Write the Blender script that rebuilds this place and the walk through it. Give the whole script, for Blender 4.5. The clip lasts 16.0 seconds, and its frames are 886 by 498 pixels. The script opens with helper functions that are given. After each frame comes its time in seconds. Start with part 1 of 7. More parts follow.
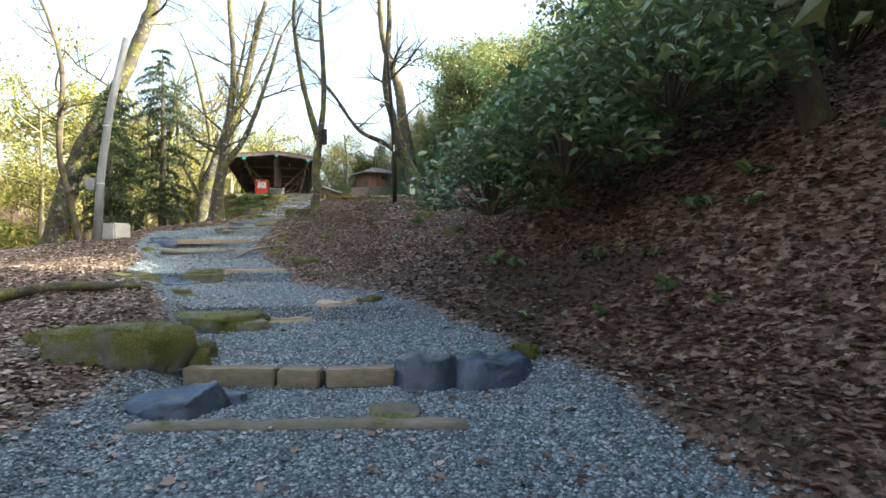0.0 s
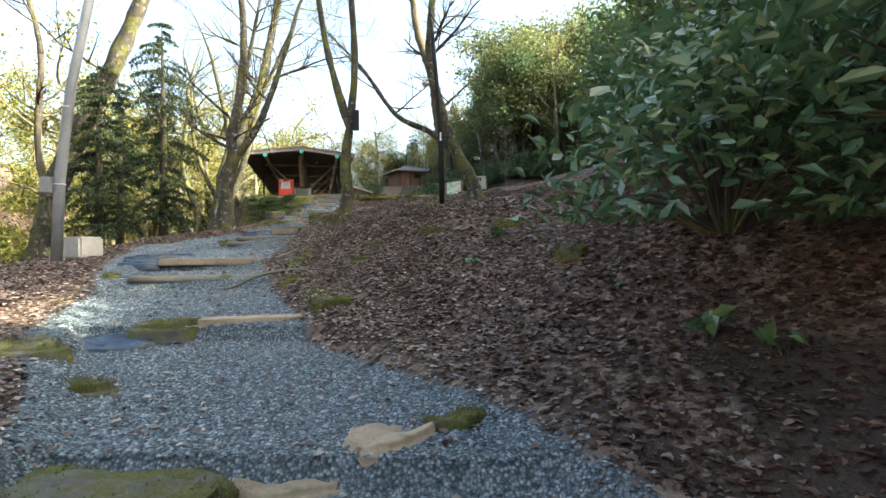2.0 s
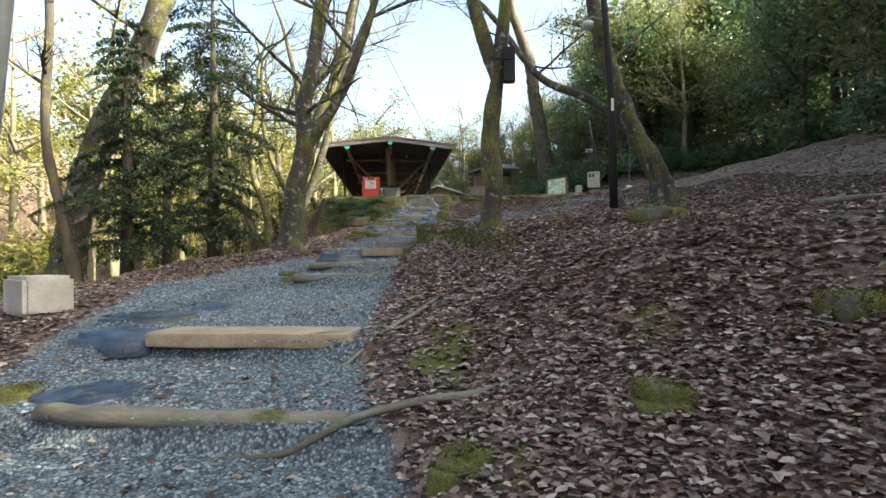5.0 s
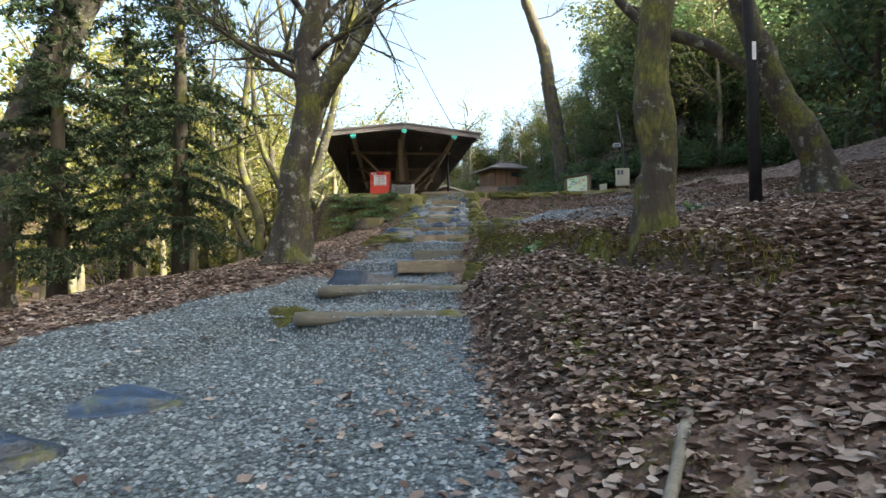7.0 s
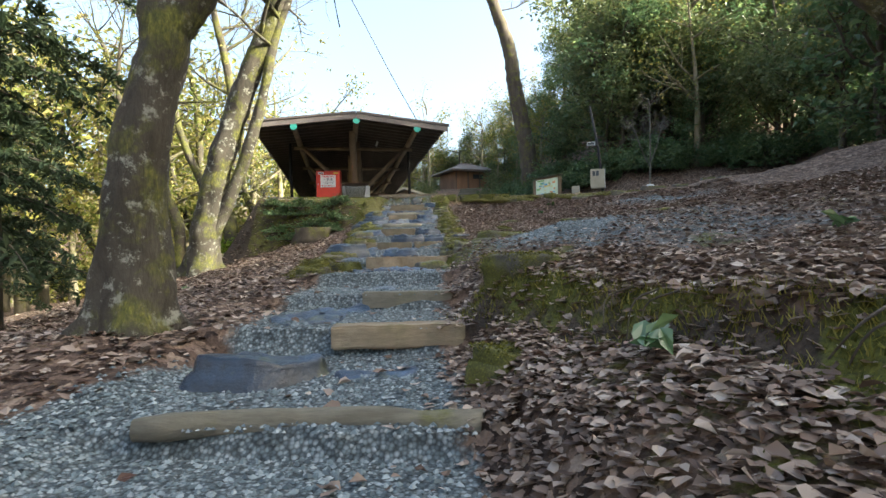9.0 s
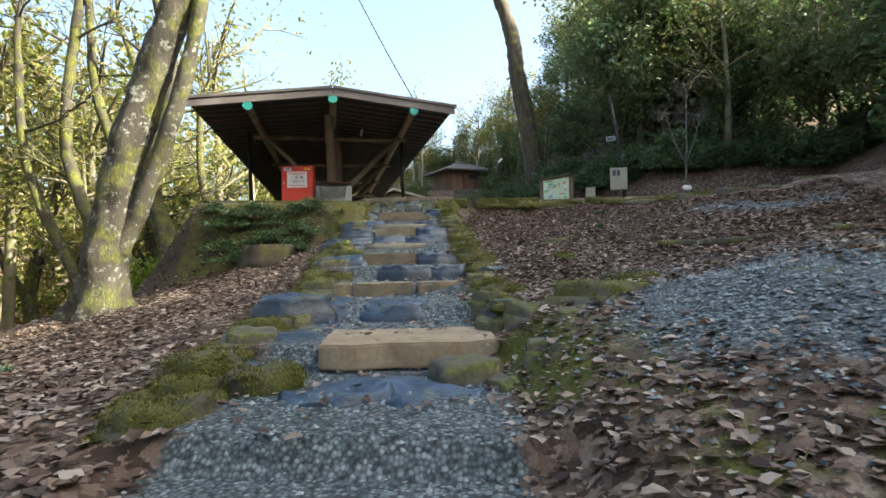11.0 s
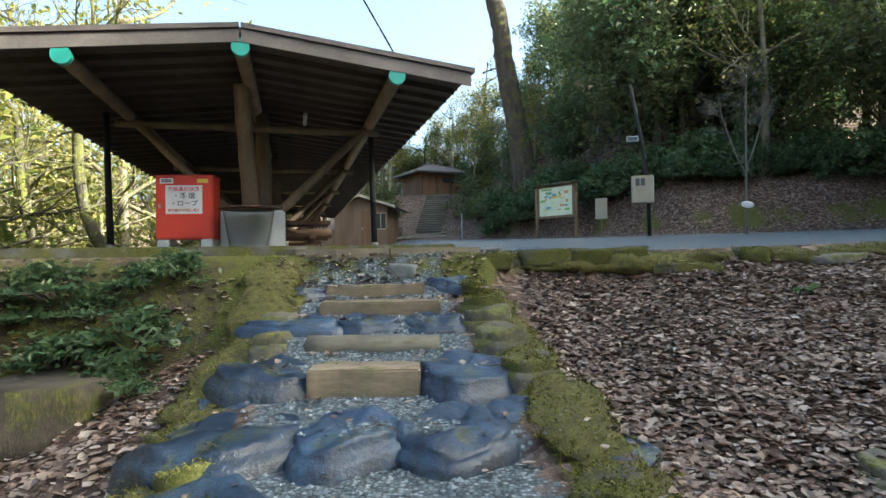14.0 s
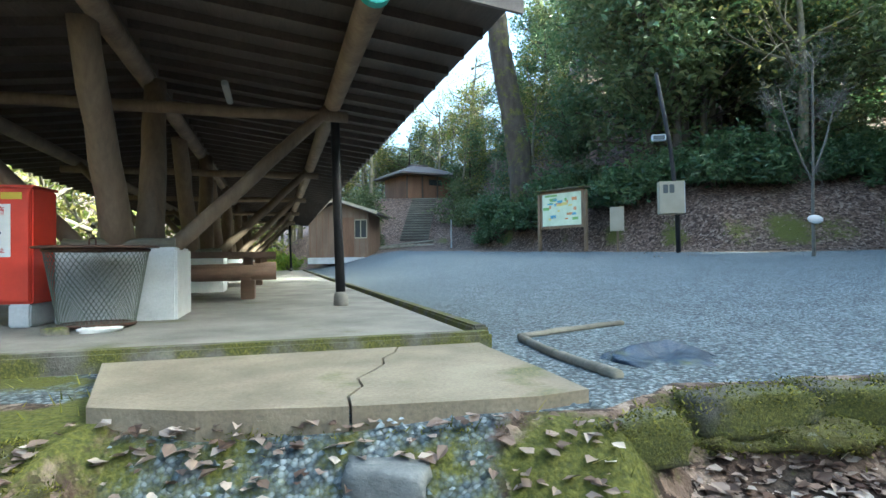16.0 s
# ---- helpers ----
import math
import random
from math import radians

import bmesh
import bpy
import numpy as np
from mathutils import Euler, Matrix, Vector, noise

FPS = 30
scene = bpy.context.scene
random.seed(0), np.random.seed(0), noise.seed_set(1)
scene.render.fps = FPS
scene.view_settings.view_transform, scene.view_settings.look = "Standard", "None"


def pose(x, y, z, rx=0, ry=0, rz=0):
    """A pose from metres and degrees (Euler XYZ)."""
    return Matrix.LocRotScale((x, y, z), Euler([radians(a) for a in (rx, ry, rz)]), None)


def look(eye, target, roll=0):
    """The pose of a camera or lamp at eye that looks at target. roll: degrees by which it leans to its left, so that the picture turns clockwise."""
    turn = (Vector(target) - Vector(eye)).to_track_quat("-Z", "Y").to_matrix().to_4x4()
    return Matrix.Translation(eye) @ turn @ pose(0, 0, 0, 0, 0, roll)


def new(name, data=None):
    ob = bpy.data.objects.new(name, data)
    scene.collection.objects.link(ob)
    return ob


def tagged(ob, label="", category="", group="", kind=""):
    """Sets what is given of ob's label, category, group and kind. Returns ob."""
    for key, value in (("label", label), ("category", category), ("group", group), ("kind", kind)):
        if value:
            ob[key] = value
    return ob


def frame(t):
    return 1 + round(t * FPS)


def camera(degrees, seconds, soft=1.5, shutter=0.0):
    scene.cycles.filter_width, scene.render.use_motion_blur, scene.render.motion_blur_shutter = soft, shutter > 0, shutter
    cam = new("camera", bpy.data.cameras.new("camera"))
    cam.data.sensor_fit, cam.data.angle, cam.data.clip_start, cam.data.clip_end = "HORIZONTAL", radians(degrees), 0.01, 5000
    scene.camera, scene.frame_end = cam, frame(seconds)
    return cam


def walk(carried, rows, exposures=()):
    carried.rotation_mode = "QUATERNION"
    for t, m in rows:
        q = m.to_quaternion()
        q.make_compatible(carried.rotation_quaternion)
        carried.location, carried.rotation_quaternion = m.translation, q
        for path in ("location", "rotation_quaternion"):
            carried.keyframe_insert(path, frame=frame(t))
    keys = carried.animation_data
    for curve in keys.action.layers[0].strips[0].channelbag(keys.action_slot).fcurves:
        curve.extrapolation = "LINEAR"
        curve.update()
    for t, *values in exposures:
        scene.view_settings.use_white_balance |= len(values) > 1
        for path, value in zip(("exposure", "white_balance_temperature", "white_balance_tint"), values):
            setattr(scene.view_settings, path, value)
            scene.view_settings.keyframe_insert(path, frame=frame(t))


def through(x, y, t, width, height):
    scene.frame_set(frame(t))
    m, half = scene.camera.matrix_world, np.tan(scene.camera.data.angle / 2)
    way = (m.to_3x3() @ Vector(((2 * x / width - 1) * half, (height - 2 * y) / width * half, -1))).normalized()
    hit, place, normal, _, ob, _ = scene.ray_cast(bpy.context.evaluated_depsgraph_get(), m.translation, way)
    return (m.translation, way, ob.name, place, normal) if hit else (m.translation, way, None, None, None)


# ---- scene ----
cam = camera(75.0, 16.0)
PATH = [
    (0, (0.011, -0.143, 1.565), (0.008, 1.857, 1.577), -0.1),
    (0.5, (-0.288, 0.943, 1.727), (-0.317, 2.943, 1.736), -0.3),
    (1, (-0.486, 2.028, 1.791), (-0.542, 4.027, 1.802), -0.5),
    (1.5, (-0.724, 3.073, 1.889), (-0.808, 5.071, 1.898), -0.2),
    (2, (-0.902, 4.045, 1.989), (-1.008, 6.042, 1.998), -0.6),
    (2.5, (-1.091, 5.022, 2.214), (-1.224, 7.017, 2.223), -0.6),
    (3, (-1.289, 5.917, 2.283), (-1.494, 7.907, 2.295), -0.5),
    (3.5, (-1.589, 6.879, 2.356), (-1.865, 8.859, 2.367), -0.2),
    (4, (-2.150, 7.821, 2.467), (-2.475, 9.794, 2.477), -0.1),
    (4.5, (-2.651, 8.858, 2.527), (-2.994, 10.829, 2.538), -0.1),
    (5, (-3.207, 9.829, 2.600), (-3.563, 11.797, 2.611), -0.4),
    (7.5, (-5.068, 14.030, 2.859), (-5.392, 16.003, 2.886), -0.9),
    (8, (-5.238, 14.790, 3.053), (-5.519, 16.770, 3.081), -1.2),
    (8.5, (-5.389, 15.589, 3.111), (-5.610, 17.576, 3.139), -1.4),
    (9, (-5.517, 16.521, 3.108), (-5.711, 18.511, 3.140), -1.2),
    (9.8, (-5.790, 18.140, 3.345), (-5.968, 20.132, 3.378), -1.2),
    (10.6, (-6.100, 19.790, 3.570), (-6.264, 21.783, 3.604), -1.1),
    (11.5, (-6.395, 21.589, 3.749), (-6.545, 23.583, 3.783), -1.1),
    (12, (-6.522, 22.560, 3.995), (-6.661, 24.555, 4.028), -1.1),
    (12.5, (-6.721, 23.595, 4.171), (-6.852, 25.591, 4.204), -1.1),
    (13, (-6.888, 24.461, 4.381), (-7.003, 26.457, 4.413), -1.0),
    (13.5, (-7.030, 25.434, 4.557), (-7.116, 27.432, 4.587), -1.0),
    (14, (-7.204, 26.401, 4.748), (-7.237, 28.400, 4.779), -0.9),
    (14.5, (-7.261, 27.231, 4.799), (-7.279, 29.231, 4.830), -0.8),
    (15, (-7.374, 28.133, 4.991), (-7.383, 30.133, 5.024), -0.7),
    (15.5, (-7.381, 28.976, 5.158), (-7.374, 30.976, 5.190), -0.7),
    (16, (-7.505, 29.891, 5.342), (-7.478, 31.891, 5.375), -0.7),
]
walk(cam, [(t, look(eye, target, roll)) for t, eye, target, roll in PATH],
     [(0, 2.88, 7100, 0), (3, 2.6, 7050, 0), (7, 2.45, 6950, 0), (9, 2.48, 6950, 0), (11.5, 2.3, 6750, -1), (13, 2.3, 6550, -2), (14.5, 2.58, 6250, -5), (16, 3.02, 5600, -10)])

# ---------------------------------------------------------------- light
world = bpy.data.worlds.new("sky")
world.use_nodes = True
scene.world = world
wn = world.node_tree
sky = wn.nodes.new("ShaderNodeTexSky")
sky.sky_type = "NISHITA"
sky.sun_disc = False
SUN_EL, SUN_AZ = 28.0, 99.0      # degrees: height above the horizon, compass bearing from +y towards +x
sky.sun_elevation, sky.sun_rotation = radians(SUN_EL), radians(SUN_AZ)
sky.air_density, sky.dust_density, sky.ozone_density = 0.75, 6.5, 0.9
wn.nodes["Background"].inputs[1].default_value = 0.15
wn.links.new(sky.outputs[0], wn.nodes["Background"].inputs[0])
sun = new("sun", bpy.data.lights.new("sun", "SUN"))
sun.data.energy, sun.data.angle, sun.data.color = 4.2, radians(0.6), (1.0, 0.93, 0.82)
sd = Vector((math.sin(radians(SUN_AZ)) * math.cos(radians(SUN_EL)), math.cos(radians(SUN_AZ)) * math.cos(radians(SUN_EL)), math.sin(radians(SUN_EL))))
sun.matrix_world = look(sd * 50, (0, 0, 0))


# ---------------------------------------------------------------- mesh helpers
FUZZ = []      # places where moss tufts grow


class Geo:
    """Vertices and faces, gathered as arrays."""

    def __init__(self):
        self.v, self.q, self.t, self.n = [], [], [], 0

    def add(self, v, quads=None, tris=None):
        v = np.asarray(v, float).reshape(-1, 3)
        if quads is not None and len(quads):
            self.q.append(np.asarray(quads, int).reshape(-1, 4) + self.n)
        if tris is not None and len(tris):
            self.t.append(np.asarray(tris, int).reshape(-1, 3) + self.n)
        self.v.append(v)
        self.n += len(v)
        return self

    def mesh(self, name, material, smooth=True):
        me = bpy.data.meshes.new(name)
        v = np.concatenate(self.v) if self.v else np.zeros((0, 3))
        q = np.concatenate(self.q) if self.q else np.zeros((0, 4), int)
        t = np.concatenate(self.t) if self.t else np.zeros((0, 3), int)
        me.vertices.add(len(v))
        me.vertices.foreach_set("co", v.ravel().astype(np.float32))
        me.loops.add(q.size + t.size)
        me.loops.foreach_set("vertex_index", np.r_[q.ravel(), t.ravel()].astype(np.int32))
        me.polygons.add(len(q) + len(t))
        starts = np.r_[np.arange(len(q)) * 4, q.size + np.arange(len(t)) * 3]
        me.polygons.foreach_set("loop_start", starts.astype(np.int32))
        me.polygons.foreach_set("use_smooth", np.full(len(q) + len(t), smooth))
        me.update(calc_edges=True)
        me.validate()
        me.materials.append(material)
        return me


def bm_mesh(name, bm, material, smooth=False):
    me = bpy.data.meshes.new(name)
    bmesh.ops.recalc_face_normals(bm, faces=bm.faces)
    bm.to_mesh(me)
    bm.free()
    for p in me.polygons:
        p.use_smooth = smooth
    me.materials.append(material)
    return me


def part(name, me, parent=None, label="", m=None):
    """Links a mesh as one object, under a thing or a part."""
    ob = new(name, me)
    if parent:
        ob.parent = parent
    if m is not None:
        ob.matrix_local = m
    if label:
        ob["label"] = label
    return ob


def empty(name, m, label, category, group="", kind=""):
    ob = new(name)
    ob.empty_display_size = 0.1
    ob.matrix_world = m
    return tagged(ob, label, category, group, kind)


def box_bm(sx, sy, sz, at=(0, 0, 0), bevel=0.01, m=None, into=None):
    """A bevelled box whose base centre stands at `at`."""
    bm = bmesh.new()
    bmesh.ops.create_cube(bm, size=1)
    bmesh.ops.scale(bm, vec=(sx, sy, sz), verts=bm.verts)
    bmesh.ops.translate(bm, vec=(at[0], at[1], at[2] + sz / 2), verts=bm.verts)
    if bevel:
        bmesh.ops.bevel(bm, geom=bm.edges[:], offset=bevel, segments=2, affect="EDGES")
    if m is not None:
        bm.transform(m)
    if into is None:
        return bm
    tmp = bpy.data.meshes.new("tmp")
    bm.to_mesh(tmp)
    bm.free()
    into.from_mesh(tmp)
    bpy.data.meshes.remove(tmp)
    return into


def tube(pts, radii, sides=8, rng=None, rough=0.0, caps=True):
    """A swept tube along points: vertices, quads, triangles."""
    pts = np.asarray(pts, float)
    n = len(pts)
    d = np.gradient(pts, axis=0)
    d /= np.linalg.norm(d, axis=1)[:, None] + 1e-9
    ref = np.where(np.abs(d[:, 2:3]) > 0.9, [[1.0, 0, 0]], [[0, 0, 1.0]])
    a = np.cross(d, ref)
    a /= np.linalg.norm(a, axis=1)[:, None] + 1e-9
    for k in range(1, n):
        if (a[k] @ a[k - 1]) < 0:
            a[k] = -a[k]
    b = np.cross(d, a)
    ang = np.linspace(0, 2 * np.pi, sides, endpoint=False)
    r = np.asarray(radii, float)[:, None] * np.ones((1, sides))
    if rng is not None and rough:
        r = r * (1 + rough * rng.normal(size=(n, sides)))
    v = pts[:, None] + r[..., None] * (np.cos(ang)[None, :, None] * a[:, None] + np.sin(ang)[None, :, None] * b[:, None])
    i, j = np.meshgrid(np.arange(n - 1), np.arange(sides), indexing="ij")
    j2 = (j + 1) % sides
    q = np.stack([i * sides + j, i * sides + j2, (i + 1) * sides + j2, (i + 1) * sides + j], -1).reshape(-1, 4)
    v = v.reshape(-1, 3)
    t = []
    if caps:
        for end, rev in ((0, 1), (n - 1, 0)):
            c = len(v)
            v = np.vstack([v, pts[end]])
            for k in range(sides):
                e = (end * sides + k, end * sides + (k + 1) % sides)
                t.append((c, *(e if not rev else e[::-1])))
    return v, q, t


def curve_pts(ctrl, n):
    """A smooth line through control points (Catmull-Rom)."""
    c = np.asarray(ctrl, float)
    c = np.vstack([2 * c[0] - c[1], c, 2 * c[-1] - c[-2]])
    out = []
    seg = len(c) - 3
    for s in np.linspace(0, seg - 1e-6, n):
        k, u = int(s), s - int(s)
        p0, p1, p2, p3 = c[k:k + 4]
        out.append(0.5 * (2 * p1 + (p2 - p0) * u + (2 * p0 - 5 * p1 + 4 * p2 - p3) * u ** 2 + (3 * p1 - p0 - 3 * p2 + p3) * u ** 3))
    return np.array(out)


def leaf_cards(geo, centers, sizes, rng, flat=0.0, narrow=0.5, fold=0.25, six=False, droop=0.0):
    """Small folded leaves: two (or four) triangles each, at random turns; flat 1 lays them level."""
    n = len(centers)
    if not n:
        return geo
    nrm = rng.normal(size=(n, 3))
    nrm[:, 2] = np.abs(nrm[:, 2])
    nrm = nrm * (1 - flat) + flat * np.array([0, 0, 1.6])
    nrm /= np.linalg.norm(nrm, axis=1)[:, None]
    a = np.cross(nrm, rng.normal(size=(n, 3)))
    a /= np.linalg.norm(a, axis=1)[:, None] + 1e-9
    a[:, 2] -= droop
    b = np.cross(nrm, a)
    s = np.asarray(sizes).reshape(-1, 1) * np.ones((n, 1))
    c = np.asarray(centers)
    up = nrm * s * fold * rng.uniform(0.3, 1.3, size=(n, 1))
    if six:
        w1, w2 = rng.uniform(0.65, 1.25, (n, 1)), rng.uniform(0.6, 1.3, (n, 1))
        up2 = up * rng.uniform(-0.3, 1.6, (n, 1))
        base, tip = c - a * s * 0.5 + up * rng.uniform(-0.4, 0.9, (n, 1)), c + a * s * 0.5 + up * rng.uniform(-0.8, 0.9, (n, 1))
        l1, l2 = c - a * s * 0.18 + b * s * narrow * 0.5 * w1 + up, c + a * s * 0.2 + b * s * narrow * 0.42 * w2 + up2 * 0.8
        r1, r2 = c - a * s * 0.18 - b * s * narrow * 0.5 * w2 + up2, c + a * s * 0.2 - b * s * narrow * 0.42 * w1 + up * 0.8
        v = np.stack([base, l1, l2, tip, r2, r1], 1).reshape(-1, 3)
        k = np.arange(n)[:, None] * 6
        t = np.concatenate([k + [0, 3, 2], k + [0, 2, 1], k + [0, 5, 4], k + [0, 4, 3]])
    else:
        v = np.stack([c - a * s * 0.5, c + b * s * narrow * 0.5 + up, c + a * s * 0.5, c - b * s * narrow * 0.5 + up], 1).reshape(-1, 3)
        k = np.arange(n)[:, None] * 4
        t = np.concatenate([k + [0, 2, 1], k + [0, 3, 2]])
    return geo.add(v, tris=t)


# ---------------------------------------------------------------- materials
def nodes_of(name):
    m = bpy.data.materials.new(name)
    m.use_nodes = True
    return m, m.node_tree, m.node_tree.nodes["Principled BSDF"]


def noise_node(nt, scale, detail=6, rough=0.6, coord=None, stretch=None):
    tx = nt.nodes.new("ShaderNodeTexNoise")
    tx.inputs["Scale"].default_value, tx.inputs["Detail"].default_value, tx.inputs["Roughness"].default_value = scale, detail, rough
    tc = nt.nodes.new("ShaderNodeTexCoord")
    src = tc.outputs[coord or "Object"]
    if stretch:
        mp = nt.nodes.new("ShaderNodeMapping")
        mp.inputs["Scale"].default_value = stretch
        nt.links.new(src, mp.inputs[0])
        src = mp.outputs[0]
    nt.links.new(src, tx.inputs["Vector"])
    return tx


def ramp(nt, src, stops):
    r = nt.nodes.new("ShaderNodeValToRGB")
    el = r.color_ramp.elements
    while len(el) < len(stops):
        el.new(0.5)
    for e, (p, c) in zip(el, stops):
        e.position, e.color = p, (*c, 1) if len(c) == 3 else c
    nt.links.new(src, r.inputs[0])
    return r


def mix(nt, fac, a, b, blend="MIX"):
    x = nt.nodes.new("ShaderNodeMix")
    x.data_type, x.blend_type = "RGBA", blend
    for sock, val in ((x.inputs[0], fac), (x.inputs[6], a), (x.inputs[7], b)):
        if isinstance(val, (int, float)):
            sock.default_value = val
        elif isinstance(val, tuple):
            sock.default_value = (*val, 1)
        else:
            nt.links.new(val, sock)
    return x.outputs[2]


def bump(nt, bsdf, src, strength, dist=0.02):
    b = nt.nodes.new("ShaderNodeBump")
    b.inputs["Strength"].default_value, b.inputs["Distance"].default_value = strength, dist
    nt.links.new(src, b.inputs["Height"])
    nt.links.new(b.outputs[0], bsdf.inputs["Normal"])
    return b


def upward(nt, lo, hi):
    """How far a surface faces up, 0 to 1."""
    g = nt.nodes.new("ShaderNodeNewGeometry")
    s = nt.nodes.new("ShaderNodeSeparateXYZ")
    nt.links.new(g.outputs["Normal"], s.inputs[0])
    r = nt.nodes.new("ShaderNodeMapRange")
    r.inputs[1].default_value, r.inputs[2].default_value = lo, hi
    nt.links.new(s.outputs[2], r.inputs[0])
    return r.outputs[0]


def math_node(nt, op, a, b):
    x = nt.nodes.new("ShaderNodeMath")
    x.operation, x.use_clamp = op, True
    for sock, val in zip(x.inputs, (a, b)):
        if isinstance(val, (int, float)):
            sock.default_value = val
        else:
            nt.links.new(val, sock)
    return x.outputs[0]


MOSS_DARK, MOSS_MID, MOSS_LIGHT = (0.03, 0.034, 0.010), (0.095, 0.098, 0.018), (0.25, 0.235, 0.045)


def surface(name, dark, light, scale=6.0, rough=0.8, relief=0.5, fine=60.0, stretch=None, moss=0.0, lichen=0.0, metal=0.0, vary=0.0, spec=0.5, grain=0.35, wrap=False):
    """A weathered surface: two scales of colour, fine relief, moss on its upper faces, pale lichen."""
    m, nt, p = nodes_of(name)
    big = noise_node(nt, scale, 6, 0.62, stretch=stretch)
    small = noise_node(nt, fine, 4, 0.7, stretch=stretch)
    col = ramp(nt, big.outputs[0], [(0.3, dark), (0.72, light)]).outputs[0]
    g = ramp(nt, small.outputs[0], [(0.3, (0.45, 0.45, 0.45)), (0.7, (1, 1, 1))]).outputs[0]
    col = mix(nt, grain * 1.6 if grain < 0.6 else 1.0, col, g, "MULTIPLY")
    if vary:
        oi = nt.nodes.new("ShaderNodeObjectInfo")
        hv = nt.nodes.new("ShaderNodeHueSaturation")
        mr = nt.nodes.new("ShaderNodeMapRange")
        mr.inputs[3].default_value, mr.inputs[4].default_value = 1 - vary, 1 + vary
        nt.links.new(oi.outputs["Random"], mr.inputs[0])
        nt.links.new(mr.outputs[0], hv.inputs["Value"])
        nt.links.new(col, hv.inputs["Color"])
        col = hv.outputs[0]
    if lichen:
        l = noise_node(nt, scale * 1.7, 8, 0.75)
        f = ramp(nt, l.outputs[0], [(0.66 - 0.14 * lichen, (0, 0, 0)), (0.70 - 0.1 * lichen, (1, 1, 1))]).outputs[0]
        col = mix(nt, f, col, (0.22, 0.225, 0.195))
    if moss:
        mo = noise_node(nt, scale * 0.7, 5, 0.6)
        f = math_node(nt, "MULTIPLY", ramp(nt, mo.outputs[0], [(0.62 - 0.35 * moss, (0, 0, 0)), (0.74 - 0.3 * moss, (1, 1, 1))]).outputs[0], upward(nt, -2.5 if wrap else -0.2, -0.2 if wrap else 0.55))
        mc = ramp(nt, small.outputs[0], [(0.3, MOSS_DARK), (0.55, MOSS_MID), (0.8, MOSS_LIGHT)]).outputs[0]
        col = mix(nt, f, col, mc)
    nt.links.new(col, p.inputs["Base Color"])
    p.inputs["Roughness"].default_value, p.inputs["Metallic"].default_value = rough, metal
    p.inputs["Specular IOR Level"].default_value = spec
    if relief:
        both = math_node(nt, "ADD", math_node(nt, "MULTIPLY", big.outputs[0], 0.6), math_node(nt, "MULTIPLY", small.outputs[0], 0.4))
        bump(nt, p, both, relief, 0.03)
    return m


def leaf_mat(name, colours, rough=0.45, through=0.35, spec=0.4):
    """Leaves: each island takes its own colour; light passes through."""
    m, nt, p = nodes_of(name)
    g = nt.nodes.new("ShaderNodeNewGeometry")
    k = len(colours)
    r = ramp(nt, g.outputs["Random Per Island"], [(i / max(1, k - 1), c) for i, c in enumerate(colours)])
    n = noise_node(nt, 9.0, 3, 0.6)
    col = mix(nt, 0.5, r.outputs[0], ramp(nt, n.outputs[0], [(0.3, (0.5, 0.5, 0.5)), (0.7, (1, 1, 1))]).outputs[0], "MULTIPLY")
    nt.links.new(col, p.inputs["Base Color"])
    p.inputs["Roughness"].default_value, p.inputs["Specular IOR Level"].default_value = rough, spec
    if through:
        tr = nt.nodes.new("ShaderNodeBsdfTranslucent")
        nt.links.new(col, tr.inputs[0])
        ms = nt.nodes.new("ShaderNodeMixShader")
        ms.inputs[0].default_value = through
        nt.links.new(p.outputs[0], ms.inputs[1])
        nt.links.new(tr.outputs[0], ms.inputs[2])
        nt.links.new(ms.outputs[0], nt.nodes["Material Output"].inputs[0])
    return m


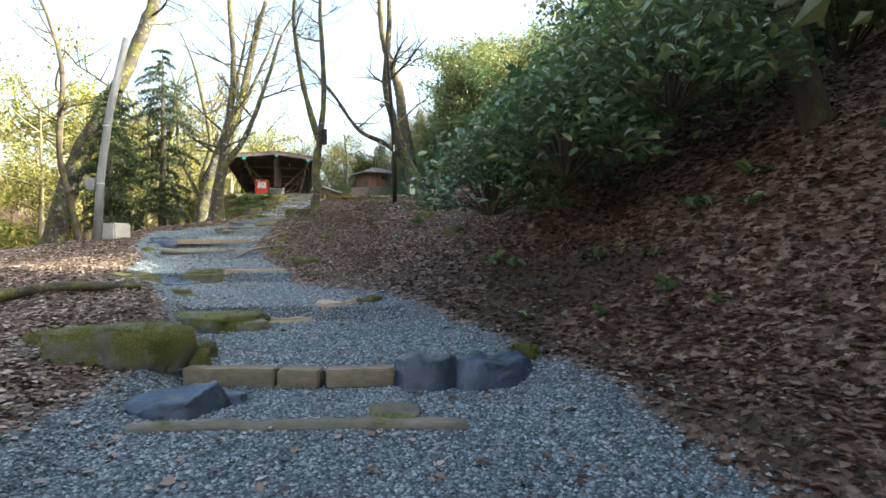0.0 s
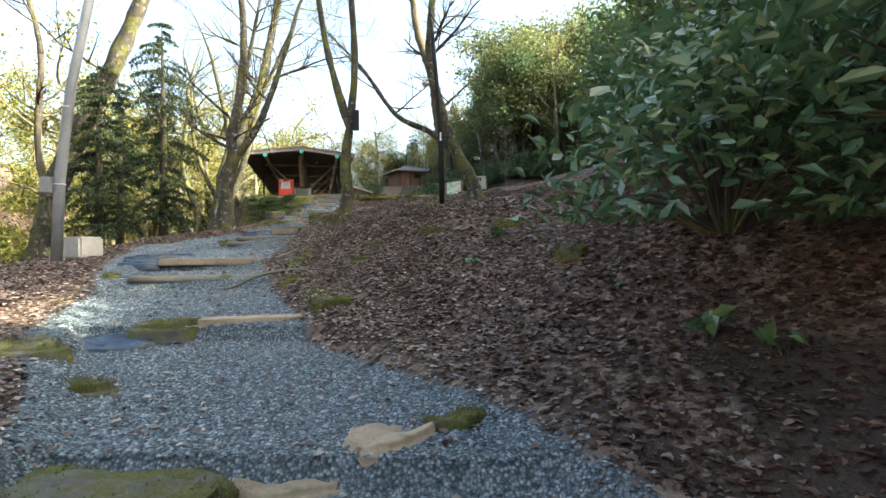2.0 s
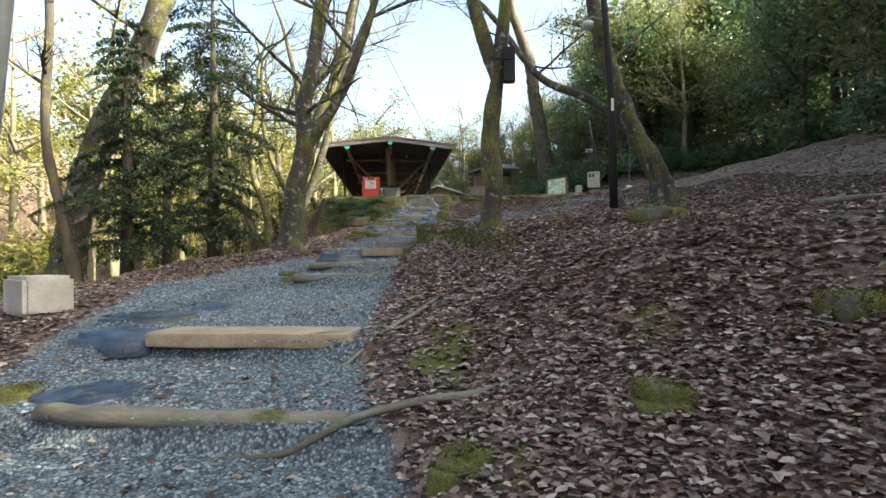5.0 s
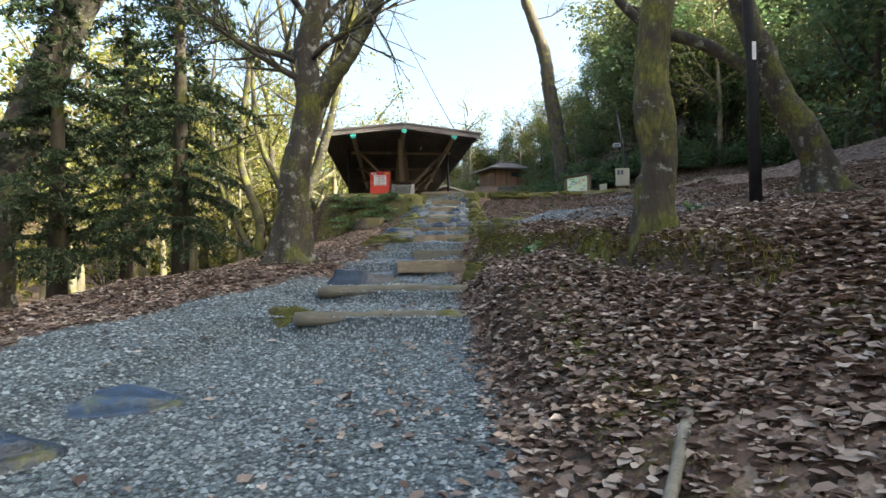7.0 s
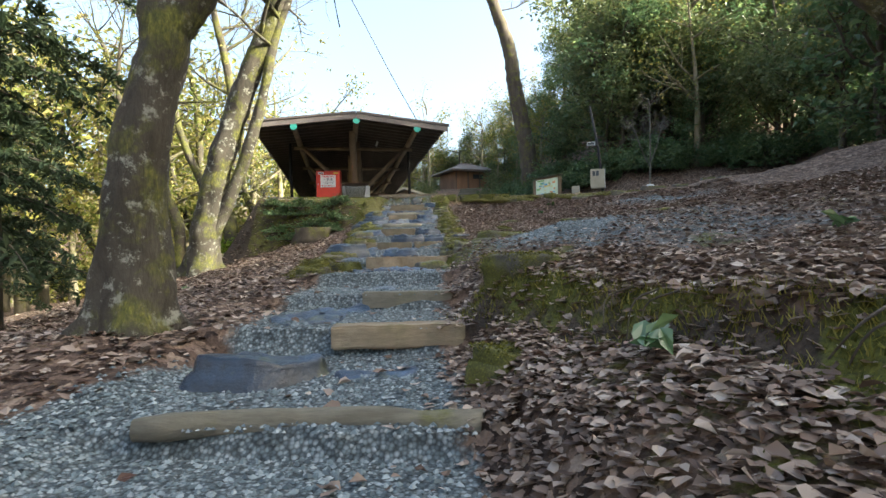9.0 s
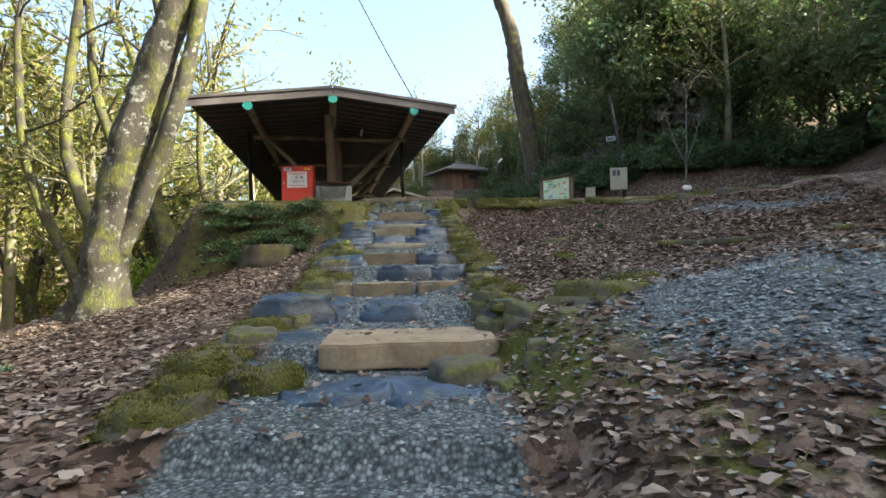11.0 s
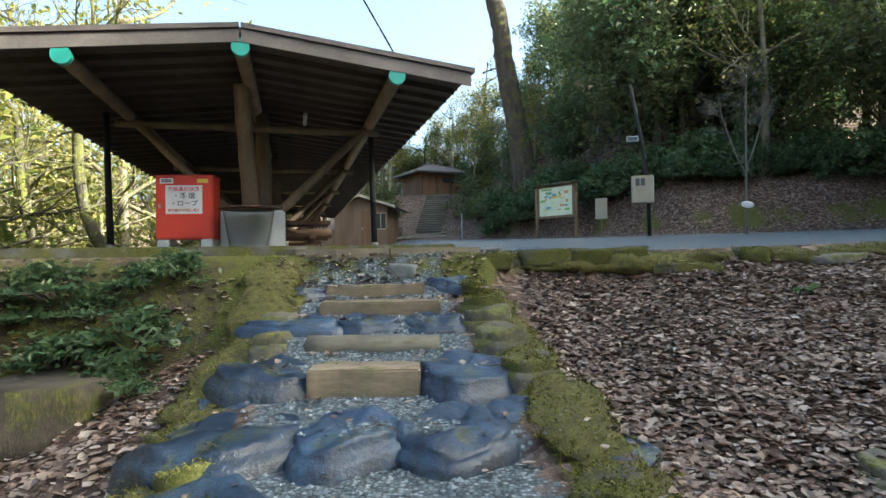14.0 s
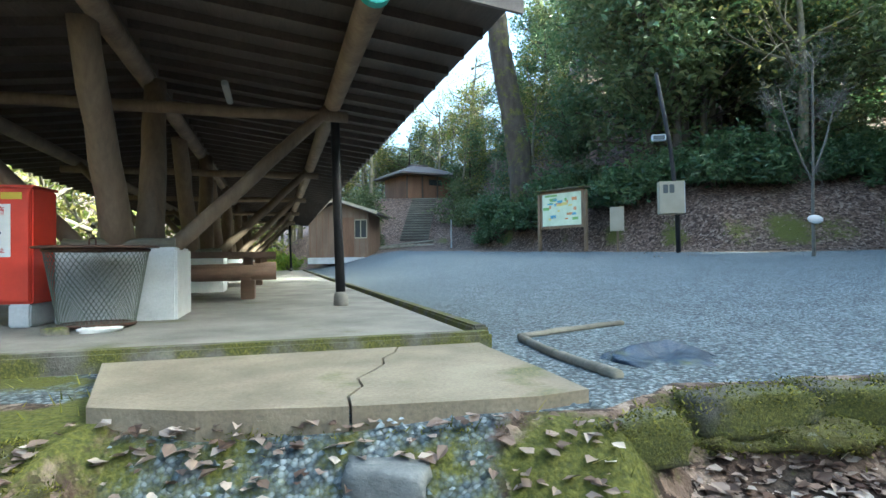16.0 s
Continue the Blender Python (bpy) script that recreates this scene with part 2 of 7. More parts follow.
def ground_mat():
    """Soil and litter, gravel, plaza gravel and moss, blended by the cover weights of the sheet."""
    m, nt, p = nodes_of("ground")

    def weight(name):
        a = nt.nodes.new("ShaderNodeAttribute")
        a.attribute_name = name
        return a.outputs["Fac"]

    edge = noise_node(nt, 7.0, 6, 0.7)
    fine = noise_node(nt, 55.0, 5, 0.7)
    mid = noise_node(nt, 2.2, 5, 0.6)

    def soft(w, jit=0.8):
        j = nt.nodes.new("ShaderNodeMath")
        j.operation = "MULTIPLY_ADD"
        nt.links.new(edge.outputs[0], j.inputs[0])
        j.inputs[1].default_value, j.inputs[2].default_value = jit, -jit / 2
        s = nt.nodes.new("ShaderNodeMath")
        s.operation = "ADD"
        nt.links.new(w, s.inputs[0])
        nt.links.new(j.outputs[0], s.inputs[1])
        return ramp(nt, s.outputs[0], [(0.42, (0, 0, 0)), (0.58, (1, 1, 1))]).outputs[0]

    vor = nt.nodes.new("ShaderNodeTexVoronoi")
    vor.inputs["Scale"].default_value = 50.0
    tc = nt.nodes.new("ShaderNodeTexCoord")
    nt.links.new(tc.outputs["Object"], vor.inputs["Vector"])
    vs = nt.nodes.new("ShaderNodeSeparateColor")
    nt.links.new(vor.outputs["Color"], vs.inputs[0])
    stone = ramp(nt, vs.outputs[0], [(0.0, (0.07, 0.09, 0.104)), (0.6, (0.16, 0.20, 0.222)), (1.0, (0.33, 0.375, 0.40))]).outputs[0]
    gap = ramp(nt, vor.outputs["Distance"], [(0.25, (1, 1, 1)), (0.75, (0.35, 0.34, 0.33))]).outputs[0]
    gravel = mix(nt, 1.0, stone, gap, "MULTIPLY")
    gravel = mix(nt, 0.5, gravel, ramp(nt, mid.outputs[0], [(0.3, (0.6, 0.6, 0.58)), (0.7, (1, 1, 1))]).outputs[0], "MULTIPLY")
    lv = nt.nodes.new("ShaderNodeTexVoronoi")
    lv.inputs["Scale"].default_value = 15.0
    lw = noise_node(nt, 12.0, 3, 0.6)
    lm = nt.nodes.new("ShaderNodeVectorMath")
    lm.operation = "MULTIPLY_ADD"
    nt.links.new(lw.outputs["Color"], lm.inputs[0])
    lm.inputs[1].default_value = (0.16, 0.16, 0.16)
    nt.links.new(tc.outputs["Object"], lm.inputs[2])
    nt.links.new(lm.outputs[0], lv.inputs["Vector"])
    ls = nt.nodes.new("ShaderNodeSeparateColor")
    nt.links.new(lv.outputs["Color"], ls.inputs[0])
    litter = ramp(nt, ls.outputs[0], [(0.0, (0.03, 0.017, 0.012)), (0.45, (0.10, 0.064, 0.046)), (0.8, (0.20, 0.138, 0.104)), (1.0, (0.31, 0.24, 0.19))]).outputs[0]
    litter = mix(nt, 0.6, litter, ramp(nt, fine.outputs[0], [(0.3, (0.4, 0.4, 0.4)), (0.65, (1, 1, 1))]).outputs[0], "MULTIPLY")
    soil = ramp(nt, fine.outputs[0], [(0.3, (0.018, 0.013, 0.010)), (0.7, (0.075, 0.055, 0.04))]).outputs[0]
    mossc = ramp(nt, fine.outputs[0], [(0.3, MOSS_DARK), (0.55, MOSS_MID), (0.8, (0.17, 0.17, 0.035))]).outputs[0]
    col = mix(nt, soft(weight("bare")), litter, soil)
    col = mix(nt, soft(weight("gravel")), col, gravel)
    col = mix(nt, soft(weight("moss"), 0.9), col, mossc)
    nt.links.new(col, p.inputs["Base Color"])
    p.inputs["Roughness"].default_value, p.inputs["Specular IOR Level"].default_value = 0.85, 0.3
    h = math_node(nt, "ADD", math_node(nt, "MULTIPLY", gap, 0.4), math_node(nt, "MULTIPLY", fine.outputs[0], 0.6))
    bump(nt, p, h, 0.7, 0.02)
    return m


M_GROUND = ground_mat()
M_PEBBLE = leaf_mat("gravel_stones", [(0.035, 0.05, 0.058), (0.095, 0.128, 0.147), (0.165, 0.21, 0.232), (0.33, 0.38, 0.40)], 0.6, 0, 0.5)
M_LITTER = leaf_mat("dead_leaves", [(0.075, 0.045, 0.033), (0.16, 0.107, 0.081), (0.25, 0.182, 0.145), (0.345, 0.27, 0.222), (0.50, 0.43, 0.37)], 0.55, 0.15, 0.4)
# Darker red-brown copy of the litter; its darkness stands in for shrub shade.
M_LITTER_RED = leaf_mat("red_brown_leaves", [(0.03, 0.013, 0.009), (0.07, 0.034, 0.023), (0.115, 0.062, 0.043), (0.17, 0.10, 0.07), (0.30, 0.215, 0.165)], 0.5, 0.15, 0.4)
M_BARK = surface("bark", (0.022, 0.018, 0.013), (0.085, 0.073, 0.055), 4.0, 0.9, 1.0, 34, (1, 1, 0.4), moss=0.36, lichen=0.8, wrap=True)
M_BARK_MOSSY = surface("mossy_bark", (0.025, 0.020, 0.014), (0.085, 0.072, 0.052), 4.0, 0.9, 1.0, 34, (1, 1, 0.4), moss=0.5, lichen=0.6, wrap=True)
M_BARK_DARK = surface("dark_bark", (0.035, 0.027, 0.02), (0.10, 0.082, 0.062), 4.0, 0.9, 0.8, 50, (1, 1, 0.3), moss=0.3, wrap=True)
# Lighter copy of the bark, with the valley's sunlight put into its colour.
M_BARK_SUN = surface("sunlit_bark", (0.12, 0.105, 0.07), (0.26, 0.23, 0.16), 3.0, 0.9, 0.5, 30, (1, 1, 0.35), moss=0.3, wrap=True)
M_LOG = surface("cut_timber", (0.14, 0.105, 0.068), (0.33, 0.265, 0.18), 4.0, 0.8, 0.5, 45, (0.25, 1, 1), moss=0.25, vary=0.18)
M_LOG_GREY = surface("weathered_timber", (0.10, 0.09, 0.065), (0.27, 0.25, 0.20), 4.0, 0.85, 0.6, 45, (0.25, 1, 1), moss=0.2, vary=0.15)
M_SLATE = surface("blue_slate", (0.007, 0.014, 0.030), (0.042, 0.085, 0.155), 5.0, 0.36, 1.0, 24, moss=0.16, vary=0.4, spec=0.65)
M_STONE = surface("brown_stone", (0.06, 0.052, 0.045), (0.23, 0.21, 0.18), 5.0, 0.8, 0.7, 30, moss=0.6, vary=0.25)
M_STONE_BARE = surface("grey_stone", (0.09, 0.10, 0.10), (0.24, 0.25, 0.245), 4.0, 0.8, 0.6, 40, moss=0.05, vary=0.15)
M_MOSS = surface("moss_cushion", (0.06, 0.056, 0.02), (0.22, 0.20, 0.05), 12.0, 0.95, 1.0, 140, moss=0.35, lichen=0.4, grain=0.6)
M_MOSS_STONE = surface("mossy_stone", (0.06, 0.055, 0.045), (0.20, 0.19, 0.165), 5.0, 0.9, 0.8, 90, moss=0.66, vary=0.2, wrap=True)
M_TAN_STONE = surface("tan_stone", (0.24, 0.175, 0.11), (0.46, 0.37, 0.26), 3.0, 0.8, 0.4, 35, moss=0.1, vary=0.12)
M_CONCRETE = surface("old_concrete", (0.13, 0.122, 0.108), (0.31, 0.295, 0.265), 1.6, 0.85, 0.35, 60, moss=0.05, grain=0.35)
M_APRON = surface("tan_concrete", (0.16, 0.132, 0.09), (0.335, 0.285, 0.205), 2.2, 0.85, 0.35, 60, moss=0.04, grain=0.4)
M_PAINTED = surface("painted_concrete", (0.42, 0.44, 0.45), (0.62, 0.64, 0.65), 2.5, 0.7, 0.2, 50, grain=0.2)
M_BROWN = surface("brown_stained_wood", (0.045, 0.034, 0.027), (0.10, 0.077, 0.062), 2.5, 0.7, 0.4, 40, (1, 0.15, 1))
M_PILLAR = surface("pillar_log", (0.12, 0.08, 0.05), (0.27, 0.195, 0.125), 2.5, 0.7, 0.4, 30, (1, 1, 0.2))
M_ROOF = surface("roof_sheet", (0.07, 0.055, 0.05), (0.14, 0.115, 0.105), 2.0, 0.5, 0.2, 40)
M_FASCIA = surface("fascia", (0.10, 0.085, 0.08), (0.19, 0.165, 0.155), 2.0, 0.6, 0.2, 40)
M_TEAL = surface("teal_paint", (0.02, 0.26, 0.22), (0.04, 0.36, 0.30), 3.0, 0.5, 0.1, 30, grain=0.1)
M_RED = surface("red_paint", (0.50, 0.035, 0.018), (0.66, 0.055, 0.028), 1.5, 0.45, 0.05, 30, grain=0.1)
M_WHITE = surface("white_paint", (0.62, 0.62, 0.62), (0.80, 0.80, 0.79), 2.0, 0.6, 0.05, 30, grain=0.12)
M_OFFWHITE = surface("weathered_white_concrete", (0.36, 0.345, 0.315), (0.60, 0.585, 0.55), 3.0, 0.8, 0.4, 45, moss=0.05, grain=0.3)
M_INK_RED = surface("red_ink", (0.50, 0.05, 0.06), (0.55, 0.07, 0.08), 3.0, 0.7, 0, 30, grain=0.05)
M_INK = surface("dark_ink", (0.06, 0.07, 0.10), (0.09, 0.10, 0.13), 3.0, 0.7, 0, 30, grain=0.05)
M_YELLOW = surface("yellow_paint", (0.55, 0.42, 0.04), (0.66, 0.52, 0.06), 3.0, 0.6, 0, 30, grain=0.05)
M_BLACK = surface("black_metal", (0.012, 0.012, 0.014), (0.03, 0.03, 0.034), 4.0, 0.7, 0.05, 40, spec=0.25)
M_STEEL = surface("grey_steel", (0.34, 0.36, 0.37), (0.50, 0.52, 0.53), 3.0, 0.45, 0.05, 30, metal=0.3, grain=0.15)
M_WIRE = surface("green_wire", (0.09, 0.11, 0.09), (0.19, 0.21, 0.18), 20.0, 0.5, 0.05, 60, metal=0.4)
M_RUST = surface("rusty_steel", (0.05, 0.025, 0.018), (0.13, 0.07, 0.045), 12.0, 0.7, 0.2, 80, metal=0.3)
M_SAPLING = surface("pale_bark", (0.08, 0.075, 0.06), (0.16, 0.15, 0.13), 8.0, 0.8, 0.2, 30)
M_POLE = surface("grey_pole", (0.14, 0.155, 0.165), (0.22, 0.235, 0.25), 2.0, 0.6, 0.1, 30, grain=0.2)
M_BOARDWOOD = surface("board_wood", (0.13, 0.085, 0.05), (0.27, 0.185, 0.11), 5.0, 0.75, 0.3, 40, (1, 1, 0.2), moss=0.2)
M_BEIGE = surface("beige_metal", (0.30, 0.265, 0.19), (0.40, 0.35, 0.26), 2.0, 0.55, 0.05, 30, grain=0.1)
M_HUT = surface("hut_boards", (0.13, 0.065, 0.035), (0.25, 0.135, 0.075), 2.0, 0.75, 0.3, 30, (1, 1, 0.15))
M_HOUSE = surface("shed_boards", (0.15, 0.095, 0.06), (0.27, 0.185, 0.125), 2.0, 0.75, 0.3, 30, (1, 1, 0.15))
M_DARKGLASS = surface("dark_pane", (0.03, 0.035, 0.04), (0.06, 0.065, 0.07), 2.0, 0.12, 0, 30)
M_LEAF_DARK = leaf_mat("evergreen_leaves", [(0.055, 0.11, 0.05), (0.085, 0.155, 0.065), (0.12, 0.19, 0.085), (0.17, 0.225, 0.095)], 0.32, 0.5, 0.6)
M_LEAF_SHRUB = leaf_mat("glossy_leaves", [(0.06, 0.125, 0.055), (0.09, 0.175, 0.075), (0.125, 0.215, 0.10), (0.19, 0.27, 0.11)], 0.24, 0.32, 0.8)
M_LEAF_OLIVE = leaf_mat("olive_leaves", [(0.075, 0.11, 0.045), (0.115, 0.155, 0.06), (0.155, 0.19, 0.08), (0.21, 0.215, 0.09)], 0.4, 0.5, 0.5)
M_LEAF_SUN = leaf_mat("yellow_green_leaves", [(0.10, 0.14, 0.03), (0.19, 0.22, 0.05), (0.30, 0.28, 0.08), (0.38, 0.33, 0.13)], 0.6, 0.5, 0.3)
M_LEAF_BRIGHT = leaf_mat("bright_green_leaves", [(0.10, 0.20, 0.02), (0.20, 0.30, 0.03), (0.30, 0.36, 0.05)], 0.5, 0.5, 0.3)
M_NEEDLE = leaf_mat("conifer_needles", [(0.03, 0.05, 0.025), (0.05, 0.08, 0.04), (0.085, 0.11, 0.05)], 0.6, 0.35, 0.3)
M_FUZZ = leaf_mat("moss_tips", [(0.035, 0.04, 0.011), (0.09, 0.094, 0.02), (0.17, 0.165, 0.033), (0.28, 0.255, 0.055)], 0.9, 0.2, 0.1)
M_GRASS = leaf_mat("grass_blades", [(0.06, 0.07, 0.018), (0.13, 0.135, 0.03), (0.28, 0.26, 0.06), (0.36, 0.32, 0.1)], 0.7, 0.35, 0.2)


# ---------------------------------------------------------------- the lie of the land
PY = [-8, 0, 4.76, 7.8, 10.2, 13.4, 14.6, 19.0, 19.9, 26.5, 28, 29.0, 29.6, 30.1, 31.7, 33]
PZ = [-0.95, 0.02, 0.58, 0.95, 1.19, 1.66, 1.88, 2.39, 2.62, 3.40, 3.74, 3.95, 4.08, 4.15, 4.55, 4.88]
CY = [-8, 0, 4.7, 7.8, 10.2, 13.4, 14.6, 19, 26.5, 31.7]
CX = [0.2, -0.1, -0.8, -2.2, -3.9, -5.5, -5.9, -6.45, -7.15, -7.9]
STEPS = [3.47, 4.7, 7.15, 10.2, 12.95, 14.4, 17.75, 18.9, 20.2, 21.4, 22.7, 24.0, 25.2, 26.2, 27.1, 27.7, 28.38, 29.0, 29.7, 30.27, 30.65, 31.0, 31.46, 31.8]
R_Y = [-8, 6.5, 10, 13.2, 15, 18.5, 20, 24, 26.5, 29, 31.8]
R_D = [0, 0.8, 1.5, 2.2, 3, 3.7, 5, 7, 10, 16, 30]
R_Z = [
    [0, 0, 0.02, 0.15, 0.4, 0.75, 1.6, 3.0, 5.2, 9.5, 19],
    [0, 0, 0.02, 0.15, 0.4, 0.75, 1.6, 3.0, 5.2, 9.5, 19],
    [0, 0, 0.03, 0.1, 0.25, 0.45, 1.0, 2.0, 4, 8, 18],
    [0, 0, 0.03, 0.15, 0.42, 0.62, 0.8, 1.3, 2.5, 6, 15],
    [0, 0, 0.05, 0.3, 0.7, 0.88, 0.92, 1.2, 2.0, 5, 14],
    [0, 0.05, 0.4, 0.47, 0.52, 0.58, 0.7, 0.9, 1.35, 3.6, 12],
    [0, 0.06, 0.16, 0.24, 0.34, 0.44, 0.58, 0.8, 1.25, 3.2, 11],
    [0, 0.1, 0.25, 0.4, 0.48, 0.54, 0.63, 0.8, 1.25, 3, 10],
    [0, 0, 0.0, 0.1, 0.2, 0.3, 0.5, 0.8, 1.3, 3, 10],
    [0, 0, -0.12, -0.12, -0.05, 0, 0.05, 0.3, 0.8, 2.5, 9],
    [0, 0, -0.1, -0.1, -0.1, -0.08, -0.05, 0.1, 0.5, 2, 8],
]
L_Y = [-8, 8, 13, 19, 23, 31]
L_D = [0, 0.8, 1.5, 2.2, 3, 4, 6, 9, 14, 25]
L_Z = [
    [0, 0, 0.05, 0.1, 0.15, 0.2, 0.1, -0.5, -2, -4],
    [0, 0, 0.08, 0.2, 0.2, 0.1, -0.1, -0.6, -1.5, -3],
    [0, 0, 0, 0, 0, -0.05, -0.3, -0.6, -1.2, -2.5],
    [0, 0, 0.03, 0, -0.1, -0.2, -0.6, -1, -1.6, -3],
    [0, -0.02, -0.1, -0.25, -0.4, -0.5, -0.9, -1.5, -2.2, -4],
    [0, -0.1, -0.35, -0.6, -0.75, -1, -1.4, -2, -3, -5],
]


# the overhanging lip of the bank: how far it stands from the path's middle
LIP_Y = [16.0, 16.8, 17.8, 18.6, 19.64, 20.4, 21.4]
LIP_D = [2.6, 2.4, 2.1, 1.8, 1.38, 0.95, 0.8]


def bilinear(ys, ds, table, y, d):
    table = np.asarray(table, float)
    y, d = np.clip(y, ys[0], ys[-1]), np.clip(d, ds[0], ds[-1])
    i = np.clip(np.searchsorted(ys, y) - 1, 0, len(ys) - 2)
    j = np.clip(np.searchsorted(ds, d) - 1, 0, len(ds) - 2)
    ys, ds = np.asarray(ys, float), np.asarray(ds, float)
    u, w = (y - ys[i]) / (ys[i + 1] - ys[i]), (d - ds[j]) / (ds[j + 1] - ds[j])
    u = u * u * (3 - 2 * u)
    return (table[i, j] * (1 - u) + table[i + 1, j] * u) * (1 - w) + (table[i, j + 1] * (1 - u) + table[i + 1, j + 1] * u) * w


def smooth(a, lo, hi):
    t = np.clip((a - lo) / (hi - lo), 0, 1)
    return t * t * (3 - 2 * t)


def wave(x, y):
    """Small uneven ground."""
    return (0.035 * np.sin(1.9 * x + 0.7 * y) * np.sin(1.3 * y - 0.5 * x + 1) + 0.02 * np.sin(4.1 * x - 2.3 * y) + 0.015 * np.sin(3.3 * y + 5.7 * x)
            + 0.008 * np.sin(11 * x + 3 * y) * np.sin(9 * y - 4 * x))


# the terrace: its front edge, and the building's axis
AX = radians(15.4)
U = Vector((-math.sin(AX), math.cos(AX), 0))      # away, along the pavilion
W = Vector((math.cos(AX), math.sin(AX), 0))       # to the right, across it
CORNER = Vector((-7.28, 33.5, 4.88))              # the slab's front right corner
SLAB = 4.88


def terrace_z(x, y):
    s = (x + 7.28) * math.cos(AX) + (y - 33.5) * math.sin(AX)
    return 4.80 + 0.038 * np.maximum(y - 33.5, 0) * smooth(s, 0, 5) + 0.02 * np.maximum(x + 5, 0)


def edge_y(x):
    """Where the terrace begins."""
    return np.interp(x, [-40, -14, -9.4, -8.8, -8.6, -6.9, -6.6, -4, -1, 4, 12], [27, 30.9, 32.0, 32.0, 31.85, 31.85, 32.2, 32.6, 33.0, 33.5, 34])


def path_z(y):
    """The stepped path: flat treads between the logs."""
    p = np.interp(y, PY, PZ)
    s = np.asarray(STEPS)
    k = np.searchsorted(s, y) - 1
    k0 = np.clip(k, 0, len(s) - 2)
    a, b = np.interp(s[k0], PY, PZ), np.interp(s[k0 + 1], PY, PZ)
    rise = np.minimum(0.85 * (b - a), 0.16)
    tread = a + (b - a - rise) * (y - s[k0]) / (s[k0 + 1] - s[k0])
    return np.where((k < 0) | (k >= len(s) - 1), p, tread)


def land(x, y):
    x, y = np.asarray(x, float), np.asarray(y, float)
    cx = np.interp(y, CY, CX)
    d = x - cx
    p = np.interp(y, PY, PZ)
    off = np.where(d > 0, bilinear(R_Y, R_D, R_Z, y, d), bilinear(L_Y, L_D, L_Z, y, -d))
    side = p + off + wave(x, y) * smooth(np.abs(d), 0.7, 2.0)
    dl = np.interp(y, LIP_Y, LIP_D)
    side = side + 0.22 * smooth(y, 16.0, 17.0) * (1 - smooth(y, 20.2, 21.6)) * smooth(d, dl - 0.1, dl + 0.1) * (1 - smooth(d, dl + 0.6, dl + 4.0))
    half = np.interp(y, [0, 10, 16, 19, 26, 32], [1.5, 1.3, 1.15, 0.85, 0.75, 0.7])
    on = 1 - smooth(np.abs(d), half - 0.1, half + 0.25)
    low = side * (1 - on) + path_z(y) * on
    # the terrace, its far bank and the hill behind it
    back = np.interp(x, [-30, -12, -7, -4, -2, 2, 8, 20], [70, 66, 63, 57, 53, 47.5, 46, 46])
    hill = smooth(y, back, back + 2.5) * np.interp(x, [-8, -2], [0.3, 1.6]) + np.maximum(y - back - 2, 0) * np.interp(x, [-40, -14, -7, -2, 3, 20], [0.05, 0.08, 0.2, 0.27, 0.42, 0.5])
    right = smooth(x, 7, 9.5) * 1.6 + np.maximum(x - 9, 0) * 0.5
    s = (x + 7.28) * math.cos(AX) + (y - 33.5) * math.sin(AX)
    left = -np.minimum(np.maximum(-5.0 - s, 0) * 1.7, 3.4)
    high = terrace_z(x, y) + np.minimum(np.maximum(hill, right), np.interp(x, [-14, 0, 6, 14], [6, 9, 16, 30])) + left
    # the spur that carries the hut and its stairs
    spur = 6.43 + 0.4286 * np.clip(y - 64.2, -3, 7.8) - 0.5 * np.maximum(np.abs(x + 8.6) - 3.0, 0)
    high = np.maximum(high, np.where(y > 62, spur, -99))
    e = edge_y(x)
    on = smooth(y, e - np.where(x < -8.7, 1.3, 0.3), e + 0.05)
    z = low * (1 - on) + high * on
    # far away on the valley side the land climbs again
    far = np.maximum(-x - 31, 0) * 0.72 * (1 - 0.75 * smooth(y, 45, 85))
    return z + np.minimum(far, 42)


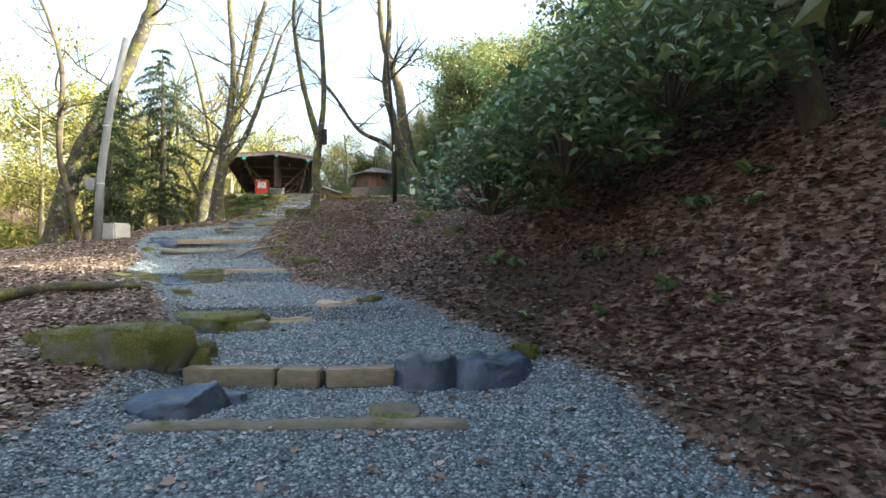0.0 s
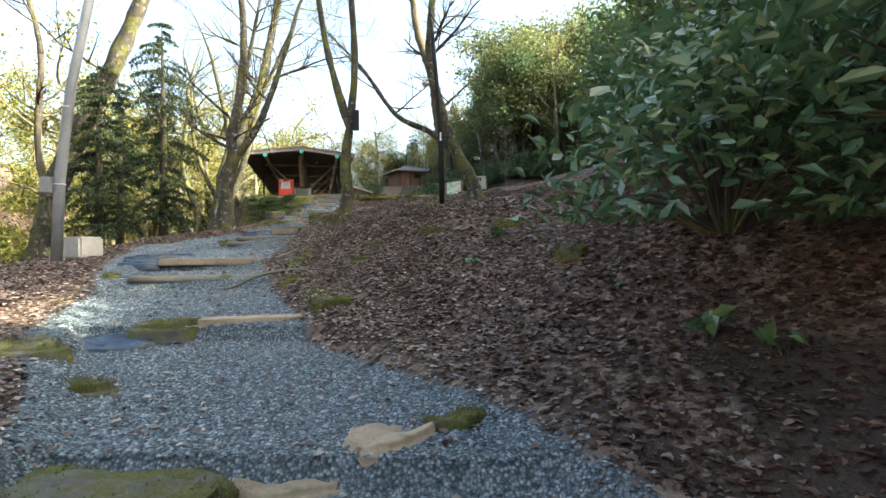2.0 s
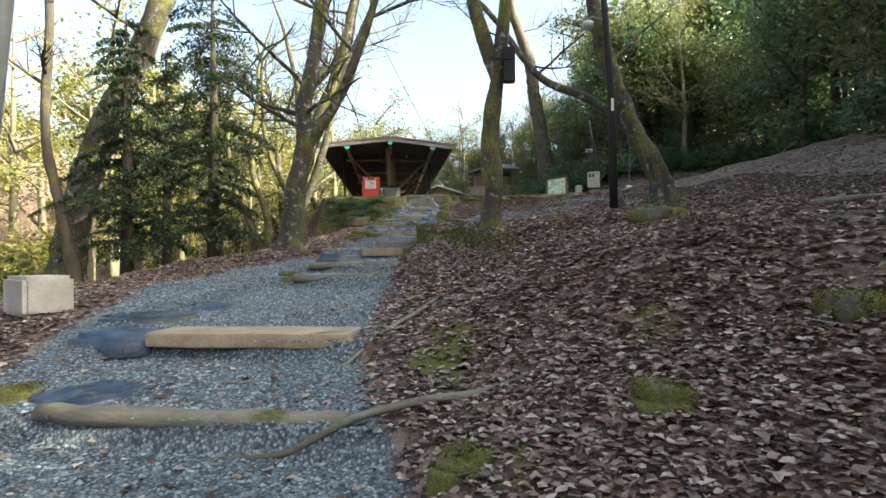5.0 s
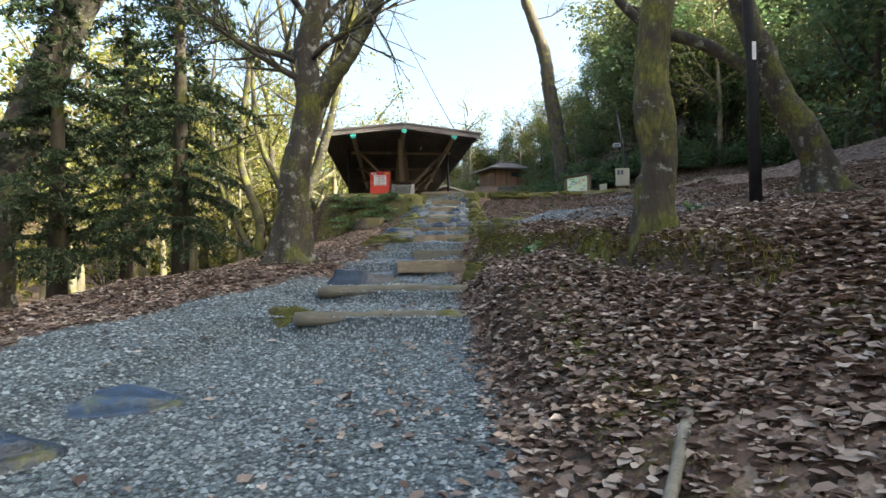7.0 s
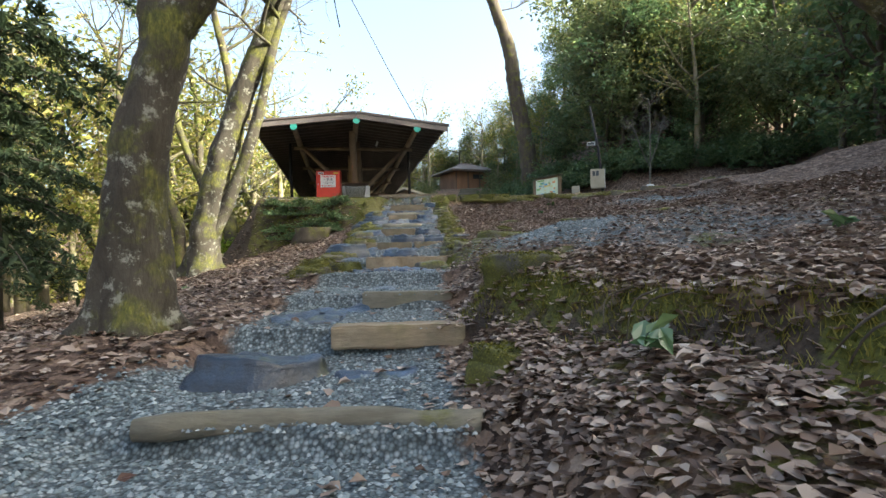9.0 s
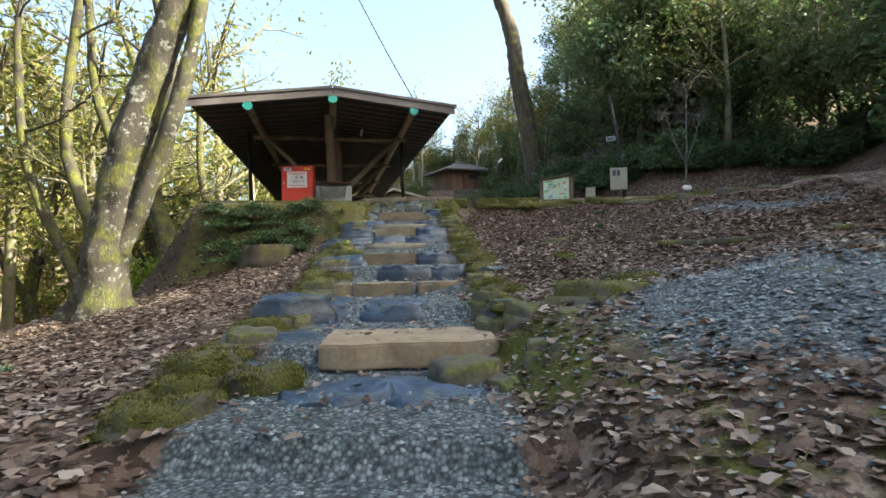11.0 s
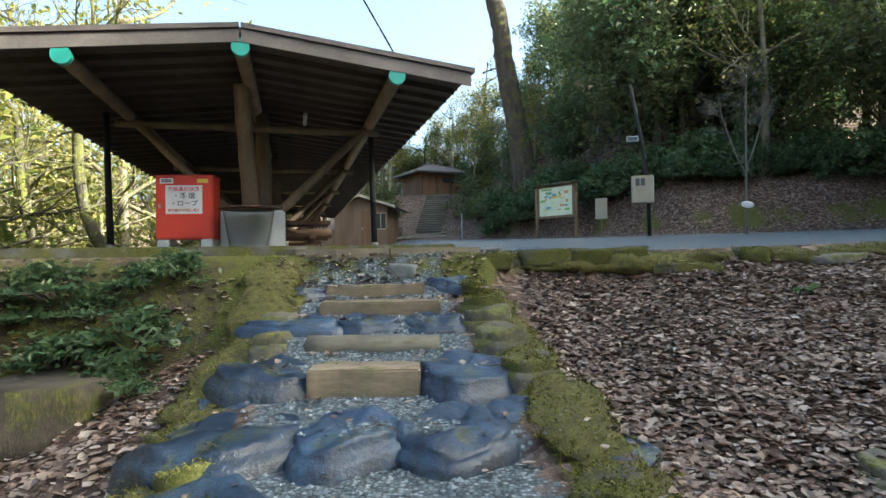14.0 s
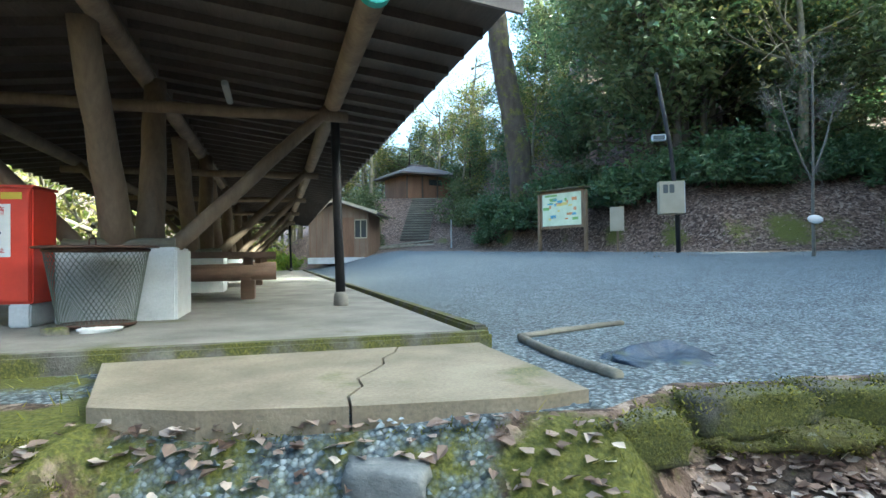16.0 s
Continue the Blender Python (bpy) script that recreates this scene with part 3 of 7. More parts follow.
def cover(x, y):
    """Weights of gravel, bare soil and moss."""
    cx = np.interp(y, CY, CX)
    d = x - cx
    lw = np.interp(y, [-8, 3, 6, 9, 12, 15, 17, 18.8, 20, 32], [2.4, 1.9, 1.5, 1.9, 1.5, 2.0, 2.3, 1.4, 0.75, 0.65])
    rw = np.interp(y, [-8, 0, 4, 8, 10, 13, 17, 20, 32], [2.6, 2.2, 1.9, 1.5, 1.2, 1.2, 0.95, 0.7, 0.6])
    g = np.minimum(smooth(d, -lw - 0.35, -lw + 0.35), 1 - smooth(d, rw - 0.35, rw + 0.35))
    e = edge_y(x)
    low = y < e + 0.1
    patch = 1.2 * np.exp(-(((x + 4.7) / 1.2) ** 2 + ((y - 23.8) / 1.5) ** 2)) + 0.9 * np.exp(-(((x + 1.5) / 2.2) ** 2 + ((y - 31) / 1.2) ** 2))
    worn = 0.5 * smooth(d, 1.2, 2.2) * (1 - smooth(d, 4.0, 6.5)) * smooth(y, 20.0, 22.0) * (1 - smooth(y, 26.0, 28.0))
    g = np.where(low, np.maximum(g, np.maximum(0.75 * patch, worn)), 0)
    back = np.interp(x, [-30, -12, -6, -2, 2, 8, 20], [70, 62, 58, 52.5, 47.5, 46, 46])
    plaza = (y >= e + 0.1) * (1 - smooth(y, back - 2.2, back - 1.2)) * smooth(x, -19, -17) * (1 - smooth(x, 6, 8))
    g = np.maximum(g, plaza)
    # The first patch, below the shrubs, is dark soil that also carries their shade.
    bare = 0.75 * smooth(x, 0.1, 0.9) * (1 - smooth(x, 2.4, 3.4)) * smooth(y, 5.0, 6.2) * (1 - smooth(y, 8.4, 9.4)) * (0.75 + 0.4 * np.sin(2.3 * x + 1.7 * y)) + 0.55 * np.exp(-(((d - rw - 0.3) / 0.35) ** 2)) * (y < 18) + 0.62 * np.exp(-(((x + 6.0 + 0.15 * np.sin(3 * y)) / 0.3) ** 2)) * (y > 27) * (y < 32.0)
    bare = bare + np.where((x < -8.9) & (x > -12.8) & (y > e - 1.2) & (y < e - 0.1), 0.8, 0)
    moss = 0.47 * np.exp(-(((d - rw - 0.55) / 0.45) ** 2)) * (y > 9) * (y < 26) + 0.42 * np.exp(-(((d + lw + 0.2) / 0.3) ** 2)) * (y < 14)
    moss = moss + 0.52 * np.exp(-(((y - e + 0.1) / 0.22) ** 2)) * (x > -9) * (x < 2) + np.where((x < -8.9) & (x > -11.9) & (y > e - 1.2) & (y < e), 0.5, 0)
    moss = moss + 0.45 * (np.sin(2.7 * x + 1.1 * y) * np.sin(2.1 * y - 1.7 * x) > 0.72) * (d > 1.4) * (d < 7) * (y > 11) * (y < 27)
    dl = np.interp(y, LIP_Y, LIP_D)
    near = smooth(y, 16.0, 16.8) * (1 - smooth(y, 20.6, 21.4))
    bare = bare + 0.95 * near * np.exp(-(((d - dl + 0.08) / 0.13) ** 2))
    moss = moss + 0.45 * near * np.exp(-(((d - dl - 0.1) / 0.1) ** 2)) * (0.75 + 0.4 * np.sin(7 * y))
    moss = moss + (0.5 + 0.3 * np.sin(5.1 * x + 2.0 * y) * np.sin(6.3 * y)) * smooth(x, -10.2, -9.4) * (1 - smooth(x, -8.8, -8.5)) * smooth(y, 31.8, 32.0) * (1 - smooth(y, 32.6, 32.9))
    # moss along both edges of the stairs
    st = smooth(y, 22.6, 23.6) * (1 - smooth(y, 31.6, 32.0))
    moss = moss + st * (0.95 * np.exp(-(((d + 1.02) / 0.2) ** 2)) + 0.9 * np.exp(-(((d - 0.86) / 0.16) ** 2)))
    bank = np.interp(x, [-30, -12, -7, -4, -2, 2, 8, 20], [70, 66, 63, 57, 53, 47.5, 46, 46])
    moss = moss + 0.72 * np.exp(-(((y - bank - 1.0) / 0.9) ** 2)) * (x > -9) * (x < 9) * (0.75 + 0.35 * np.sin(1.3 * x) * np.sin(2.9 * x))
    return g, bare, moss


def build_ground():
    xs = np.concatenate([[-600, -300, -160, -110, -85], np.arange(-70, -24, 3.0), np.arange(-24, -13, 0.6), np.arange(-13, 3, 0.1), np.arange(3, 12, 0.5), np.arange(12, 60, 3.0), [75, 110, 160, 300, 600]])
    ys = np.concatenate([[-600, -300, -120, -60, -35], np.arange(-22, -1, 1.5), np.arange(-1, 36, 0.1), np.arange(36, 50, 0.5), np.arange(50, 110, 2.0), [125, 160, 250, 600]])
    gx, gy = np.meshgrid(xs, ys, indexing="ij")
    gz = land(gx, gy)
    gz = np.minimum(gz, 60)
    nx, ny = gx.shape
    i, j = np.meshgrid(np.arange(nx - 1), np.arange(ny - 1), indexing="ij")
    q = np.stack([i * ny + j, (i + 1) * ny + j, (i + 1) * ny + j + 1, i * ny + j + 1], -1).reshape(-1, 4)
    me = Geo().add(np.stack([gx, gy, gz], -1), quads=q).mesh("ground", M_GROUND)
    for name, w in zip(("gravel", "bare", "moss"), cover(gx.ravel(), gy.ravel())):
        me.attributes.new(name, "FLOAT", "POINT").data.foreach_set("value", w.astype(np.float32))
    return tagged(part("ground", me), "forest floor of brown leaves with a grey gravel path", "ground", kind="structure")


build_ground()


def lay(x, y):
    return float(land(x, y))


# ---------------------------------------------------------------- stones and logs of the path
def rock_mesh(name, sx, sy, sz, material, seed, rough=0.22, flat=0.5):
    """A worn stone: an uneven ball with a flattened top, its base sunk."""
    bm = bmesh.new()
    bmesh.ops.create_icosphere(bm, subdivisions=4 if material is M_MOSS_STONE else 3, radius=1)
    lumps = 0.09 if material is M_MOSS_STONE else 0.0
    for v in bm.verts:
        c = v.co.copy()
        n = noise.noise(c * 1.1 + Vector((seed * 3.7, 0, 0))) * rough + noise.noise(c * 2.9 + Vector((0, seed * 1.3, 0))) * rough * 0.55 + noise.noise(c * 6 + Vector((0, 0, seed))) * (rough * 0.22 + lumps) + noise.noise(c * 13 + Vector((seed, 0, 0))) * lumps * 0.6
        c *= 1 + n
        ax, ay = abs(c.x) ** 0.62 * (1 if c.x > 0 else -1), abs(c.y) ** 0.62 * (1 if c.y > 0 else -1)
        a = math.atan2(ay, ax)
        cut = 1 + 0.13 * math.sin(3 * a + seed) + 0.09 * math.sin(5 * a + seed * 2.3)
        facet = noise.cell(c * 2.2 + Vector((seed, seed, 0))) * 0.10
        z = c.z if c.z < flat else flat + (c.z - flat) * 0.18 + facet * 0.5
        v.co = (ax * cut * sx / 2, ay * cut * sy / 2, z * sz + 0.012 * noise.noise(c * 5 + Vector((seed, 0, 0))))
    return bm_mesh(name, bm, material, True)


def slate_mesh(name, sx, sy, h, material, seed, soft=0.03, lumpy=0.02):
    """A flat stone: an irregular outline, worn edges, a gently uneven top and split sides."""
    rng = np.random.default_rng(seed)
    n = 36
    a = np.linspace(0, 2 * np.pi, n, endpoint=False)
    k = rng.integers(5, 8)
    rad = np.full(n, 9.0)
    for c in np.linspace(0, 2 * np.pi, k, endpoint=False) + rng.uniform(-0.3, 0.3, k):
        rad = np.minimum(rad, 0.84 * rng.uniform(0.88, 1.12) / np.maximum(np.cos(a - c), 0.2))
    rad = np.minimum(rad, 1.1) * (1 + 0.018 * rng.normal(size=n))
    rad = (np.roll(rad, 1) + 2 * rad + np.roll(rad, -1)) / 4
    rings = [(0.25, 0.0), (0.55, 0.0), (0.82, 0.0), (0.95, -soft * 0.08), (0.98, -soft * 0.4), (1.0, -soft), (1.03, -soft * 2.0), (1.12, -h * 0.6), (1.22, -h), (1.3, -h - 0.12)]
    v = []
    for f, z in rings:
        for i_ in range(n):
            x, y = math.cos(a[i_]) * rad[i_] * f * sx / 2, math.sin(a[i_]) * rad[i_] * f * sy / 2
            bump_ = noise.noise(Vector((x * 5 + seed, y * 5, 0))) * lumpy + noise.noise(Vector((x * 14, y * 14 + seed, 0))) * lumpy * 0.4
            v.append((x, y, z + (bump_ if z > -h * 0.4 else 0)))
    q = [(r * n + i_, r * n + (i_ + 1) % n, (r + 1) * n + (i_ + 1) % n, (r + 1) * n + i_) for r in range(len(rings) - 1) for i_ in range(n)]
    q = [t_[::-1] for t_ in q]
    v.append((0, 0, noise.noise(Vector((seed, 0, 0))) * lumpy))
    t = [(len(v) - 1, i_, (i_ + 1) % n) for i_ in range(n)]
    return Geo().add(v, q, t).mesh(name, material)


SINK = {"slate": 0.12, "moss": 0.05, "brown": 0.1, "tan": 0.1}


def stone(x, y, sx, sy, sz, kind, seed, turn=0.0, up=0.0, tip=(0, 0)):
    mats = {"slate": (M_SLATE, "dark blue-grey slate stepping stone set in the path", "step stone"),
            "block": (M_SLATE, "blue-grey slate boulder set at the path's edge", "stone"),
            "moss": (M_MOSS_STONE, "boulder overgrown with yellow-green moss beside the path", "mossy stone"),
            "brown": (M_STONE, "rough brown-grey edging stone with some moss", "stone"),
            "tan": (M_TAN_STONE, "flat tan stone slab laid as a step", "step stone")}
    mat, label, cat = mats[kind]
    nm = cat.replace(" ", "_")
    if kind in ("slate", "tan"):
        ob = part(nm, slate_mesh(nm, sx * (1.18 if kind == "slate" else 1.2), sy * (1.12 if kind == "slate" else 1.25), sz * 0.6, mat, seed, 0.018, 0.05))
        z = lay(x, y) + (0.03 if y < 19 else -0.006) + 0.08 * sz + up * 0.2
    elif kind == "block":
        ob = part(nm, slate_mesh(nm, sx * 1.15, sy * 1.15, sz * 0.8, mat, seed, 0.03, 0.05))
        z = lay(x, y) + sz * 0.5 + up * 0.5
    elif kind in ("moss", "brown") and sz < 0.16:
        ob = part(nm, slate_mesh(nm, sx * 1.1, sy * 1.1, sz * 0.8, mat, seed, 0.06, 0.05))
        z = lay(x, y) + sz * 0.35 + up * 0.5
    else:
        ob = part(nm, rock_mesh(nm, sx, sy, sz, mat, seed))
        z = lay(x, y) + up * 0.5 - sz * 0.08
    if kind != "moss":
        tip = (tip[0] + (5 if kind == "slate" else 0) + (seed * 37 % 11 - 5) * 0.7, tip[1] + (seed * 53 % 11 - 5) * 0.7)
    ob.matrix_world = pose(x, y, z, tip[0], tip[1], turn)
    if kind == "moss":
        FUZZ.append(np.array([ob.matrix_world @ p.co for p in ob.data.vertices if p.co.z > -0.02]))
    return tagged(ob, label, cat, "stones of the path")


def log_mesh(name, length, r, material, seed, bend=0.0, flat=1.0):
    rng = np.random.default_rng(seed)
    n = max(6, int(length / 0.12))
    s = np.linspace(-0.5, 0.5, n)
    pts = np.stack([s * length, bend * (s * s * 4 - 1) + 0.006 * rng.normal(size=n), 0.006 * rng.normal(size=n)], 1)
    rad = r * (1 + 0.05 * rng.normal(size=n))
    rad[0] *= 0.9
    rad[-1] *= 0.9
    v, q, t = tube(pts, rad, 12, rng, 0.03)
    v[:, 2] *= flat
    return Geo().add(v, q, t).mesh(name, material)


def log_step(x0, x1, y, r, grey, seed, bend=0.0, up=0.0, tilt=0.0, flat=1.0, pieces=1, y1=None):
    """A log laid across the path from x0 to x1, in one or more pieces."""
    y1 = y if y1 is None else y1
    mat = M_LOG_GREY if grey else M_LOG
    label = "weathered grey round log laid across the path as a step" if grey else "tan squared timber log laid across the path as a step"
    cuts = np.linspace(x0, x1, pieces + 1)
    for k in range(pieces):
        a, b = cuts[k] + (0.012 if k else 0), cuts[k + 1]
        cx, f = (a + b) / 2, ((a + b) / 2 - x0) / (x1 - x0)
        cy = y + (y1 - y) * f
        ob = part("step_log", log_mesh("step_log", b - a, r, mat, seed + k, bend, flat))
        z = float(path_z(np.array(cy + 0.25)))
        ob.matrix_world = pose(cx, cy + r * 0.9, z - r * flat + 0.03 + up, 0, 0, math.degrees(math.atan2(y1 - y, x1 - x0)) + tilt + (k - pieces / 2) * 0.8)
        tagged(ob, label, "step log", "log steps of the path")


def plank_step(x0, x1, y, depth, h, material, seed, label, up=0.0, y1=None, taper=0.75):
    """A squared slab with worn, uneven edges."""
    y1 = y if y1 is None else y1
    bm = bmesh.new()
    bmesh.ops.create_grid(bm, x_segments=14, y_segments=4, size=0.5)
    top = list(bm.verts)
    ln = x1 - x0
    for v in top:
        u, w = v.co.x, v.co.y
        e = noise.noise(Vector((u * 3, seed, w))) * 0.05
        v.co = (u * ln * (1 - 0.04 * abs(w)), w * depth * (1 - taper * max(0, abs(u) - 0.28)) + (e if abs(w) > 0.4 else 0), 0.012 * noise.noise(Vector((u * 5, w * 4, seed))))
    r = bmesh.ops.extrude_face_region(bm, geom=bm.faces[:])
    low = [g for g in r["geom"] if isinstance(g, bmesh.types.BMVert)]
    bmesh.ops.translate(bm, vec=(0, 0, -h), verts=low)
    edges = [e for e in bm.edges if len(e.link_faces) == 2 and e.calc_face_angle(0) > 0.9]
    bmesh.ops.bevel(bm, geom=edges, offset=0.012, segments=2, affect="EDGES")
    ob = part("step_slab", bm_mesh("step_slab", bm, material, False))
    cx, cy = (x0 + x1) / 2, (y + y1) / 2 + depth / 2
    ob.matrix_world = pose(cx, cy, float(path_z(np.array(cy + 0.1))) + 0.025 + up, 0, 0, math.degrees(math.atan2(y1 - y, ln)))
    tagged(ob, label, "step slab", "slab steps of the path")


TANSLAB = "flat tan slab laid across the path as a step"
# lower flight
log_step(-2.0, 0.16, 3.47, 0.05, True, 1, -0.04, 0.03, y1=3.55)
plank_step(-2.17, -1.38, 4.64, 0.17, 0.16, M_LOG, 71, "squared tan timber laid across the stairs as a step", 0.0, 4.62, 0.1)
plank_step(-1.36, -1, 4.6, 0.17, 0.15, M_LOG, 72, "squared tan timber laid across the stairs as a step", 0.0, 4.58, 0.1)
plank_step(-0.97, -0.4, 4.58, 0.16, 0.15, M_LOG, 73, "squared tan timber laid across the stairs as a step", 0.0, 4.66, 0.1)
stone(-0.14, 4.8, 0.50, 0.46, 0.2, "block", 3, 10, 0.0)
stone(0.38, 4.82, 0.66, 0.42, 0.19, "block", 4, 12, -0.02)
stone(0.72, 5.0, 0.22, 0.2, 0.16, "moss", 5, 0, 0.02)
stone(-0.33, 3.85, 0.40, 0.34, 0.12, "brown", 6, 0, -0.01)
stone(-1.95, 3.98, 0.62, 0.44, 0.24, "block", 7, 25, 0.0, (0, -12))
stone(-1.66, 4.25, 0.42, 0.26, 0.12, "block", 8, -20, 0.0)
stone(-2.72, 4.8, 0.95, 0.7, 0.4, "moss", 9, 15, 0.1)
stone(-2.35, 5.05, 0.55, 0.5, 0.24, "moss", 10, 0, 0.05)
stone(-3.4, 4.9, 0.4, 0.35, 0.18, "moss", 11, 0, 0.0)
stone(-2.75, 6.75, 1.2, 0.75, 0.26, "moss", 12, -10, 0.06)
stone(-2.3, 6.6, 0.5, 0.35, 0.17, "brown", 13, -20, 0.04)
stone(-1.95, 7.15, 0.62, 0.3, 0.08, "tan", 14, 18, 0.0)
stone(-1.4, 7.45, 0.5, 0.3, 0.10, "tan", 15, 30, 0.0)
stone(-1.02, 7.75, 0.46, 0.3, 0.11, "moss", 16, 30, 0.02)
stone(-3.95, 8.35, 0.5, 0.35, 0.10, "moss", 17, 0, 0.02)
stone(-4.9, 8.9, 0.8, 0.5, 0.09, "moss", 18, 0, 0.0)
stone(-4.75, 9.95, 0.9, 0.55, 0.12, "slate", 19, 5, 0.06)
stone(-4.32, 10.3, 0.75, 0.4, 0.12, "moss", 20, 4, 0.02)
plank_step(-4.05, -2.9, 10.22, 0.36, 0.13, M_TAN_STONE, 2, TANSLAB, 0.0, 10.62)
stone(-2.65, 10.95, 0.5, 0.4, 0.16, "moss", 21, 20, 0.03)
log_step(-6.4, -4.38, 12.92, 0.065, True, 30, 0.03, 0.015, y1=13.08)
stone(-6.4, 13.35, 0.62, 0.5, 0.08, "slate", 22, 20, 0.03)
stone(-6.85, 13.3, 0.3, 0.4, 0.10, "moss", 23, 20, 0.02)
plank_step(-6.75, -4.87, 14.3, 0.55, 0.12, M_TAN_STONE, 3, TANSLAB, 0.01, 14.5)
stone(-7.05, 14.5, 0.65, 0.42, 0.07, "slate", 24, 15, 0.02)
stone(-7.3, 15.25, 0.7, 0.4, 0.07, "slate", 25, 15, 0.01)
stone(-7.2, 16.0, 0.75, 0.4, 0.05, "slate", 26, 10, 0.0)
log_step(-6.86, -5.45, 17.68, 0.062, True, 40, -0.07, 0.015, y1=17.85)
stone(-6.95, 17.95, 0.4, 0.3, 0.10, "moss", 27, 0, 0.02)
log_step(-7.13, -5.6, 18.85, 0.062, True, 44, -0.09, 0.015, y1=18.98)
# upper stairs: planks, rows of slate, mossy kerbs
stone(-6.9, 19.75, 0.66, 0.44, 0.18, "block", 28, 20, 0.03)
stone(-6.2, 19.8, 0.5, 0.3, 0.10, "slate", 29, 0, 0.02)
plank_step(-6.63, -5.75, 20.12, 0.24, 0.15, M_LOG, 4, "weathered timber plank laid across the stairs", 0.0, 20.24)
stone(-6.95, 20.75, 0.56, 0.62, 0.14, "slate", 31, 20, 0.05)
stone(-6.9, 21.32, 0.52, 0.5, 0.14, "slate", 32, 0, 0.05)
plank_step(-6.72, -5.92, 21.38, 0.24, 0.15, M_LOG_GREY, 5, "weathered timber plank laid across the stairs", 0.0, 21.46)
stone(-7.02, 23.44, 0.60, 0.55, 0.17, "slate", 33, 0, 0.05)
stone(-6.60, 23.47, 0.50, 0.48, 0.16, "slate", 34, 15, 0.05)
stone(-7.68, 24.3, 0.58, 0.46, 0.14, "slate", 62, 15, 0.02)
stone(-7.85, 25.22, 0.56, 0.46, 0.18, "block", 63, 15, 0.04)
plank_step(-7.31, -6.22, 23.88, 0.74, 0.15, M_TAN_STONE, 6, TANSLAB, 0.0, 24.02, 0.3)
stone(-7.04, 25.42, 0.52, 0.4, 0.13, "slate", 35, 0, 0.03)
plank_step(-7.88, -7.62, 26.1, 0.29, 0.16, M_LOG, 74, "squared tan timber laid across the stairs as a step", 0.0, 26.16, 0.1)
plank_step(-7.6, -7, 26.18, 0.29, 0.16, M_LOG, 75, "squared tan timber laid across the stairs as a step", 0.0, 26.2, 0.1)
plank_step(-6.98, -6.55, 26.2, 0.29, 0.15, M_LOG, 76, "squared tan timber laid across the stairs as a step", 0.0, 26.3, 0.1)
stone(-7.2, 27.15, 0.55, 0.36, 0.12, "slate", 36, 0, 0.03)
stone(-6.75, 27.2, 0.4, 0.34, 0.11, "slate", 37, 0, 0.03)
plank_step(-7.83, -7.15, 27.64, 0.29, 0.17, M_LOG, 77, "squared tan timber laid across the stairs as a step", 0.0, 27.66, 0.1)
stone(-8.08, 27.8, 0.55, 0.5, 0.14, "slate", 38, 5, 0.05)
stone(-6.88, 27.85, 0.52, 0.5, 0.14, "slate", 39, -5, 0.05)
log_step(-7.93, -7.1, 28.36, 0.08, True, 56, 0.0, 0.0)
stone(-8.15, 28.55, 0.5, 0.45, 0.12, "slate", 41, 0, 0.04)
stone(-7.72, 29.1, 0.46, 0.5, 0.11, "slate", 42, 0, 0.03)
stone(-7.2, 29.12, 0.52, 0.5, 0.11, "slate", 43, 0, 0.03)
stone(-8.28, 29.12, 0.66, 0.56, 0.12, "slate", 44, 10, 0.04)
plank_step(-8.05, -7.4, 29.64, 0.29, 0.17, M_LOG, 78, "squared tan timber laid across the stairs as a step", 0.0, 29.66, 0.1)
stone(-8.32, 29.85, 0.52, 0.55, 0.14, "slate", 45, 10, 0.04)
stone(-7.12, 29.85, 0.5, 0.6, 0.15, "slate", 46, -10, 0.05)
log_step(-8.2, -7.3, 30.24, 0.08, True, 60, 0.0, 0.0)
stone(-8.38, 30.75, 0.62, 0.42, 0.10, "slate", 47, 0, 0.03)
stone(-7.86, 30.75, 0.46, 0.38, 0.10, "slate", 48, 0, 0.03)
stone(-7.4, 30.78, 0.46, 0.38, 0.10, "slate", 49, 0, 0.03)
plank_step(-8.28, -7.3, 30.98, 0.29, 0.14, M_LOG, 79, "squared tan timber laid across the stairs as a step", 0.0, 30.98, 0.1)
plank_step(-8.33, -7.45, 31.42, 0.17, 0.14, M_LOG, 80, "squared tan timber laid across the stairs as a step", 0.0, 31.44, 0.1)
stone(-8.52, 31.5, 0.36, 0.42, 0.13, "slate", 51, 0, 0.04)
stone(-7.22, 31.65, 0.42, 0.42, 0.13, "slate", 52, 0, 0.04)


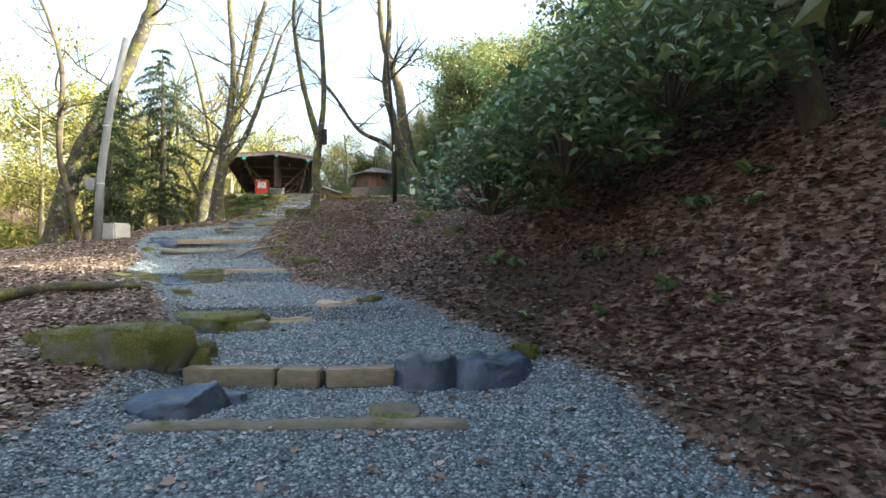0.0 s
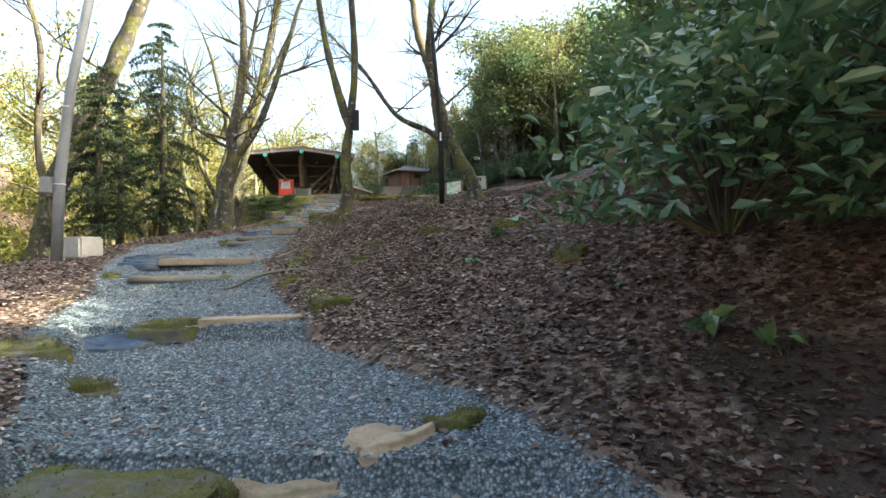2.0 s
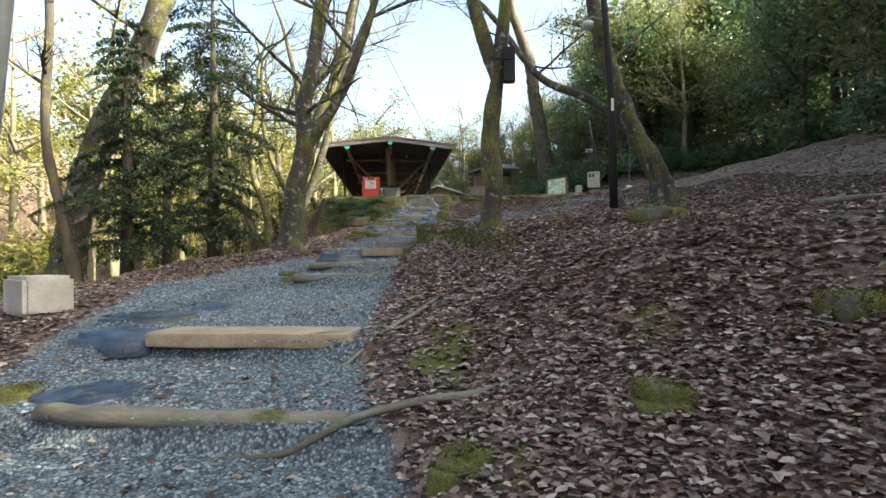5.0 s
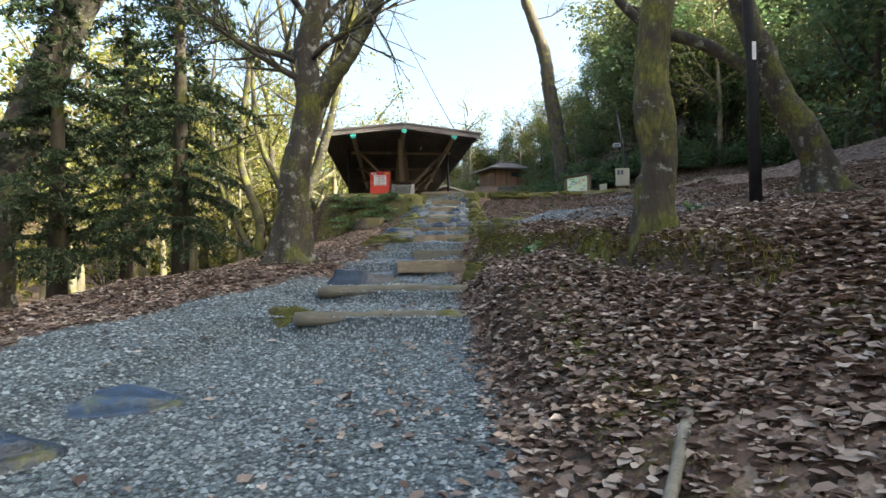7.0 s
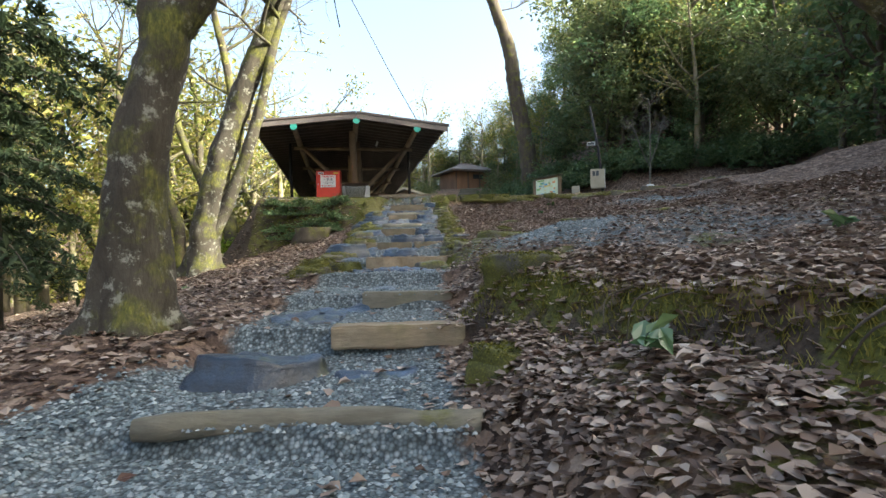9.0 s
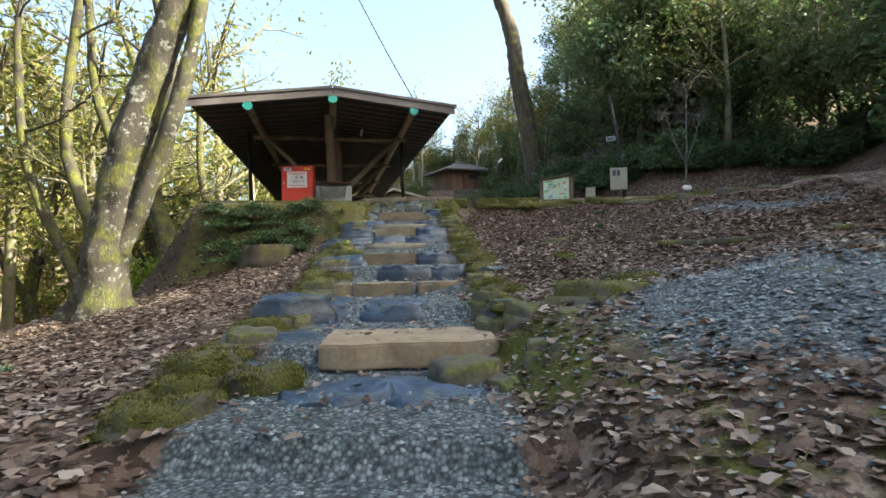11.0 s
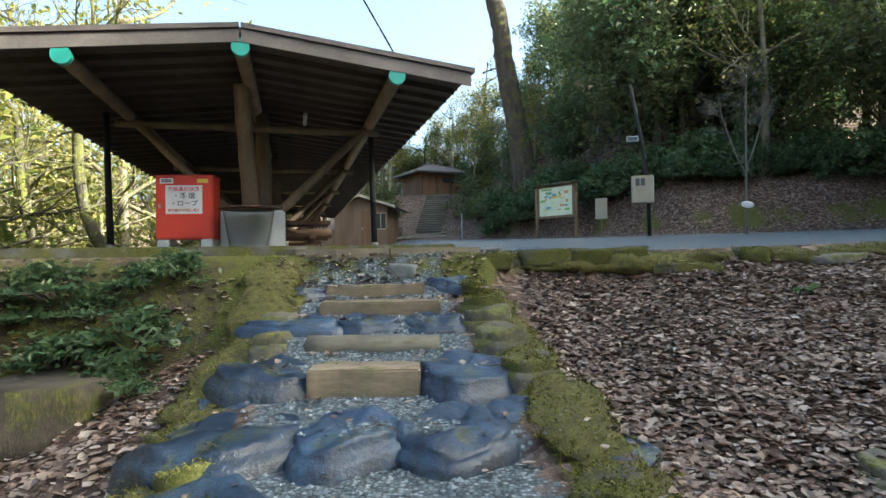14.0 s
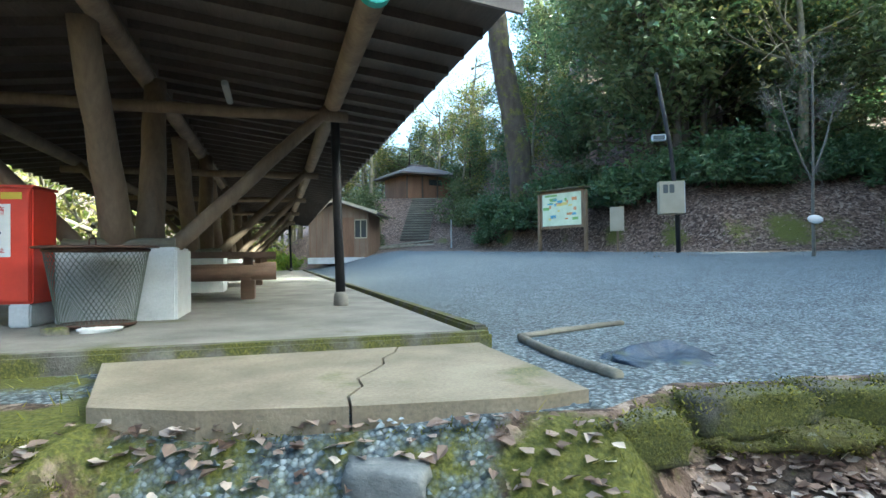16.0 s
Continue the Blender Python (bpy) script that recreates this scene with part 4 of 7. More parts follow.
def ridge(name, ctrl, w, h, material, label, category, seed, up=0.0, lump=0.16):
    """A lumpy low ridge of moss and stone along a line on the ground."""
    length = sum(math.dist(a, b) for a, b in zip(ctrl, ctrl[1:]))
    n, sides = max(20, int(length / 0.07)), 18
    pts = curve_pts([(x, y, 0) for x, y in ctrl], n)
    pts[:, 2] = land(pts[:, 0], pts[:, 1]) + up
    u = np.linspace(0, 1, n)
    rad = w / 2 * np.clip(np.minimum(u, 1 - u) * length / 0.3, 0.15, 1) ** 0.5
    v, q, t = tube(pts, rad, sides)
    base = np.repeat(pts[:, 2], sides)
    v[:sides * n, 2] = base + (v[:sides * n, 2] - base) * (2 * h / w)
    for k in range(sides * n):
        c = Vector(v[k])
        d = c - Vector(pts[k // sides])
        f = 1 + lump * 2.6 * noise.noise(c * 3.1 + Vector((seed, 0, 0))) + lump * 1.5 * noise.noise(c * 8 + Vector((0, seed, 0))) + lump * 0.9 * noise.noise(c * 22)
        v[k] = Vector(pts[k // sides]) + d * max(f, 0.25)
    FUZZ.extend([np.array(v)] * 3)
    return tagged(part(name, Geo().add(v, q, t).mesh(name, material)), label, category, kind="structure")


def kerb(side, seed):
    """A mossy kerb along the stairs, with stones standing out of it."""
    rng = np.random.default_rng(seed)
    y0 = 22.8 if side < 0 else 24.4

    wd = 0.42 if side < 0 else 0.34

    def line(y):
        return float(np.interp(y, CY, CX)) + side * float(np.interp(y, [22, 26, 29, 32], [0.98, 0.93, 0.92, 0.92]))

    ridge("kerb", [(line(y), y) for y in np.arange(y0, 32.0, 1.0)], wd, 0.035, M_MOSS, "mossy stone kerb along the stairs", "kerb", seed, -0.012, 0.2)
    y = y0
    while y < 31.1:
        s = rng.uniform(0.3, 0.55)
        stone(line(y) - side * 0.08 + rng.normal() * 0.08, y + s / 2, rng.uniform(0.26, 0.4), s, rng.uniform(0.11, 0.155), ("moss", "moss", "brown", "brown", "slate")[rng.integers(0, 5)], int(seed * 100 + y * 10), rng.normal() * 12, 0.03)
        y += s * rng.uniform(0.85, 1.2)


rk = np.random.default_rng(70)
for k, y in enumerate(np.arange(24.9, 31.0, 0.52)):
    x = float(np.interp(y, CY, CX)) - 0.66 + rk.normal() * 0.05
    if not any(abs(y - yy) < 0.28 for yy in (27.8, 28.55, 29.1, 29.85, 30.75)):
        stone(x, y, rk.uniform(0.4, 0.55), rk.uniform(0.42, 0.58), 0.11, "slate", 400 + k, rk.uniform(-20, 20), 0.0)
stone(-6.72, 22.2, 0.42, 0.36, 0.10, "slate", 420, 10)
kerb(-1, 7)
kerb(1, 8)
for k, (x, y, sx, sy, sz, kd) in enumerate([(-7.82, 23.68, 0.40, 0.34, 0.20, "moss"), (-7.42, 23.55, 0.40, 0.32, 0.19, "moss"), (-6.38, 23.78, 0.40, 0.34, 0.19, "brown"), (-5.98, 23.75, 0.17, 0.13, 0.09, "brown"), (-6.19, 23.55, 0.12, 0.42, 0.09, "brown"),
                                            (-6.02, 24.5, 0.22, 0.55, 0.12, "brown"), (-5.45, 24.62, 0.74, 0.48, 0.15, "moss"), (-5.1, 25.42, 0.50, 0.34, 0.14, "moss"), (-6.1, 25.5, 0.46, 0.34, 0.14, "moss"), (-5.4, 27.2, 0.26, 0.22, 0.14, "moss"), (-5.8, 24.0, 0.12, 0.1, 0.07, "brown"), (-5.9, 23.5, 0.1, 0.1, 0.06, "brown"),
                                            (-5.3, 28.9, 0.42, 0.3, 0.10, "brown"),
                                            (-5.5, 19.5, 0.34, 0.26, 0.14, "moss"), (-5.35, 20.4, 0.4, 0.46, 0.2, "moss"), (-5.4, 21.6, 0.46, 0.6, 0.22, "moss"), (-2.0, 16.6, 0.75, 0.5, 0.26, "moss"),
                                            (-1.6, 13.2, 0.35, 0.3, 0.16, "moss"), (-0.4, 12.9, 0.4, 0.35, 0.2, "moss"), (-2.6, 12.9, 0.35, 0.3, 0.1, "moss"), (-3.6, 12.6, 0.3, 0.25, 0.1, "moss"), (0.2, 10.5, 0.4, 0.3, 0.16, "moss")]):
    stone(x, y, sx, sy, sz, kd, 200 + k, k * 37 % 60, 0.02)


def terrace_edge():
    """Rough mossy edging along the plaza and below the landing."""
    rng = np.random.default_rng(5)
    ridge("kerb", [(x, float(edge_y(x)) - 0.10) for x in np.arange(-6.6, 1.4, 0.8)], 0.34, 0.08, M_MOSS, "mossy edging of the gravel plaza", "kerb", 15, -0.07, 0.25)
    x, k = -5.2, 0
    while x < 1.2:
        s = rng.uniform(0.3, 0.7)
        y = float(edge_y(x + s / 2)) - 0.22 + rng.normal() * 0.05
        stone(x + s / 2, y, s, rng.uniform(0.22, 0.34), rng.uniform(0.16, 0.2), "moss" if rng.random() < 0.45 else "brown", 300 + k, rng.normal() * 8, -0.04)
        x += s * rng.uniform(1.0, 2.2)
        k += 1


terrace_edge()


def lip(y, out=0.0):
    return float(np.interp(y, CY, CX)) + float(np.interp(y, LIP_Y, LIP_D)) + out


def block_mesh(name, sx, sy, sz, material, seed, rough=0.03):
    """A squared stone with worn, uneven faces."""
    bm = bmesh.new()
    bmesh.ops.create_cube(bm, size=2)
    bmesh.ops.subdivide_edges(bm, edges=bm.edges[:], cuts=5, use_grid_fill=True)
    for v in bm.verts:
        c = v.co
        r = 1 - 0.10 * (max(0, abs(c.x) + abs(c.y) + abs(c.z) - 2.0))
        n = 1 + noise.noise(c * 1.2 + Vector((seed, 0, 0))) * 0.12 + noise.noise(c * 3.5 + Vector((0, seed, 0))) * 0.07
        v.co = Vector((c.x * sx / 2 * r * n, c.y * sy / 2 * r * n, c.z * sz / 2 * r * (1 + (n - 1) * 0.6)))
    return bm_mesh(name, bm, material, True)


def edge_block(x, y, sx, sy, sz, top, material, seed, turn, label):
    ob = part("edging_stone", block_mesh("edging_stone", sx, sy, sz, material, seed))
    ob.matrix_world = pose(x, y, top - sz / 2, (seed * 31 % 7 - 3), (seed * 17 % 7 - 3), turn)
    if material is M_MOSS_STONE or material is M_MOSS:
        FUZZ.extend([np.array([ob.matrix_world @ p.co for p in ob.data.vertices if p.co.z > 0.1 * sz])] * 2)
    return tagged(ob, label, "edging stone", "edging stones of the landing")


MOSSY, GREYED = "squared mossy stone set under the landing's edge", "rough grey stone set under the landing's edge"
for k, (x, y, sx, sy, sz, top, mt, turn) in enumerate([
        (-6.82, 31.92, 0.34, 0.2, 0.17, 4.785, "m", 4), (-7.2, 31.93, 0.36, 0.1, 0.10, 4.77, "m", 2), (-7.66, 31.74, 0.26, 0.16, 0.13, 4.70, "g", -14), (-7.6, 31.9, 0.4, 0.1, 0.1, 4.765, "m", -3), (-8.02, 31.88, 0.38, 0.1, 0.1, 4.765, "m", 3),
        (-8.29, 31.78, 0.1, 0.09, 0.1, 4.68, "g", 20), (-8.42, 31.9, 0.36, 0.1, 0.1, 4.765, "m", -5), (-8.8, 32.02, 0.34, 0.14, 0.1, 4.75, "m", 8), (-8.94, 31.68, 0.17, 0.13, 0.09, 4.60, "g", 15),
        (-7.02, 31.5, 0.16, 0.36, 0.1, 4.55, "m", -12), (-6.3, 32.16, 0.5, 0.2, 0.16, 4.81, "m", 6), (-5.84, 32.24, 0.42, 0.18, 0.15, 4.81, "m", -8), (-5.42, 32.34, 0.4, 0.17, 0.15, 4.82, "m", 10)]):
    edge_block(x, y, sx, sy, sz, top, M_MOSS_STONE if mt == "m" else M_STONE_BARE, 700 + k, turn, MOSSY if mt == "m" else GREYED)
stone(-6.3, 32.85, 0.62, 0.62, 0.07, "slate", 360, 5, 0.06)


# ---------------------------------------------------------------- roots, sticks, stump
def rod(name, ctrl, r0, r1, material, label, category, seed=0, n=20, sides=8, group=""):
    rng = np.random.default_rng(seed)
    pts = curve_pts(ctrl, n)
    v, q, t = tube(pts, np.linspace(r0, r1, n), sides, rng, 0.08)
    return tagged(part(name, Geo().add(v, q, t).mesh(name, material)), label, category, group)


def on_land(xy, up=0.0):
    return [(x, y, lay(x, y) + (u[0] if u else up)) for x, y, *u in xy]


rod("tree_root", on_land([(-5.05, 12.86, 0.0), (-4.7, 12.92, 0.02), (-4.35, 13.02, 0.03), (-4.0, 13.2, 0.03), (-3.6, 13.36, 0.0), (-3.3, 13.5, -0.03)]), 0.018, 0.034, M_LOG_GREY, "exposed grey tree root running up the bank", "root", 1)
rod("tree_root", on_land([(-4.85, 14.25, -0.01), (-4.6, 14.75, 0.01), (-4.4, 15.3, 0.015), (-4.15, 16.0, -0.02)]), 0.016, 0.026, M_LOG_GREY, "exposed grey tree root running up the bank", "root", 2)
rod("fallen_branch", on_land([(-2.5, 10.35), (-2.35, 10.8), (-2.2, 11.25)], 0.02), 0.012, 0.016, M_LOG_GREY, "bare pale broken branch lying on leaves", "branch", 3)
rod("fallen_branch", on_land([(-1.9, 8.95), (-1.75, 9.15), (-1.6, 9.3)], 0.02), 0.01, 0.008, M_LOG_GREY, "bare pale broken branch lying on leaves", "branch", 4)
rod("mossy_log", on_land([(-6.9, 6.2), (-5.6, 6.6), (-4.9, 7.0), (-4.0, 7.5)], 0.06), 0.09, 0.06, M_BARK_MOSSY, "moss-covered fallen limb lying among leaves", "log", 5)
rod("mossy_log", on_land([(-4.4, 27.1), (-3.7, 26.95), (-2.6, 26.7)], 0.03), 0.06, 0.05, M_BARK_MOSSY, "moss-covered fallen limb lying among leaves", "log", 6)
rod("edging_timber", on_land([(-6.95, 33.75), (-6.5, 34.1), (-6.05, 34.4)], 0.015), 0.024, 0.022, M_LOG_GREY, "weathered edging timber let into the gravel", "timber", 8)
rod("edging_timber", on_land([(-6.95, 33.65), (-6.85, 33.0), (-6.7, 32.45)], 0.015), 0.028, 0.03, M_LOG_GREY, "mossy edging timber beside the landing", "timber", 9)
rod("fallen_branch", on_land([(-0.4, 16.5), (0.2, 16.9), (0.9, 17.2)], 0.05), 0.05, 0.03, M_LOG_GREY, "bare grey branch lying on leaves", "branch", 7)


rr_ = np.random.default_rng(91)
for k in range(9):
    y = rr_.uniform(16.7, 19.6)
    x = lip(y, -0.02)
    z = lay(lip(y, 0.1), y)
    rod("hanging_root", [(x + 0.06, y, z + 0.01), (x - 0.05, y + rr_.normal() * 0.05, z - 0.05), (x - 0.09, y + rr_.normal() * 0.08, z - rr_.uniform(0.14, 0.26))], 0.006, 0.003, M_BARK_DARK, "thin bare root hanging from the bank's edge", "root", 92 + k, 8, 5, "roots of the bank")


def stump(x, y):
    rng = np.random.default_rng(3)
    z = lay(x, y)
    pts = [(0, 0, -0.15), (0, 0, 0.0), (0, 0, 0.14), (0, 0, 0.27), (0, 0, 0.25), (0, 0, -0.05)]
    v, q, t = tube(pts, [0.58, 0.50, 0.46, 0.44, 0.35, 0.3], 22, rng, 0.06)
    ob = part("tree_stump", Geo().add(v, q, t).mesh("tree_stump", M_BARK_DARK))
    ob.matrix_world = pose(x, y, z)
    tagged(ob, "old hollow mossy tree stump on the leaf slope", "stump")


stump(-10.1, 30.5)


# ---------------------------------------------------------------- pavilion
PAV = Matrix.Translation(CORNER) @ Matrix.Rotation(AX, 4, "Z")     # x to the right, y away along the building
LEN, HALF, MID = 24.0, 2.80, -2.52                                  # length, half width and middle line of the roof
EAVE, RIDGE = 6.95 - SLAB, 7.28 - SLAB
FRAME = MID + 0.155                                                 # the line of the ridge and of the log frames


def solid(name, corners_a, corners_b, material, parent, label="", smooth_it=False):
    """A body between two outlines with equal corner counts."""
    n = len(corners_a)
    v = list(corners_a) + list(corners_b)
    bm = bmesh.new()
    vs = [bm.verts.new(c) for c in v]
    bm.faces.new(vs[:n])
    bm.faces.new(vs[n:][::-1])
    for k in range(n):
        bm.faces.new((vs[k], vs[(k + 1) % n], vs[n + (k + 1) % n], vs[n + k]))
    return part(name, bm_mesh(name, bm, material, smooth_it), parent, label)


def log_between(name, a, b, r, material, parent, label="", r1=None, sides=12):
    rng = np.random.default_rng(int(abs(a[0] * 31 + b[1] * 17 + b[2] * 7) * 10) % 9999)
    pts = np.linspace(np.array(a, float), np.array(b, float), 8)
    pts[1:-1] += rng.normal(size=(6, 3)) * 0.006
    v, q, t = tube(pts, np.linspace(r, r1 or r, 8) * (1 + 0.02 * rng.normal(size=8)), sides, rng, 0.015)
    return part(name, Geo().add(v, q, t).mesh(name, material), parent, label)


def roof_z(dx):
    return RIDGE - (RIDGE - EAVE) * abs(dx) / HALF


def pavilion():
    pv = empty("pavilion", PAV, "long open shelter with a low brown gabled roof on log struts", "pavilion")
    y0, y1 = -0.15, LEN
    for side, nm in ((-1, "roof_slope"), (1, "roof_slope")):
        a = [(FRAME, y0, RIDGE), (MID + side * HALF, y0, EAVE), (MID + side * HALF, y0, EAVE + 0.06), (FRAME, y0, RIDGE + 0.06)]
        b = [(x, y1, z) for x, _, z in a]
        roof = solid(nm, a, b, M_ROOF, pv, "low-pitched brown metal roof slope")
        fa = [(FRAME + side * 0.01, y0 - 0.03, RIDGE - 0.11), (MID + side * (HALF + 0.02), y0 - 0.03, EAVE - 0.11), (MID + side * (HALF + 0.02), y0 - 0.03, EAVE + 0.04), (FRAME + side * 0.01, y0 - 0.03, RIDGE + 0.04)]
        solid("fascia_board", fa, [(x, y + 0.027, z) for x, y, z in fa], M_FASCIA, pv, "pale brown fascia board")
        ca = [(FRAME + side * 0.01, y0 - 0.06, RIDGE + 0.045), (MID + side * (HALF + 0.06), y0 - 0.06, EAVE + 0.045), (MID + side * (HALF + 0.06), y0 - 0.06, EAVE + 0.10), (FRAME + side * 0.01, y0 - 0.06, RIDGE + 0.10)]
        solid("roof_cap", ca, [(x, y + 0.14, z) for x, y, z in ca], M_ROOF, pv, "dark brown roof edge strip")
        # rafters' battens under the roof, running along the slope's width
        y = 0.35
        while y < LEN - 0.2:
            zz = [(FRAME + side * 0.08, roof_z(0.08)), (MID + side * (HALF - 0.05), roof_z(HALF - 0.05))]
            p = [(zz[0][0], y, zz[0][1] - 0.075), (zz[1][0], y, zz[1][1] - 0.075), (zz[1][0], y, zz[1][1] - 0.003), (zz[0][0], y, zz[0][1] - 0.003)]
            solid("rafter", p, [(x, yy + 0.045, z) for x, yy, z in p], M_BROWN, pv)
            y += 0.42
        # boards between the rafters are seen as the dark ceiling
        p = [(FRAME + side * 0.02, y0 + 0.02, RIDGE - 0.006), (MID + side * (HALF - 0.01), y0 + 0.02, EAVE - 0.006), (MID + side * (HALF - 0.01), y0 + 0.02, EAVE - 0.002), (FRAME + side * 0.02, y0 + 0.02, RIDGE - 0.002)]
        solid("soffit", p, [(x, y1 - 0.02, z) for x, _, z in p], M_BROWN, pv, "dark brown boarded underside")
        px = FRAME + side * 1.755
        pz = roof_z(1.8) - 0.16
        purlin = log_between("purlin", (px, y0 + 0.05, pz), (px, LEN - 0.3, pz), 0.085, M_PILLAR, pv, "long round log under the roof")
        v, q, t = tube([(px, y0 - 0.02, pz), (px, y0 + 0.055, pz)], [0.10, 0.10], 16)
        part("end_cap", Geo().add(v, q, t).mesh("end_cap", M_TEAL, False), purlin, "teal painted metal cap")
    rp = log_between("ridge_purlin", (FRAME, y0 + 0.05, RIDGE - 0.16), (FRAME, LEN - 0.3, RIDGE - 0.16), 0.085, M_PILLAR, pv, "long round log under the ridge")
    v, q, t = tube([(FRAME, y0 - 0.02, RIDGE - 0.16), (FRAME, y0 + 0.055, RIDGE - 0.16)], [0.10, 0.10], 16)
    part("end_cap", Geo().add(v, q, t).mesh("end_cap", M_TEAL, False), rp, "teal painted metal cap")
    # frames of struts on concrete bases
    for k in range(6):
        fy = 2.02 + 4.2 * k
        bx = FRAME
        part("base", bm_mesh("base", box_bm(0.86, 0.8, 0.60, (bx, fy, -0.02), 0.02), M_PAINTED), pv, "pale painted concrete base block")
        top = 0.56
        log_between("pillar", (bx - 0.02, fy - 0.2, top - 0.02), (bx - 0.1, fy - 0.9, RIDGE - 0.2), 0.125, M_PILLAR, pv, "thick round brown log pillar", 0.10)
        log_between("pillar", (bx + 0.14, fy + 0.10, top - 0.02), (bx + 0.08, fy + 0.7, RIDGE - 0.2), 0.12, M_PILLAR, pv, "thick round brown log pillar", 0.10)
        for side in (-1, 1):
            log_between("strut", (bx + side * 0.3, fy - 0.12, top - 0.03), (bx + side * 1.72, fy + 0.45, roof_z(1.8) - 0.2), 0.068, M_PILLAR, pv, "slanting round log strut", 0.058)
        log_between("tie_beam", (bx - 1.95, fy + 0.42, 1.90), (bx + 1.9, fy + 0.42, 1.90), 0.055, M_PILLAR, pv, "round log cross beam")
        log_between("short_log", (bx - 0.40, fy - 0.3, top + 0.05), (bx + 0.40, fy - 0.3, top + 0.05), 0.045, M_LOG_GREY, pv, "short pale log lying on the base")
    for side in (-1, 1):
        x = MID + side * 1.93
        for fy in (2.5, 22.0):
            v, q, t = tube([(x + 0.05, fy, -0.02), (x + 0.02, fy, 1.0), (x, fy, roof_z(1.95) - 0.1)], [0.05, 0.045, 0.045], 14)
            post = part("post", Geo().add(v, q, t).mesh("post", M_BLACK), pv, "slim black metal roof post")
            v, q, t = tube([(x + 0.05, fy, -0.02), (x + 0.045, fy, 0.1), (x + 0.045, fy, 0.14)], [0.075, 0.07, 0.05], 14)
            part("collar", Geo().add(v, q, t).mesh("collar", M_CONCRETE), post, "concrete collar")
    # a tube lamp and a cable on the roof's front
    part("strip_lamp", bm_mesh("strip_lamp", box_bm(0.06, 0.7, 0.05, (MID + 0.9, 2.6, roof_z(0.9) - 0.2), 0.01), M_STEEL), pv, "unlit tube lamp under the roof")
    return pv


pavilion()
fl = empty("slab", PAV, "worn grey concrete floor slab of the shelter", "floor", kind="structure")
part("floor_plate", bm_mesh("floor_plate", box_bm(4.9, LEN + 0.3, 0.4, (-2.45, LEN / 2 + 0.05, -0.4), 0.02), M_CONCRETE), fl)
part("kerb", bm_mesh("kerb", box_bm(0.10, LEN + 0.2, 0.16, (0.06, LEN / 2 + 0.1, -0.12), 0.015), M_MOSS_STONE), fl, "dark mossy kerb")
part("kerb", bm_mesh("kerb", box_bm(4.9, 0.12, 0.3, (-2.4, -0.17, -0.27), 0.02), M_MOSS_STONE), fl, "raised mossy kerb")
ap = empty("apron", Matrix.Translation((-8.0, 32.6, 4.80)), "cracked tan concrete landing at the top of the stairs", "landing", kind="structure")


def apron():
    """Two plates of worn concrete with a crack between them."""
    crack = [(0.20, -0.76), (0.17, -0.62), (0.20, -0.45), (0.16, -0.3), (0.21, -0.14), (0.24, 0.02), (0.22, 0.18), (0.27, 0.36), (0.27, 0.5), (0.29, 0.64)]
    a = [(-0.70, -0.72), (-0.3, -0.79)] + crack + [(-1.2, 0.26)]
    b = [(x + 0.011, y) for x, y in crack[::-1]] + [(0.55, -0.71), (0.85, -0.66), (1.06, -0.56), (0.95, -0.1), (0.78, 0.5), (0.72, 0.78)]
    for nm, pl in (("landing_plate", a), ("landing_plate", b)):
        bm = bmesh.new()
        f = bm.faces.new([bm.verts.new((x, y, 0.05)) for x, y in pl])
        r = bmesh.ops.extrude_face_region(bm, geom=[f])
        bmesh.ops.translate(bm, vec=(0, 0, -0.16), verts=[g for g in r["geom"] if isinstance(g, bmesh.types.BMVert)])
        part(nm, bm_mesh(nm, bm, M_APRON), ap)


apron()


def at_pav(x, y, z=0.0, turn=0.0):
    return PAV @ pose(x, y, z, 0, 0, turn)


def text_mesh(body, size, material, depth=0.001, bold=0.0):
    c = bpy.data.curves.new("lettering", "FONT")
    c.body, c.size, c.extrude, c.offset = body, size, depth, bold
    c.align_x, c.align_y = "CENTER", "CENTER"
    tmp = new("lettering_tmp", c)
    bpy.context.view_layer.update()
    me = bpy.data.meshes.new_from_object(tmp.evaluated_get(bpy.context.evaluated_depsgraph_get()))
    bpy.data.objects.remove(tmp)
    me.materials.clear()
    me.materials.append(material)
    return me


cab = curve_pts([tuple(PAV @ Vector((MID + 1.95, 0.0, roof_z(1.95) + 0.1))), (-8.8, 33.3, 9.0), (-11.5, 32.6, 14.5)], 16)
tagged(part("cable", Geo().add(*tube(cab, np.full(16, 0.012), 6)).mesh("cable", M_BLACK)), "thin black cable rising from the shelter's roof", "cable")


